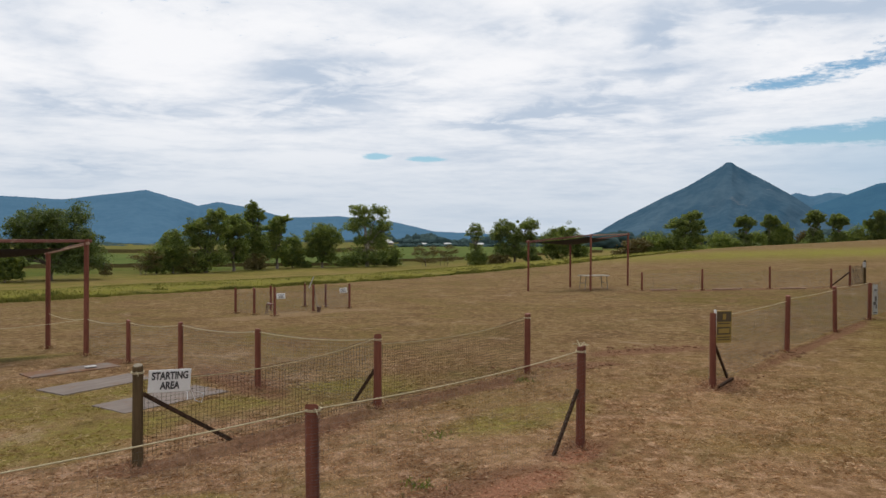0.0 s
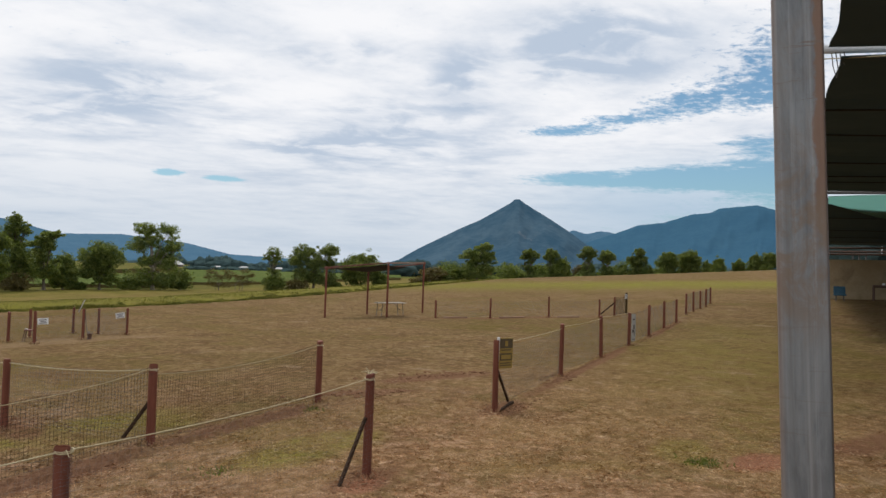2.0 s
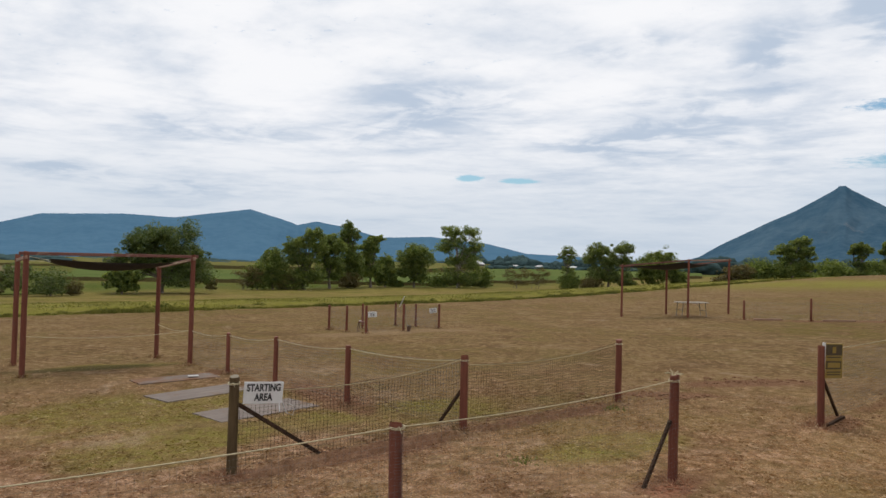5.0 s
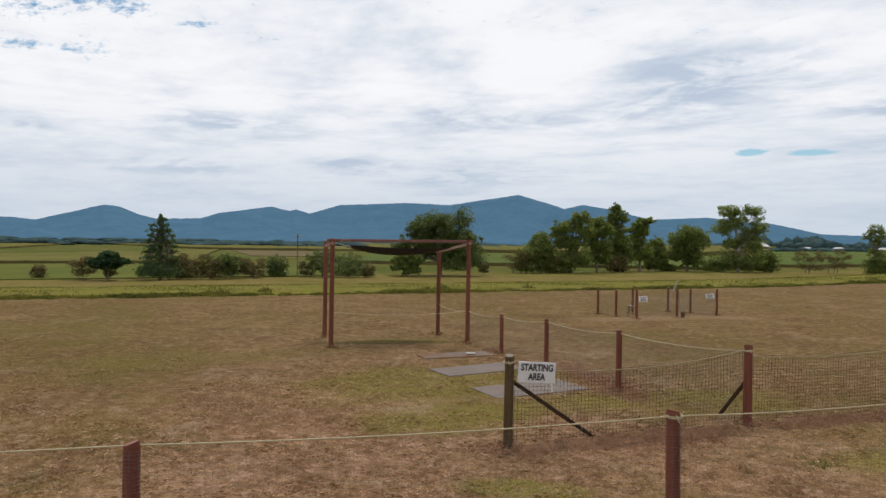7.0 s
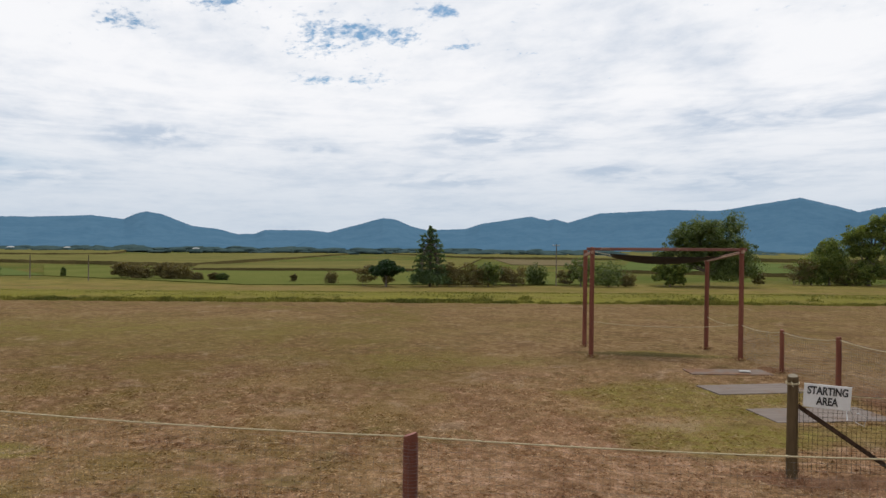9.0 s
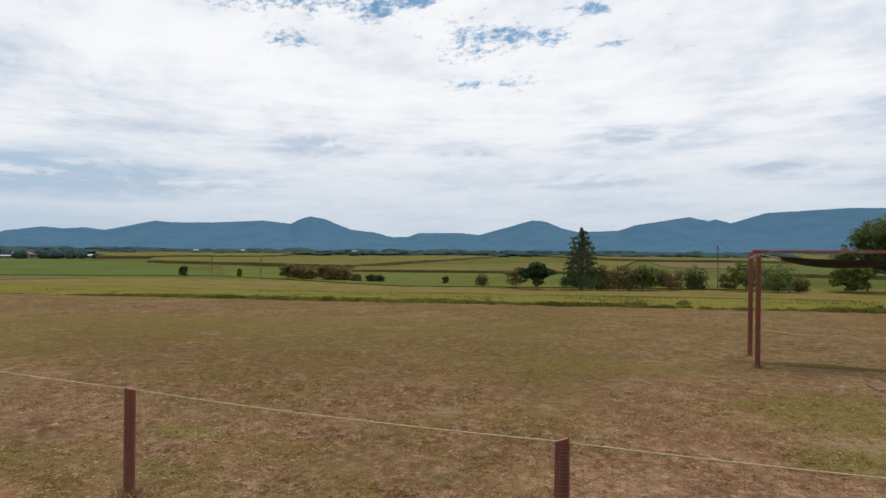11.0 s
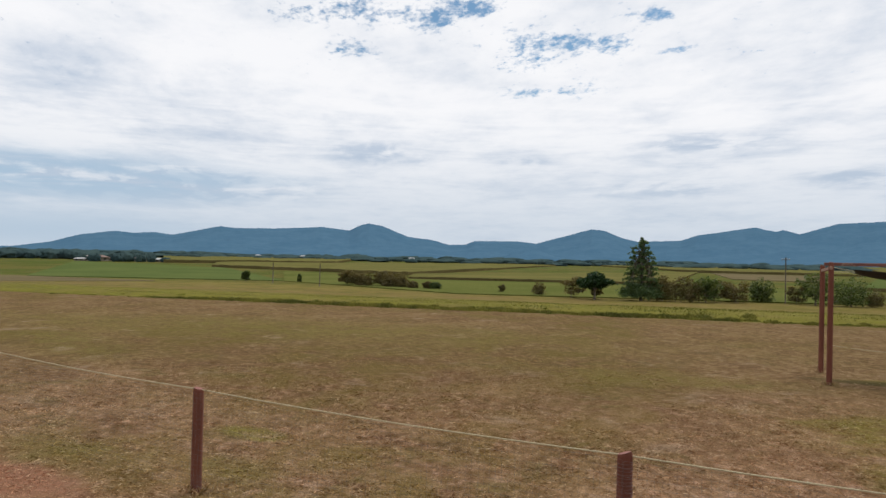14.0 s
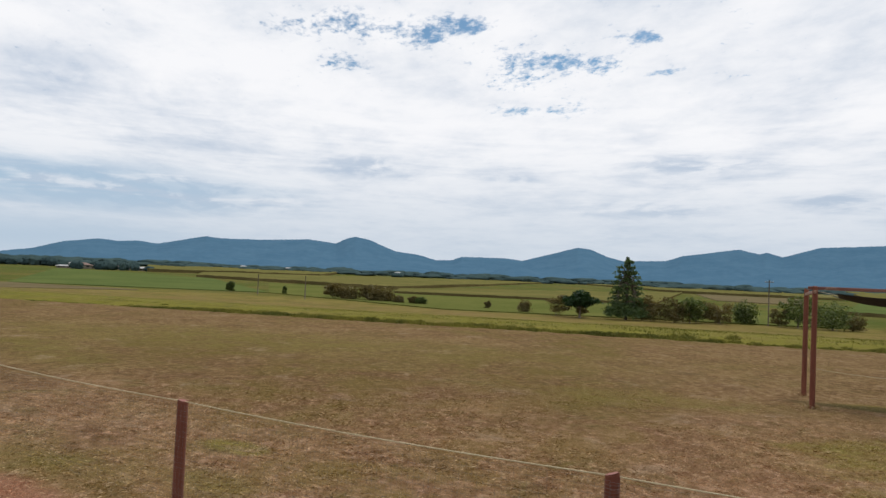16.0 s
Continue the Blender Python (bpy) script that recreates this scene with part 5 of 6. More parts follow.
for x, y, h, r, s in [(-75.0, 71.3, 3.7, 2.1, 42), (-74.5, 81.2, 3.8, 1.85, 51), (-68.1, 84.2, 4.7, 2.6, 52), (-65.1, 87.2, 4.4, 2.8, 53), (-126.5, 34.0, 2.9, 1.85, 70), (-124.4, 35.2, 2.5, 1.6, 74), (-122.6, 36.3, 2.7, 1.7, 71), (-121.0, 38.9, 3.0, 1.7, 72), (-118.8, 40.0, 2.8, 1.7, 73), (-117.0, 41.2, 2.7, 1.5, 77), (-113.8, 42.3, 1.4, 0.95, 75), (-111.6, 44.2, 1.35, 0.9, 76), (-110.2, 45.0, 1.3, 1.0, 80), (-143.3, 17.7, 2.2, 0.8, 78), (-139.1, 27.6, 1.75, 0.42, 79)]:
    tree(x, y, BUSH if s % 2 else DOME, h, r * 1.1, M_LEAF_DRY if 70 <= s < 78 else M_LEAF_SHADE, M_BARK, 3800, 0.13, "rounded dark olive bush beyond the drain", 0.05, s, fork=0.2, name="shrub")


# ---------------------------------------------------------------- houses and poles on the plain
def house(x, y, turn, w, d, wall_h, roof_h, roof_mat, label):
    t = thing("house", label, "house", (x, y, gz(x, y)))
    t.rotation_euler = (0, 0, radians(turn))
    bm = bmesh.new()
    add_box(bm, pose(0, 0, wall_h / 2), w, d, wall_h, 0.03)
    part("wall", bm, M_HOUSE, t)
    bm = bmesh.new()
    e = 0.6
    low = [bm.verts.new((sx * (w / 2 + e), sy * (d / 2 + e), wall_h)) for sx, sy in ((-1, -1), (1, -1), (1, 1), (-1, 1))]
    ridge = [bm.verts.new((sx * w * 0.25, 0, wall_h + roof_h)) for sx in (-1, 1)]
    bm.faces.new(low)
    bm.faces.new((low[0], low[1], ridge[1], ridge[0]))
    bm.faces.new((low[2], low[3], ridge[0], ridge[1]))
    bm.faces.new((low[1], low[2], ridge[1]))
    bm.faces.new((low[3], low[0], ridge[0]))
    part("roof", bm, roof_mat, t)
    for sx in (-0.32, 0.02, 0.33):
        bm = bmesh.new()
        add_box(bm, pose(sx * w, -d / 2 - 0.03, wall_h * 0.55), w * 0.13, 0.08, wall_h * 0.4, 0.01)
        part("window", bm, M_GLASS, t)


NORTH_HOUSES = (
        (4.7, 420, 8, 9.5, 8, 3.4, 2.4, M_ROOF, "white-roofed farmhouse among far trees"), (1.5, 430, -5, 6.5, 6, 2.0, 0.9, M_ROOF, "low pale-roofed house on the plain"), (-0.5, 430, 4, 5.5, 6, 2.2, 0.9, M_ROOF, "long white-roofed house on the plain"),
        (-3.2, 440, 0, 5, 6, 2.0, 1.1, M_ROOF, "small pale shed on the plain"), (-15.2, 440, 0, 9, 7, 3.4, 1.9, M_ROOF, "white-roofed house among far trees"), (-16.0, 440, 0, 5, 6, 3.4, 1.3, M_ROOF, "small white-roofed shed among far trees"))
WEST_HOUSES = (
        (94.6, 412, 95, 6.5, 6, 1.1, 0.6, M_ROOF, "low white-roofed farm shed on the plain"), (93.5, 412, 95, 10, 7, 2.0, 1.2, M_REDROOF, "cream farmhouse with a red roof on the plain"), (94.0, 425, 92, 3, 5, 2.6, 0.8, M_ROOF, "small white-roofed shed on the plain"), (92.2, 418, 88, 9, 7, 1.5, 0.9, M_REDROOF, "long red-roofed house on the plain"),
        (91.3, 412, 95, 5.5, 6, 1.5, 0.7, M_REDROOF, "faded red-roofed house on the plain"), (90.6, 420, 92, 6, 7, 1.7, 1.2, M_REDROOF, "red-roofed farmhouse beside a hedge"), (89.1, 405, 92, 9, 7, 1.3, 0.9, M_ROOF, "low grey shed on the plain"), (69.7, 900, 70, 8, 6, 3.6, 1.2, M_ROOF, "distant white shed on the plain"), (78.5, 1000, 75, 8, 6, 3.4, 1.2, M_ROOF, "distant pale house on the plain"), (82, 980, 80, 8, 6, 3.4, 1.2, M_ROOF, "distant pale farm shed on the plain"))
for az, r, turn, w, d, wh, rh, mat, lab in NORTH_HOUSES + WEST_HOUSES:
    house(*at_bearing(az, r), turn, w, d, wh, rh, mat, lab)


def power_pole(x, y, h, r, arm, label):
    t = thing("power_pole", label, "pole", (x, y, gz(x, y)))
    bm = bmesh.new()
    add_tube(bm, [(0, 0, -0.2), (0, 0, h * 0.5), (0, 0, h)], [r, r * 0.9, r * 0.75], 8)
    part("pole", bm, M_BARK, t)
    if arm:
        bm = bmesh.new()
        a = math.atan2(y, x)
        u = Vector((-math.sin(a), math.cos(a), 0)) * arm
        beam_between(bm, Vector((0, 0, h * 0.955)) - u, Vector((0, 0, h * 0.955)) + u, 0.08, 0.09)
        part("crossarm", bm, M_BARK, t)
        for k in (-0.85, -0.3, 0.3, 0.85):
            bm = bmesh.new()
            add_tube(bm, [u * k + Vector((0, 0, h * 0.965)), u * k + Vector((0, 0, h * 0.965 + 0.14))], 0.035, 6)
            part("insulator", bm, M_PIPE, t)


power_pole(-71.8, 82.8, 6.5, 0.09, 0.55, "thin dark power pole with a crossarm")
power_pole(-121.2, 27.6, 4.0, 0.1, 0, "bare dark timber pole beyond the drain")
power_pole(-134.3, 21.6, 3.9, 0.1, 0, "bare dark timber pole beyond the drain")


# ---------------------------------------------------------------- fences
SP, FB, FC = (-3.31, 7.53), (-0.96, 10.18), (1.57, 12.93)
D1, D2, D3 = (-6.33, 14.02), (-4.95, 13.14), (-3.08, 11.58)
PA, PB, PC, PD = (-9.89, 12.53), (-11.11, 13.82), (-9.0, 15.88), (-7.62, 14.88)

starting_fence = thing("fence", "dark red post fence with black net and pale rope", "fence")
tied = {SP: log_post(starting_fence, *SP, 1.08, 0.056, (0.004, 0.0), True, label="bare weathered grey pine post")}
tied[FB] = log_post(starting_fence, *FB, 1.07, 0.058, (0.0, 0.0))
tied[FC] = log_post(starting_fence, *FC, 1.1, 0.056)
log_post(starting_fence, *D1, 0.85, 0.042)
log_post(starting_fence, *D2, 0.91, 0.045)
log_post(starting_fence, *D3, 0.98, 0.048)
for a, b, ta, tb, sag in ((SP, FB, 0.92, 1.02, 0.13), (FB, FC, 0.93, 1.03, 0.1)):
    net_panel(starting_fence, a, b, ta, tb, sag, 0.05, 0.0018, M_NET)
    cord(starting_fence, (a[0], a[1], ta + 0.005), (b[0], b[1], tb + 0.005), sag, 0.006, mat=M_OLDROPE, knots=False)
for a, b, ta, tb in ((PD, D1, 0.78, 0.8), (D1, D2, 0.8, 0.86), (D2, D3, 0.86, 0.93), (D3, FB, 0.93, 1.0)):
    net_panel(starting_fence, a, b, ta, tb, 0.06, 0.055, 0.0018, M_WIRE)
    cord(starting_fence, (a[0], a[1], ta), (b[0], b[1], tb), 0.06, 0.006, knots=False)
cord(starting_fence, (SP[0], SP[1], 1.0), (SP[0] + 0.07, SP[1] + 0.05, 0.95), 0.02, 0.005, knots=False)
for (x, y), z, r in ((SP, 1.0, 0.062), (FB, 1.0, 0.056), (FC, 1.03, 0.054)):
    lashing(tied[(x, y)], x, y, z, r)
for a, b in (((-3.27, 7.58, 0.76), (-2.59, 8.57, -0.03)), ((-1.0, 10.2, 0.56), (-1.38, 10.55, -0.03))):
    bm = bmesh.new()
    beam_between(bm, a, b, 0.032, 0.045, 0.004)
    part("brace", bm, M_BRACE, starting_fence, "dark sloping timber brace")
bm = bmesh.new()
add_tube(bm, [(-2.9, 7.95, 0.75), (-2.86, 8.0, 0.6), (-2.8, 8.06, 0.56), (-2.78, 8.08, 0.66), (-2.85, 8.0, 0.7)], 0.006, 6)
add_tube(bm, [(-2.93, 7.92, 0.98), (-2.92, 7.94, 0.62)], 0.005, 6)
part("gate_hook", bm, M_PIPE, starting_fence, "bent white wire gate hook")

N1, N2, N3, N4, G1 = (-1.031, 5.47), (-3.86, 2.855), (-7.43, 0.345), (-11.2, -2.2), (1.62, 8.24)
rope_fence = thing("fence", "dark red post fence with pale rope and thin wire net", "fence")
for (x, y), h, ln in ((N1, 1.135, (-0.012, 0)), (N2, 1.105, (0, 0)), (N3, 1.035, (0.012, 0.0)), (N4, 1.06, (0, 0)), (G1, 1.19, (0.008, 0))):
    tied[(x, y)] = log_post(rope_fence, x, y, h, 0.053, ln)
for a, b, za, zb, sag in ((N4, N3, 1.03, 1.025, 0.03), (N3, N2, 1.025, 1.09, 0.03), (N2, N1, 1.09, 1.1, 0.03), (N1, G1, 1.1, 1.14, 0.05)):
    cord(rope_fence, (a[0], a[1], za), (b[0], b[1], zb), sag, 0.0055)
    net_panel(rope_fence, a, b, za - 0.02, zb - 0.02, sag, 0.05, 0.0006, M_WIRE, front=-1)
for (x, y), h in ((N1, 1.06), (N2, 1.05), (N3, 0.99)):
    bm = bmesh.new()
    for i in range(int(h / 0.024)):
        z = 0.03 + i * 0.024
        add_tube(bm, [(x + 0.0545 * math.cos(a), y + 0.0545 * math.sin(a), z) for a in (2 * math.pi * j / 14 for j in range(15))], 0.0022, 4, False)
    part("net_wrap", bm, M_NETWRAP, tied[(x, y)], "reddish stained wire net wrapped round the post")
for (x, y), z in ((N1, 1.095), (G1, 1.13)):
    lashing(tied[(x, y)], x, y, z, 0.056)
bm = bmesh.new()
beam_between(bm, (1.58, 8.2, 0.69), (1.24, 7.9, -0.03), 0.034, 0.042, 0.004)
part("brace", bm, M_BRACE, rope_fence, "dark sloping timber brace")
bm = bmesh.new()
for k in range(7):
    a = k * 0.9
    add_tube(bm, [(G1[0], G1[1], 1.18), (G1[0] + 0.05 * math.cos(a), G1[1] + 0.05 * math.sin(a), 1.22), (G1[0] + 0.1 * math.cos(a), G1[1] + 0.1 * math.sin(a), 1.21 + 0.02 * (k % 3))], 0.006, 5)
part("rope_tuft", bm, M_ROPE, tied[G1], "frayed knot of pale rope")

HP = [(4.52, 11.65), (7.6, 15.35), (10.5, 18.6), (12.9, 21.0), (15.36, 23.61), (17.73, 26.12), (19.95, 28.42), (23.39, 32.48), (25.11, 34.19), (26.96, 36.06), (28.39, 37.43), (30.55, 39.8)]
long_fence = thing("fence", "long dark red post fence with thin wire net", "fence")
for i, (x, y) in enumerate(HP):
    log_post(long_fence, x, y, (1.24, 1.24, 1.2, 1.12, 1.19, 1.16, 1.1, 1.13, 1.15, 1.07, 1.1, 1.09)[i], 0.052, (0.012 * math.sin(i * 2.1), 0.01 * math.cos(i * 3.3)))
for i, (a, b) in enumerate(zip(HP, HP[1:])):
    if i == 6:
        continue
    net_panel(long_fence, a, b, 1.1, 1.08, 0.05, 0.06, 0.0016, M_WIRE)
    if i < 3:
        cord(long_fence, (*a, gz(*a) + 1.17), (*b, gz(*b) + 1.12), 0.02, 0.0055, knots=False)
bm = bmesh.new()
beam_between(bm, (4.57, 11.71, 0.72), (5.08, 12.38, -0.02), 0.036, 0.045, 0.004)
part("brace", bm, M_BRACE, long_fence, "dark sloping timber brace")
bm = bmesh.new()
beam_between(bm, (4.6, 11.6, 0.02), (5.12, 12.3, 0.03), 0.05, 0.05, 0.005)
part("ground_rail", bm, M_BRACE, long_fence)

EP = [(9.66, 33.64), (12.38, 33.11), (15.4, 32.7), (17.9, 32.0), (19.18, 32.71), (20.6, 33.9)]
back_fence = thing("fence", "low dark red post fence with wire net and ground rail", "fence")
for i, (x, y) in enumerate(EP[:5]):
    log_post(back_fence, x, y, (0.88, 1.0, 1.05, 0.92, 1.0)[i], 0.047)
log_post(back_fence, *EP[5], 1.13, 0.06, (0, 0), True, label="dark bare timber gate post")
for a, b in zip(EP, EP[1:]):
    net_panel(back_fence, a, b, 0.84, 0.86, 0.04, 0.06, 0.0019, M_WIRE)
net_panel(back_fence, EP[4], EP[5], 0.95, 0.95, 0.02, 0.05, 0.003, M_NET)
bm = bmesh.new()
beam_between(bm, (*EP[3], gz(*EP[3]) + 0.12), (*EP[4], gz(*EP[4]) + 0.7), 0.05, 0.06)
part("brace", bm, M_BRACE, back_fence, "dark sloping timber brace")
for a, b in zip(EP[:3], EP[1:4]):
    bm = bmesh.new()
    p, q = Vector((*a, gz(*a) + 0.05)), Vector((*b, gz(*b) + 0.05))
    beam_between(bm, p.lerp(q, 0.12) + Vector((0, -0.25, 0)), p.lerp(q, 0.55) + Vector((0, -0.25, 0)), 0.14, 0.05, 0.01)
    part("ground_board", bm, M_PALEBEAM, back_fence, "pale board lying at the fence's foot")

PEN = {"a": (-7.12, 23.97), "b": (-6.34, 23.46), "c": (-5.55, 23.04), "d": (-4.53, 24.43), "e": (-3.46, 25.92), "f": (-4.39, 26.18), "g": (-5.22, 26.44), "h": (-6.15, 24.95)}
pen_fence = thing("fence", "small pen of dark red posts with thin wire net", "fence")
for k, (x, y) in PEN.items():
    log_post(pen_fence, x, y, {"a": 0.86, "b": 0.89, "c": 0.93, "d": 0.95, "e": 0.89, "f": 0.86, "g": 0.87, "h": 0.88}[k], 0.042)
for a, b in ("ab", "bc", "cd", "de", "ef", "fg"):
    net_panel(pen_fence, PEN[a], PEN[b], 0.8, 0.82, 0.04, 0.06, 0.0018, M_WIRE)


def soil_ridge(a, b, wide, high, label):
    """A low ragged bank of red soil thrown up along a fence's foot."""
    A, B = Vector((*a, 0)), Vector((*b, 0))
    side = Vector((-(B - A).y, (B - A).x, 0)).normalized()
    n, m = int((B - A).length / 0.06), 9
    verts = []
    for i in range(n + 1):
        for j in range(m + 1):
            v = j / m * 2 - 1
            p = A.lerp(B, i / n)
            w = wide * (1 + 0.45 * noise.noise((p.x * 2.3, p.y * 2.3, 1.0)))
            p = p + side * (v * w + 0.05 * noise.noise((p.x * 3.1, p.y * 3.1, 6.0)))
            k = max(0.0, 1 - v * v) * (1 + 0.8 * noise.noise((p.x * 7, p.y * 7, 2.0)) + 0.5 * noise.noise((p.x * 21, p.y * 21, 3.0)))
            taper = min(1.0, i / 6, (n - i) / 6)
            verts.append((p.x, p.y, gz(p.x, p.y) - 0.035 + (high + 0.03) * k * taper))
    w = m + 1
    faces = [(i * w + j, (i + 1) * w + j, (i + 1) * w + j + 1, i * w + j + 1) for i in range(n) for j in range(m)]
    ob = new("soil_ridge", raw("soil_ridge", verts, faces, M_GROUND))
    tagged(ob, label, "soil", kind="stuff")


def nearer(p, d=0.16):
    """A point moved off the fence line to the mown side."""
    return p[0] + 0.75 * d, p[1] - 0.66 * d


for a, b, w, h in ((nearer(SP), nearer(FB), 0.22, 0.06), (nearer(FB), nearer(FC), 0.22, 0.05), (D3, FB, 0.22, 0.025), (PD, D1, 0.2, 0.02), (HP[0], HP[1], 0.16, 0.02), (HP[1], HP[2], 0.16, 0.02), (HP[2], HP[3], 0.18, 0.02), (HP[3], HP[4], 0.18, 0.02), (HP[4], HP[6], 0.2, 0.02)):
    soil_ridge(a, b, w, h, "bare red soil along the foot of the fence")


def soil_clods(cx, cy, turn, a, b, n, seed):
    rng = random.Random(seed)
    verts, faces = [], []
    bm = bmesh.new()
    bmesh.ops.create_icosphere(bm, subdivisions=1, radius=1.0)
    base, tris = [v.co.copy() for v in bm.verts], [tuple(v.index for v in f.verts) for f in bm.faces]
    bm.free()
    c, s = math.cos(radians(turn)), math.sin(radians(turn))
    for _ in range(n):
        u, v = rng.gauss(0, a), rng.gauss(0, b)
        x, y, r = cx + u * c - v * s, cy + u * s + v * c, rng.uniform(0.008, 0.026) * (2.0 if cy > 13 else 1.0)
        o, sh = len(verts), rng.uniform(0, 50)
        for q in base:
            k = r * (1 + 0.4 * noise.noise((q.x * 2 + sh, q.y * 2, q.z * 2)))
            verts.append((x + q.x * k * 1.2, y + q.y * k * 1.2, gz(x, y) - 0.006 + q.z * k * 0.8))
        faces.extend(tuple(i + o for i in t) for t in tris)
    ob = new("soil_clods", raw("soil_clods", verts, faces, M_SOIL))
    tagged(ob, "scattered clods of dark red soil in the grass", "soil", kind="stuff")


for i, e in enumerate(((4.6, 15.8, 12, 0.9, 0.3, 60), (5.0, 12.1, 50, 0.4, 0.2, 60), (2.4, 13.6, 10, 0.6, 0.2, 50), (1.5, 8.0, 40, 0.4, 0.25, 60), (-2.2, 8.8, 48, 1.2, 0.2, 120), (0.4, 11.6, 47, 1.1, 0.2, 90), (-3.2, 12.0, -45, 1.0, 0.3, 90), (7.6, 15.2, 40, 0.3, 0.2, 40))):
    soil_clods(*e, 40 + i)


def post_tufts():
    rng = np.random.default_rng(21)
    ps, hs = [], []
    for x, y in [SP, FB, FC, D1, D2, D3, PA, PB, PC, PD, G1, N1, N2, N3] + HP + EP + list(PEN.values()):
        for _ in range(90):
            a, r = rng.uniform(0, 6.283), 0.05 + abs(rng.normal(0, 0.07))
            ps.append((x + r * math.cos(a), y + r * math.sin(a), gz(x, y) - 0.02))
            hs.append(rng.uniform(0.03, 0.12))
    blades("post_tufts", ps, np.array(hs), 0.004, M_GRASS, "longer dry grass left unmown at the posts' feet", 22, 0.9)


post_tufts()


# ---------------------------------------------------------------- signs
def board_sign(name, at, turn, w, h, tilt, board, label, thick=0.012):
    """A flat board that hangs upright; its own x runs along it and -y is its face."""
    t = thing(name, label, "sign", at)
    t.rotation_euler = (0, radians(tilt), radians(turn))
    bm = bmesh.new()
    add_box(bm, pose(0, 0, 0), w, thick, h, 0.003)
    part("board", bm, board, t)
    return t


def bar(parent, x, z, w, h, mat, thick=0.012):
    bm = bmesh.new()
    add_box(bm, pose(x, -thick / 2 - 0.0015, z), w, 0.003, h)
    part("print_bar", bm, mat, parent.children[0])


s = board_sign("starting_sign", (-3.045, 7.745, 0.872), 42, 0.47, 0.25, 4, M_WHITE, "white sign board with black lettering tied to the fence")
for body, z, size in (("STARTING", 0.054, 0.108), ("AREA", -0.054, 0.108)):
    me = text_mesh(body, size)
    me.materials.append(M_BLACK)
    lt = new("lettering", me)
    lt.parent = s.children[0]
    lt.location, lt.rotation_euler = (0, -0.0082, z), (radians(90), 0, 0)
    lt.scale = (0.8, 1.04, 1)

s = board_sign("notice_sign", (4.78, 11.87, 1.0), 30, 0.4, 0.55, 2, M_YELLOW, "ochre notice board with dark panels on a post", 0.025)
bar(s, 0, 0.17, 0.36, 0.17, M_DARKBROWN, 0.025)
bar(s, 0, 0.17, 0.08, 0.1, M_YELLOW, 0.031)
bar(s, 0, -0.07, 0.34, 0.13, M_DARKBROWN, 0.025)
bar(s, 0, -0.07, 0.28, 0.08, M_YELLOW, 0.031)
for z in (0.055, -0.18, -0.22):
    bar(s, 0, z, 0.3, 0.018, M_DARKBROWN, 0.025)
bm = bmesh.new()
add_box(bm, pose(-0.212, 0.0, 0), 0.02, 0.05, 0.57, 0.004)
part("edge_batten", bm, M_WHITE, s, "white edge batten")

s = board_sign("poster_sign", (13.14, 21.12, gz(13.1, 21.1) + 0.6), 22, 0.22, 0.9, 0, M_FADED, "tall white poster board with a dark shape on a post")
for x, z, w, h in ((0.0, 0.28, 0.1, 0.05), (0.02, 0.02, 0.08, 0.14), (-0.02, -0.12, 0.12, 0.1), (0.04, -0.22, 0.05, 0.12), (0, -0.4, 0.16, 0.03)):
    bar(s, x, z, w, h, M_LEG)
s = board_sign("gate_sign", (20.45, 33.7, gz(20.5, 33.8) + 0.95), -25, 0.13, 0.26, 0, M_FADED, "small white sign on a dark gate post")
bar(s, 0, 0.03, 0.08, 0.03, M_BLACK)
for at, turn, tilt in (((-5.33, 22.98, 0.66), 10, -3), ((-3.68, 25.84, 0.66), 8, -9)):
    s = board_sign("pen_sign", at, turn, 0.28, 0.18, tilt, M_WHITE, "small white printed sign on a pen post")
    for z, w in ((0.04, 0.2), (-0.005, 0.15), (-0.05, 0.2)):
        bar(s, 0, z, w, 0.022, M_LEG)


# ---------------------------------------------------------------- shade frames
def shade_frame(posts, tops, label, beams, cloth, rope_z=None):
    t = thing("pergola", label, "shade structure")
    P = [(x, y, gz(x, y)) for x, y in posts]
    for (x, y, z), h in zip(P, tops):
        log_post(t, x, y, h, 0.052, (0.004, 0.002))
    for i, j, mat, drop in beams:
        bm = bmesh.new()
        a = Vector((P[i][0], P[i][1], P[i][2] + tops[i] - drop))
        b = Vector((P[j][0], P[j][1], P[j][2] + tops[j] - drop))
        u = (b - a).normalized() * 0.12
        beam_between(bm, a - u, b + u, 0.05, 0.065)
        part("beam", bm, mat, t)
    return t, P


left_shade, LP = shade_frame((PA, PB, PC, PD), (2.47, 2.4, 2.27, 2.48), "tall dark red log frame with a sagging dark shade cloth", ((0, 3, M_BEAM, 0.04), (0, 1, M_PALEBEAM, 0.12), (2, 3, M_PALEBEAM, 0.1)), None)


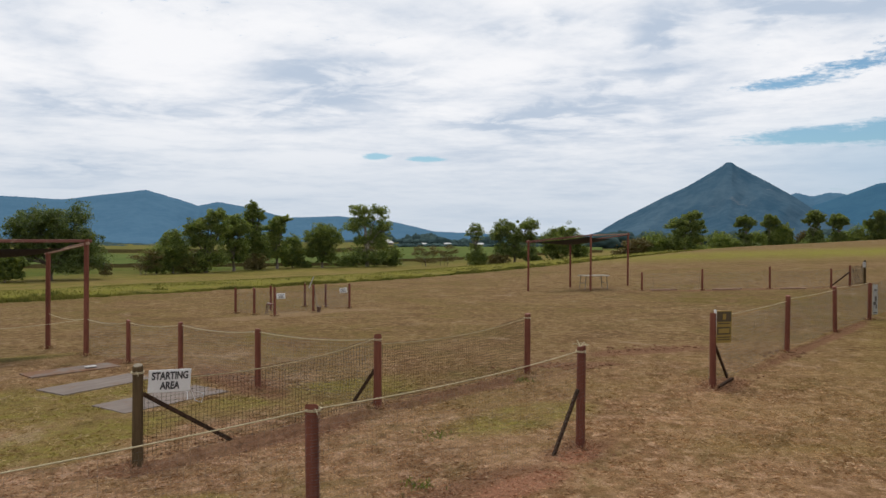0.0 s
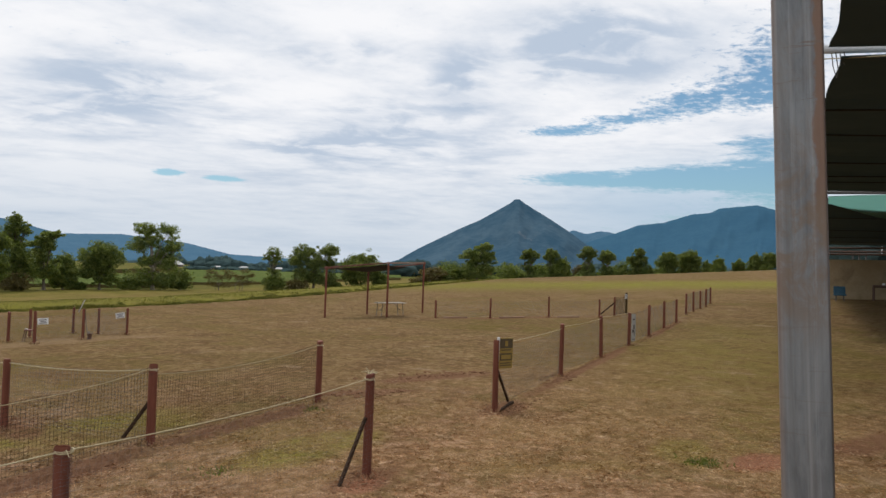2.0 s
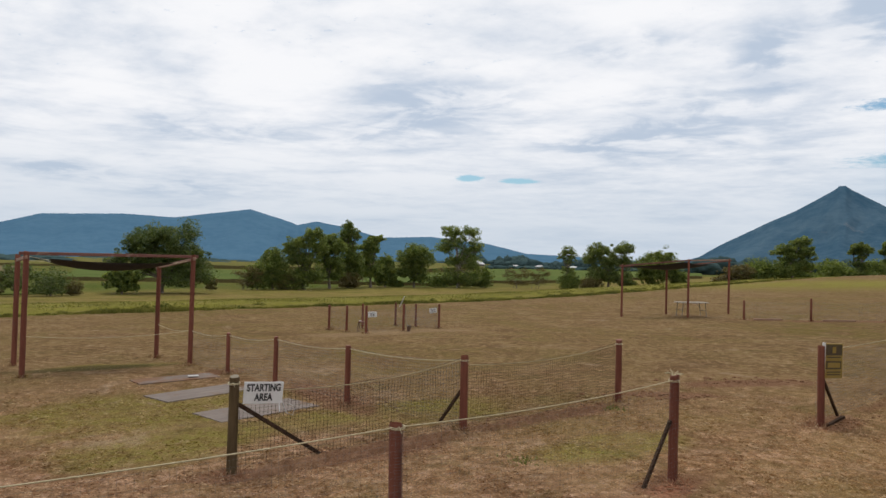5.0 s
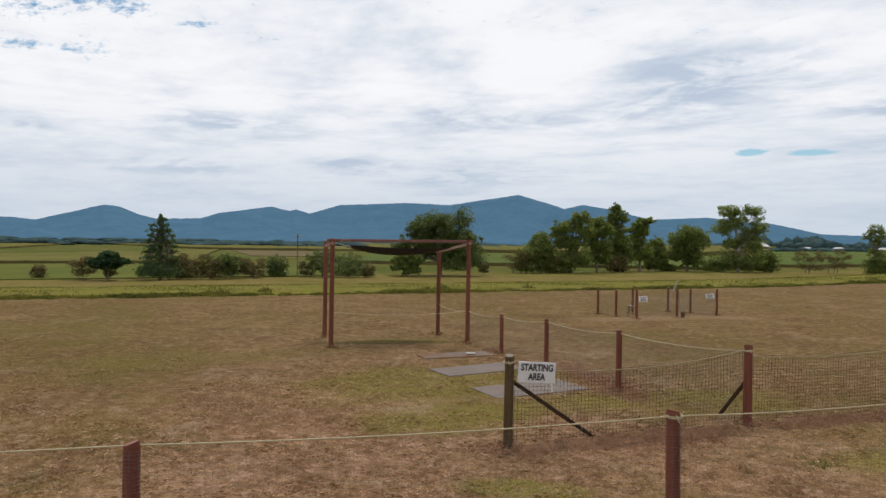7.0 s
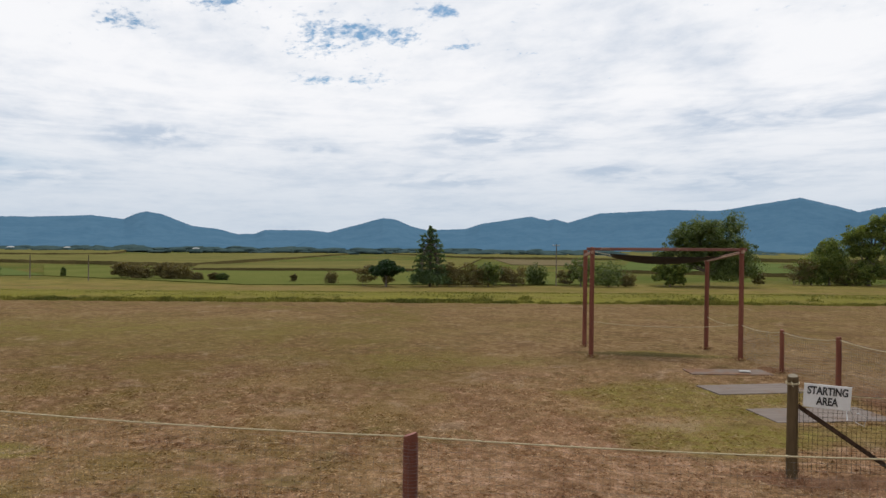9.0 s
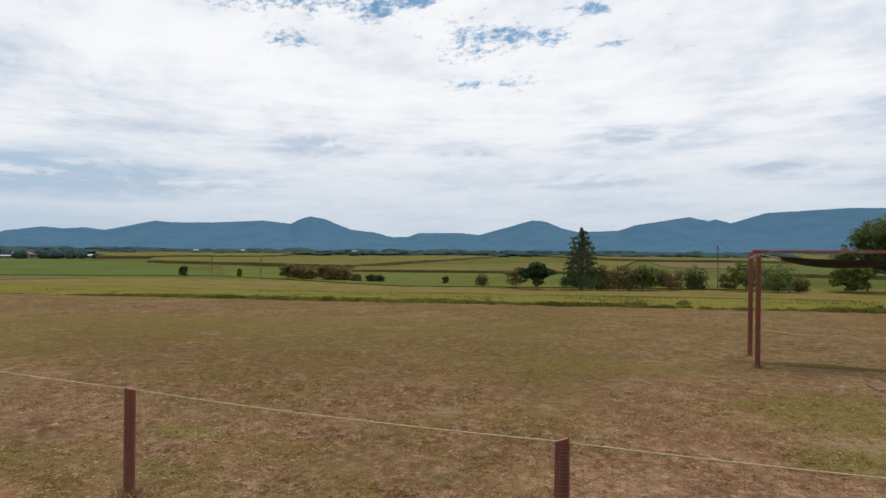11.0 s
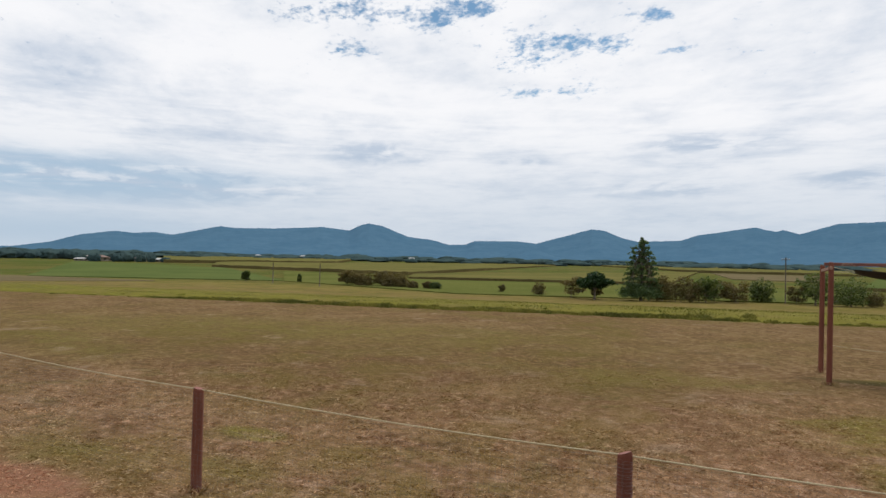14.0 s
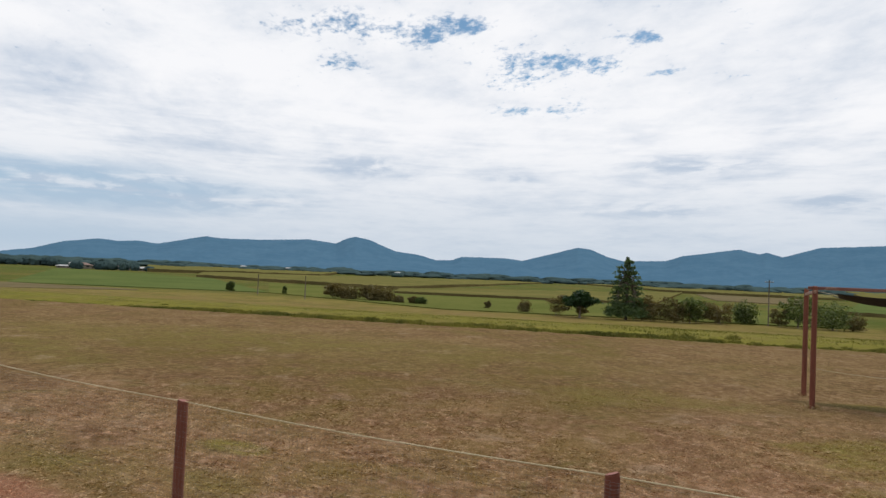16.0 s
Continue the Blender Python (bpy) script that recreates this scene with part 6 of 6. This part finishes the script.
def hung_cloth(name, corners, sag, mat, parent, n=16, edge=0.06, thick=0.006, label=""):
    """A cloth hung by its four corners: it sags in the middle and its edges curve inwards."""
    c = [Vector(p) for p in corners]
    mid = sum(c, Vector()) / 4
    verts, faces = [], []
    for s in (0, -thick):
        for j in range(n + 1):
            for i in range(n + 1):
                u, v = i / n, j / n
                p = c[0].lerp(c[1], u).lerp(c[3].lerp(c[2], u), v)
                eu, ev = 4 * u * (1 - u), 4 * v * (1 - v)
                p = p.lerp(mid, edge * (eu * (1 - ev) + ev * (1 - eu)))
                p.z -= sag * (0.35 * (eu + ev) + 0.65 * eu * ev) - s
                p.z += 0.012 * math.sin(11 * u + 3 * v) * ev
                verts.append(tuple(p))
    m = (n + 1) ** 2
    w = n + 1
    for o in (0, m):
        for j in range(n):
            for i in range(n):
                k = o + j * w + i
                faces.append((k, k + 1, k + w + 1, k + w))
    rim = [i for i in range(w)] + [j * w + n for j in range(1, w)] + [n * w + i for i in range(n - 1, -1, -1)] + [j * w for j in range(n - 1, 0, -1)]
    for a, b in zip(rim, rim[1:] + rim[:1]):
        faces.append((a, b, b + m, a + m))
    return part(name, smooth(raw(name, verts, faces, mat)), None, parent, label)


left_cloth = hung_cloth("shade_cloth", ((-10.15, 13.55, 2.33), (-10.75, 14.2, 2.28), (-9.1, 15.7, 2.22), (-8.2, 15.1, 2.29)), 0.15, M_SHADE, left_shade, label="dark sagging shade cloth")
for a, b in (((-10.15, 13.55, 2.3), (-9.95, 12.65, 2.38)), ((-10.75, 14.2, 2.26), (-11.05, 13.85, 2.3)), ((-9.1, 15.7, 2.2), (-9.0, 15.85, 2.2)), ((-8.2, 15.1, 2.27), (-7.6, 14.9, 2.38))):
    cord(left_cloth, a, b, 0.01, 0.006, "tie_rope", None, False)
cord(left_shade, (*PA, 0.8), (*PD, 0.78), 0.09, 0.005, knots=False)
cord(left_shade, (*PD, 0.78), (*PC, 0.8), 0.07, 0.005, knots=False)

right_shade, RP = shade_frame(((4.28, 34.64), (6.79, 36.93), (7.39, 34.67), (9.92, 37.2)), (2.5, 2.47, 2.78, 2.8), "tall dark red log frame with flat dark shade cloth", ((0, 2, M_BEAM, 0.05), (0, 1, M_BEAM, 0.08), (2, 3, M_PALEBEAM, 0.06), (1, 3, M_BEAM, 0.1)), None)
hung_cloth("shade_cloth", ((4.35, 34.75, 2.5), (7.3, 34.8, 2.78), (9.0, 36.4, 2.7), (6.8, 36.8, 2.5)), 0.16, M_SHADE, right_shade, label="dark sagging shade cloth")


# ---------------------------------------------------------------- small things on the field
def folding_table(x, y, turn, w, d, h, label):
    z = gz(x, y)
    t = thing("folding_table", label, "table", (x, y, z))
    t.rotation_euler = (0, 0, radians(turn))
    bm = bmesh.new()
    add_box(bm, pose(0, 0, h - 0.02), w, d, 0.04, 0.008)
    part("tabletop", bm, M_TABLETOP, t)
    for sx in (-1, 1):
        for sy in (-1, 1):
            bm = bmesh.new()
            add_tube(bm, [(sx * (w / 2 - 0.16), sy * (d / 2 - 0.08), h - 0.04), (sx * (w / 2 - 0.1), sy * (d / 2 - 0.08), -0.01)], 0.016, 8)
            part("leg", bm, M_LEG, t)
        bm = bmesh.new()
        add_tube(bm, [(sx * (w / 2 - 0.13), -(d / 2 - 0.08), 0.28), (sx * (w / 2 - 0.13), d / 2 - 0.08, 0.28)], 0.011, 6)
        part("crossbar", bm, M_LEG, t)
        bm = bmesh.new()
        add_tube(bm, [(sx * (w / 2 - 0.14), 0, 0.28), (sx * w * 0.15, 0, h - 0.05)], 0.01, 6)
        part("stay", bm, M_LEG, t)


folding_table(7.75, 35.6, 18, 1.5, 0.7, 0.68, "pale folding table with dark metal legs under the shade frame")


def paving_slab(x, y, turn, w, d, label, mat):
    t = thing("paving_slab", label, "slab", (x, y, gz(x, y)), group="concrete slabs")
    t.rotation_euler = (0, 0, radians(turn))
    rng = random.Random(int(x * 100))
    bm = bmesh.new()
    n = 40
    top, low = [], []
    for i in range(n):
        a = 2 * math.pi * (i + 0.5 * 0) / n + math.pi / 4
        c, s = math.cos(a), math.sin(a)
        k = 1 / max(abs(c), abs(s)) * rng.uniform(0.985, 1.0)
        top.append(bm.verts.new((c * k * w / 2, s * k * d / 2, 0.006)))
        low.append(bm.verts.new((c * k * (w / 2 + 0.005), s * k * (d / 2 + 0.005), -0.06)))
    bm.faces.new(top)
    for i in range(n):
        bm.faces.new((low[i], low[(i + 1) % n], top[(i + 1) % n], top[i]))
    part("slab", bm, mat, t)


paving_slab(-4.33, 10.78, 56, 1.81, 0.85, "worn grey concrete slab set in the grass by the fence", M_CONC)
paving_slab(-5.87, 11.9, 59, 1.72, 0.78, "worn grey concrete slab set in the grass", M_CONC)
paving_slab(-7.02, 13.17, 49, 1.6, 0.6, "soil-covered concrete slab near the shade frame", M_CONC_DUSTY)
plate = thing("white_plate", "small white plate lying on a concrete slab", "plate", (-6.75, 13.35, 0.036))
bm = bmesh.new()
add_box(bm, pose(0, 0, 0, 0, 0, 40), 0.2, 0.12, 0.012, 0.003)
part("sheet", bm, M_FADED, plate)


def stool(x, y):
    t = thing("stool", "low reddish stool with a pale cushion in the pen", "stool", (x, y, gz(x, y)))
    t.scale = (0.8, 0.8, 0.78)
    bm = bmesh.new()
    add_box(bm, pose(0, 0, 0.42), 0.34, 0.3, 0.05, 0.01)
    part("seat", bm, M_BEAM, t)
    bm = bmesh.new()
    add_box(bm, pose(-0.12, 0, 0.46), 0.1, 0.16, 0.04, 0.015)
    part("cushion", bm, M_FADED, t)
    for sx in (-1, 1):
        for sy in (-1, 1):
            bm = bmesh.new()
            add_tube(bm, [(sx * 0.14, sy * 0.12, 0.4), (sx * 0.2, sy * 0.15, -0.01)], 0.018, 6)
            part("leg", bm, M_WOOD, t)


stool(-5.85, 23.75)
bucket = thing("bucket", "small dark bucket beside a pen post", "bucket", (-4.32, 24.35, 0))
bm = bmesh.new()
add_tube(bm, [(0, 0, 0), (0, 0, 0.04), (0, 0, 0.17), (0, 0, 0.185)], [0.05, 0.055, 0.075, 0.08], 14)
pail = part("pail", bm, M_WOOD, bucket)
bm = bmesh.new()
add_tube(bm, [(0.08 * math.cos(a), 0, 0.178 + 0.08 * math.sin(a)) for a in (math.pi * i / 8 for i in range(9))], 0.006, 6)
part("bail", bm, M_WIRE, pail)
spade = thing("spade", "pale-handled spade leaning on a pen post", "tool", (-4.5, 24.5, 0))
bm = bmesh.new()
add_tube(bm, [(0.12, -0.06, 0.02), (0.03, -0.03, 0.6), (-0.02, 0, 0.95)], 0.016, 8)
part("handle", bm, M_GREYTOP, spade)
bm = bmesh.new()
add_box(bm, pose(0.13, -0.065, 0.1, 0, 9, 20), 0.02, 0.17, 0.24, 0.006)
part("blade", bm, M_LEG, spade)
plank = thing("plank", "pale plank leaning on top of a pen post", "plank", (-4.53, 24.47, 0.0))
bm = bmesh.new()
beam_between(bm, (-0.17, 0.06, 0.84), (-0.01, 0.05, 1.22), 0.1, 0.02, 0.004)
part("board", bm, M_FADED, plank)


# ---------------------------------------------------------------- shade shelter beside the camera
FWD, RGT = Vector((0.7071, 0.7071, 0)), Vector((0.7071, -0.7071, 0))


def spot(f, r, z):
    p = FWD * f + RGT * r
    return Vector((p.x, p.y, z))


def channel_post(x, y, h, w, turn, lean, label):
    """A steel post of folded section, with two ribs down its face."""
    t = thing("steel_post", label, "post", (x, y, gz(x, y)))
    t.rotation_euler = (lean[0], lean[1], radians(turn))
    hw, d = w / 2, w / 2
    q = w * 0.05
    outline = [(-hw + q * 0.4, -d), (-hw * 0.42, -d), (-hw * 0.33, -d - q * 0.5), (-hw * 0.2, -d - q * 0.5), (-hw * 0.1, -d), (hw * 0.16, -d), (hw * 0.24, -d - q * 0.45), (hw * 0.33, -d - q * 0.45), (hw * 0.42, -d), (hw * 0.78, -d), (hw * 0.95, -d + q * 0.8),
               (hw, -d + q * 2), (hw, d - q), (hw - q, d), (-hw + q, d), (-hw, d - q), (-hw, -d + q)]
    bm = bmesh.new()
    rings = []
    for i in range(13):
        z = -0.2 + (h + 0.2) * i / 12
        rings.append([bm.verts.new((a, b + 0.0008 * math.sin(i * 1.7), z)) for a, b in outline])
    n = len(outline)
    for a, b in zip(rings, rings[1:]):
        for j in range(n):
            bm.faces.new((a[j], a[(j + 1) % n], b[(j + 1) % n], b[j]))
    bm.faces.new(rings[0][::-1])
    bm.faces.new(rings[-1])
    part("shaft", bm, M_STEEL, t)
    return t


channel_post(1.595, 1.547, 5.6, 0.1245, -43, (0.0, -0.031), "galvanised steel shelter post with rust stains")
for f, r, h in ((10.83, -0.34, 5.6), (19.5, -0.78, 5.6), (27.9, -1.19, 5.5), (38.6, -1.78, 5.4), (56.7, -2.79, 4.0)):
    p = spot(f, r, 0)
    channel_post(p.x, p.y, h, 0.12, -42.5, (0.0, 0.0), "galvanised steel post in the shelter's far row")


def sail(name, f0, f1, r0, r1, z0, z1, pleats, mat, label, dip=0.12, near=0.0, far=0.0, skew=0.0, drift=0.0, tilt=0.3):
    """A length of shade cloth slung between pipes, gathered in pleats across."""
    t = thing(name, label, "shade sail")
    nu, nv = 40, 24
    verts, faces = [], []
    for s in (0, 1):
        for j in range(nv + 1):
            for i in range(nu + 1):
                v, u = j / nv, i / nu
                run = f1 - f0
                side = r0 + drift * u + near * math.exp(-(u * run / 1.3) ** 2) + far * math.exp(-((1 - u) * run / 0.5) ** 2)
                across = side + (r1 - side) * v
                p = spot(f0 + (run + skew * v) * u + tilt * (across - 0.22), across, z0 + (z1 - z0) * u)
                p.z -= dip * 4 * u * (1 - u) * (0.4 + 0.6 * math.sin(math.pi * min(1, v + 0.1)))
                saw = (u * pleats) % 1.0
                p.z -= 0.09 * (1 - saw) ** 3 * min(1, 6 * u, 6 * (1 - u)) + s * 0.008
                p.z += 0.03 * math.sin(7 * v + 9 * u)
                verts.append(tuple(p))
    m, w = (nu + 1) * (nv + 1), nu + 1
    for o in (0, m):
        faces += [(o + j * w + i, o + j * w + i + 1, o + (j + 1) * w + i + 1, o + (j + 1) * w + i) for j in range(nv) for i in range(nu)]
    rim = [i for i in range(w)] + [j * w + nu for j in range(1, nv + 1)] + [nv * w + i for i in range(nu - 1, -1, -1)] + [j * w for j in range(nv - 1, 0, -1)]
    faces += [(a, b, b + m, a + m) for a, b in zip(rim, rim[1:] + rim[:1])]
    cloth = part("cloth", raw(name, verts, faces, mat), None, t)
    for k in range(1, pleats):        # sewn seam along each pleat
        i = round(nu * k / pleats)
        bm = bmesh.new()
        add_tube(bm, [Vector(verts[m + j * w + i]) - Vector((0, 0, 0.01)) for j in range(nv + 1)], 0.018, 5)
        part("seam", bm, M_SHADE, cloth)
    for i, side in ((0, "hem"), (nu, "hem")):
        bm = bmesh.new()
        add_tube(bm, [Vector(verts[m + j * w + i]) for j in range(nv + 1)], 0.012, 5)
        part(side, bm, mat, cloth)
    return t


sail("shade_sail", 1.4, 10.05, 0.15, 14.8, 5.24, 5.4, 3, M_SAIL, "dark green pleated shade cloth slung from a white pipe", 0.05, 0.0, -0.095)
sail("shade_sail", 10.48, 25.4, 0.0, 17.5, 5.4, 5.4, 6, M_SAIL, "dark green pleated shade cloth between two pipes", 0.2, 0.2, drift=0.1)
sail("shade_sail", 27.0, 28.7, 0.17, 8.0, 5.4, 5.34, 1, M_TEAL, "teal shade cloth sagging beyond the dark one", 0.14, skew=23.2, tilt=0.1)
sail("shade_sail", 30.6, 65.6, -0.85, 21.5, 5.72, 5.72, 5, M_SAIL, "far dark shade cloth hung with ropes", 0.2, tilt=0.2)


def rail(a, b, r, label, mat=None, name="pipe_rail"):
    t = thing(name, label, "pipe", a)
    bm = bmesh.new()
    add_tube(bm, [Vector((0, 0, 0)), (Vector(b) - Vector(a)) * 0.5, Vector(b) - Vector(a)], r, 12)
    part("pipe", bm, mat or M_PIPE, t)
    return t


p = rail(spot(10.56, -0.25, 5.567), spot(15.99, 16.1, 5.567), 0.062, "white painted pipe carrying the shade cloth")
for k, drop in ((0.33, 0.4), (0.42, 0.22)):
    bm = bmesh.new()
    o = RGT * k + FWD * k * 0.33
    add_tube(bm, [o + Vector((0, 0, 0.07)), o + RGT * 0.03 - Vector((0, 0, drop * 0.6)), o + RGT * 0.07 - Vector((0, 0, drop)), o + RGT * 0.09 - Vector((0, 0, drop * 0.7)), o + RGT * 0.05], 0.007, 5)
    part("tie_rope", bm, M_LEG, p.children[0])
bm = bmesh.new()
add_tube(bm, [Vector((0, 0, -0.14)), RGT * 1.6 + Vector((0, 0, -0.24)), RGT * 6.7 + Vector((0, 0, -0.5))], 0.008, 5)
part("guy_rope", bm, M_ROPE, p.children[0])
rail(spot(25.7, -0.58, 5.4), spot(30.8, 17.5, 5.4), 0.05, "thin dark pipe at the end of a shade cloth", M_LEG)
for k, z in ((66.2, 5.45), (67.0, 5.18), (67.3, 4.97)):
    rail(spot(k, -1.4, z), spot(k, 21.6, z + 0.08), 0.08, "rusty thin pipe at the end of a shade cloth", M_WOOD)
for r, z in ((2.7, 5.13), (3.2, 5.13), (2.25, 5.13), (4.3, 5.67)):
    rail(spot(67.4, r, z), spot(67.4, r, z - 0.6), 0.055, "short hanging pipe hook", M_LEG if r < 4 else M_PIPE, "pipe_hook")


# ---------------------------------------------------------------- far shed
def wall_block(name, a, b, z0, h, thick, mat, label):
    t = thing(name, label, "wall", kind="structure")
    a, b = Vector(a), Vector(b)
    n = max(1, int((b - a).length / 2.4))
    for i in range(n):
        p, q = a.lerp(b, i / n), a.lerp(b, (i + 1) / n)
        bm = bmesh.new()
        beam_between(bm, Vector((p.x, p.y, z0 + h / 2)), Vector((q.x, q.y, z0 + h / 2)), thick, h, 0.012)
        part("panel", bm, mat, t)
    return t


SH0, SH1 = spot(60.2, -0.5, 0).xy, spot(61.8, 12.0, 0).xy
wall_block("shed_wall", (*SH0, 0.0), (*SH1, 0.0), 0.95, 3.36, 0.2, M_TAN, "tan rendered shed wall with brown stains")

def plain_table(x, y, turn, w, d, h):
    z = gz(x, y)
    t = thing("table", "dark wooden table against the shed wall", "table", (x, y, z))
    t.rotation_euler = (0, 0, radians(turn))
    bm = bmesh.new()
    add_box(bm, pose(0, 0, h - 0.02), w, d, 0.05, 0.008)
    part("tabletop", bm, M_WOOD, t)
    for sx in (-1, 1):
        for sy in (-1, 1):
            bm = bmesh.new()
            add_box(bm, pose(sx * (w / 2 - 0.06), sy * (d / 2 - 0.06), h / 2 - 0.03), 0.09, 0.09, h - 0.03, 0.008)
            part("leg", bm, M_WOOD, t)
    bm = bmesh.new()
    add_box(bm, pose(0, 0, h - 0.12), w - 0.15, d - 0.15, 0.12, 0.005)
    part("apron", bm, M_WOOD, t)
    c = thing("cup", "small white cup on the dark table", "cup", (x, y, z + h + 0.005))
    bm = bmesh.new()
    add_tube(bm, [(0, 0, 0), (0, 0, 0.14), (0, 0, 0.16)], [0.07, 0.09, 0.09], 12)
    part("bowl", bm, M_WHITE, c)


plain_table(44.4, 38.9, -42, 1.35, 0.75, 1.1)


def covered_chair(x, y, turn):
    z = gz(x, y)
    t = thing("chair", "folding chair draped with a blue cloth", "chair", (x, y, z))
    t.rotation_euler = (0, 0, radians(turn))
    bm = bmesh.new()
    add_box(bm, pose(0, 0, 0.45), 0.8, 0.55, 0.12, 0.04)
    part("seat", bm, M_BLUE, t)
    bm = bmesh.new()
    add_box(bm, pose(0, 0.26, 0.75, -14), 0.75, 0.1, 0.62, 0.04)
    part("backrest", bm, M_BLUE, t)
    for sx in (-1, 1):
        for sy in (-1, 1):
            bm = bmesh.new()
            add_tube(bm, [(sx * 0.22, sy * 0.18, 0.43), (sx * 0.26, sy * 0.24, -0.01)], 0.022, 6)
            part("leg", bm, M_LEG, t)


covered_chair(41.1, 39.5, -40)
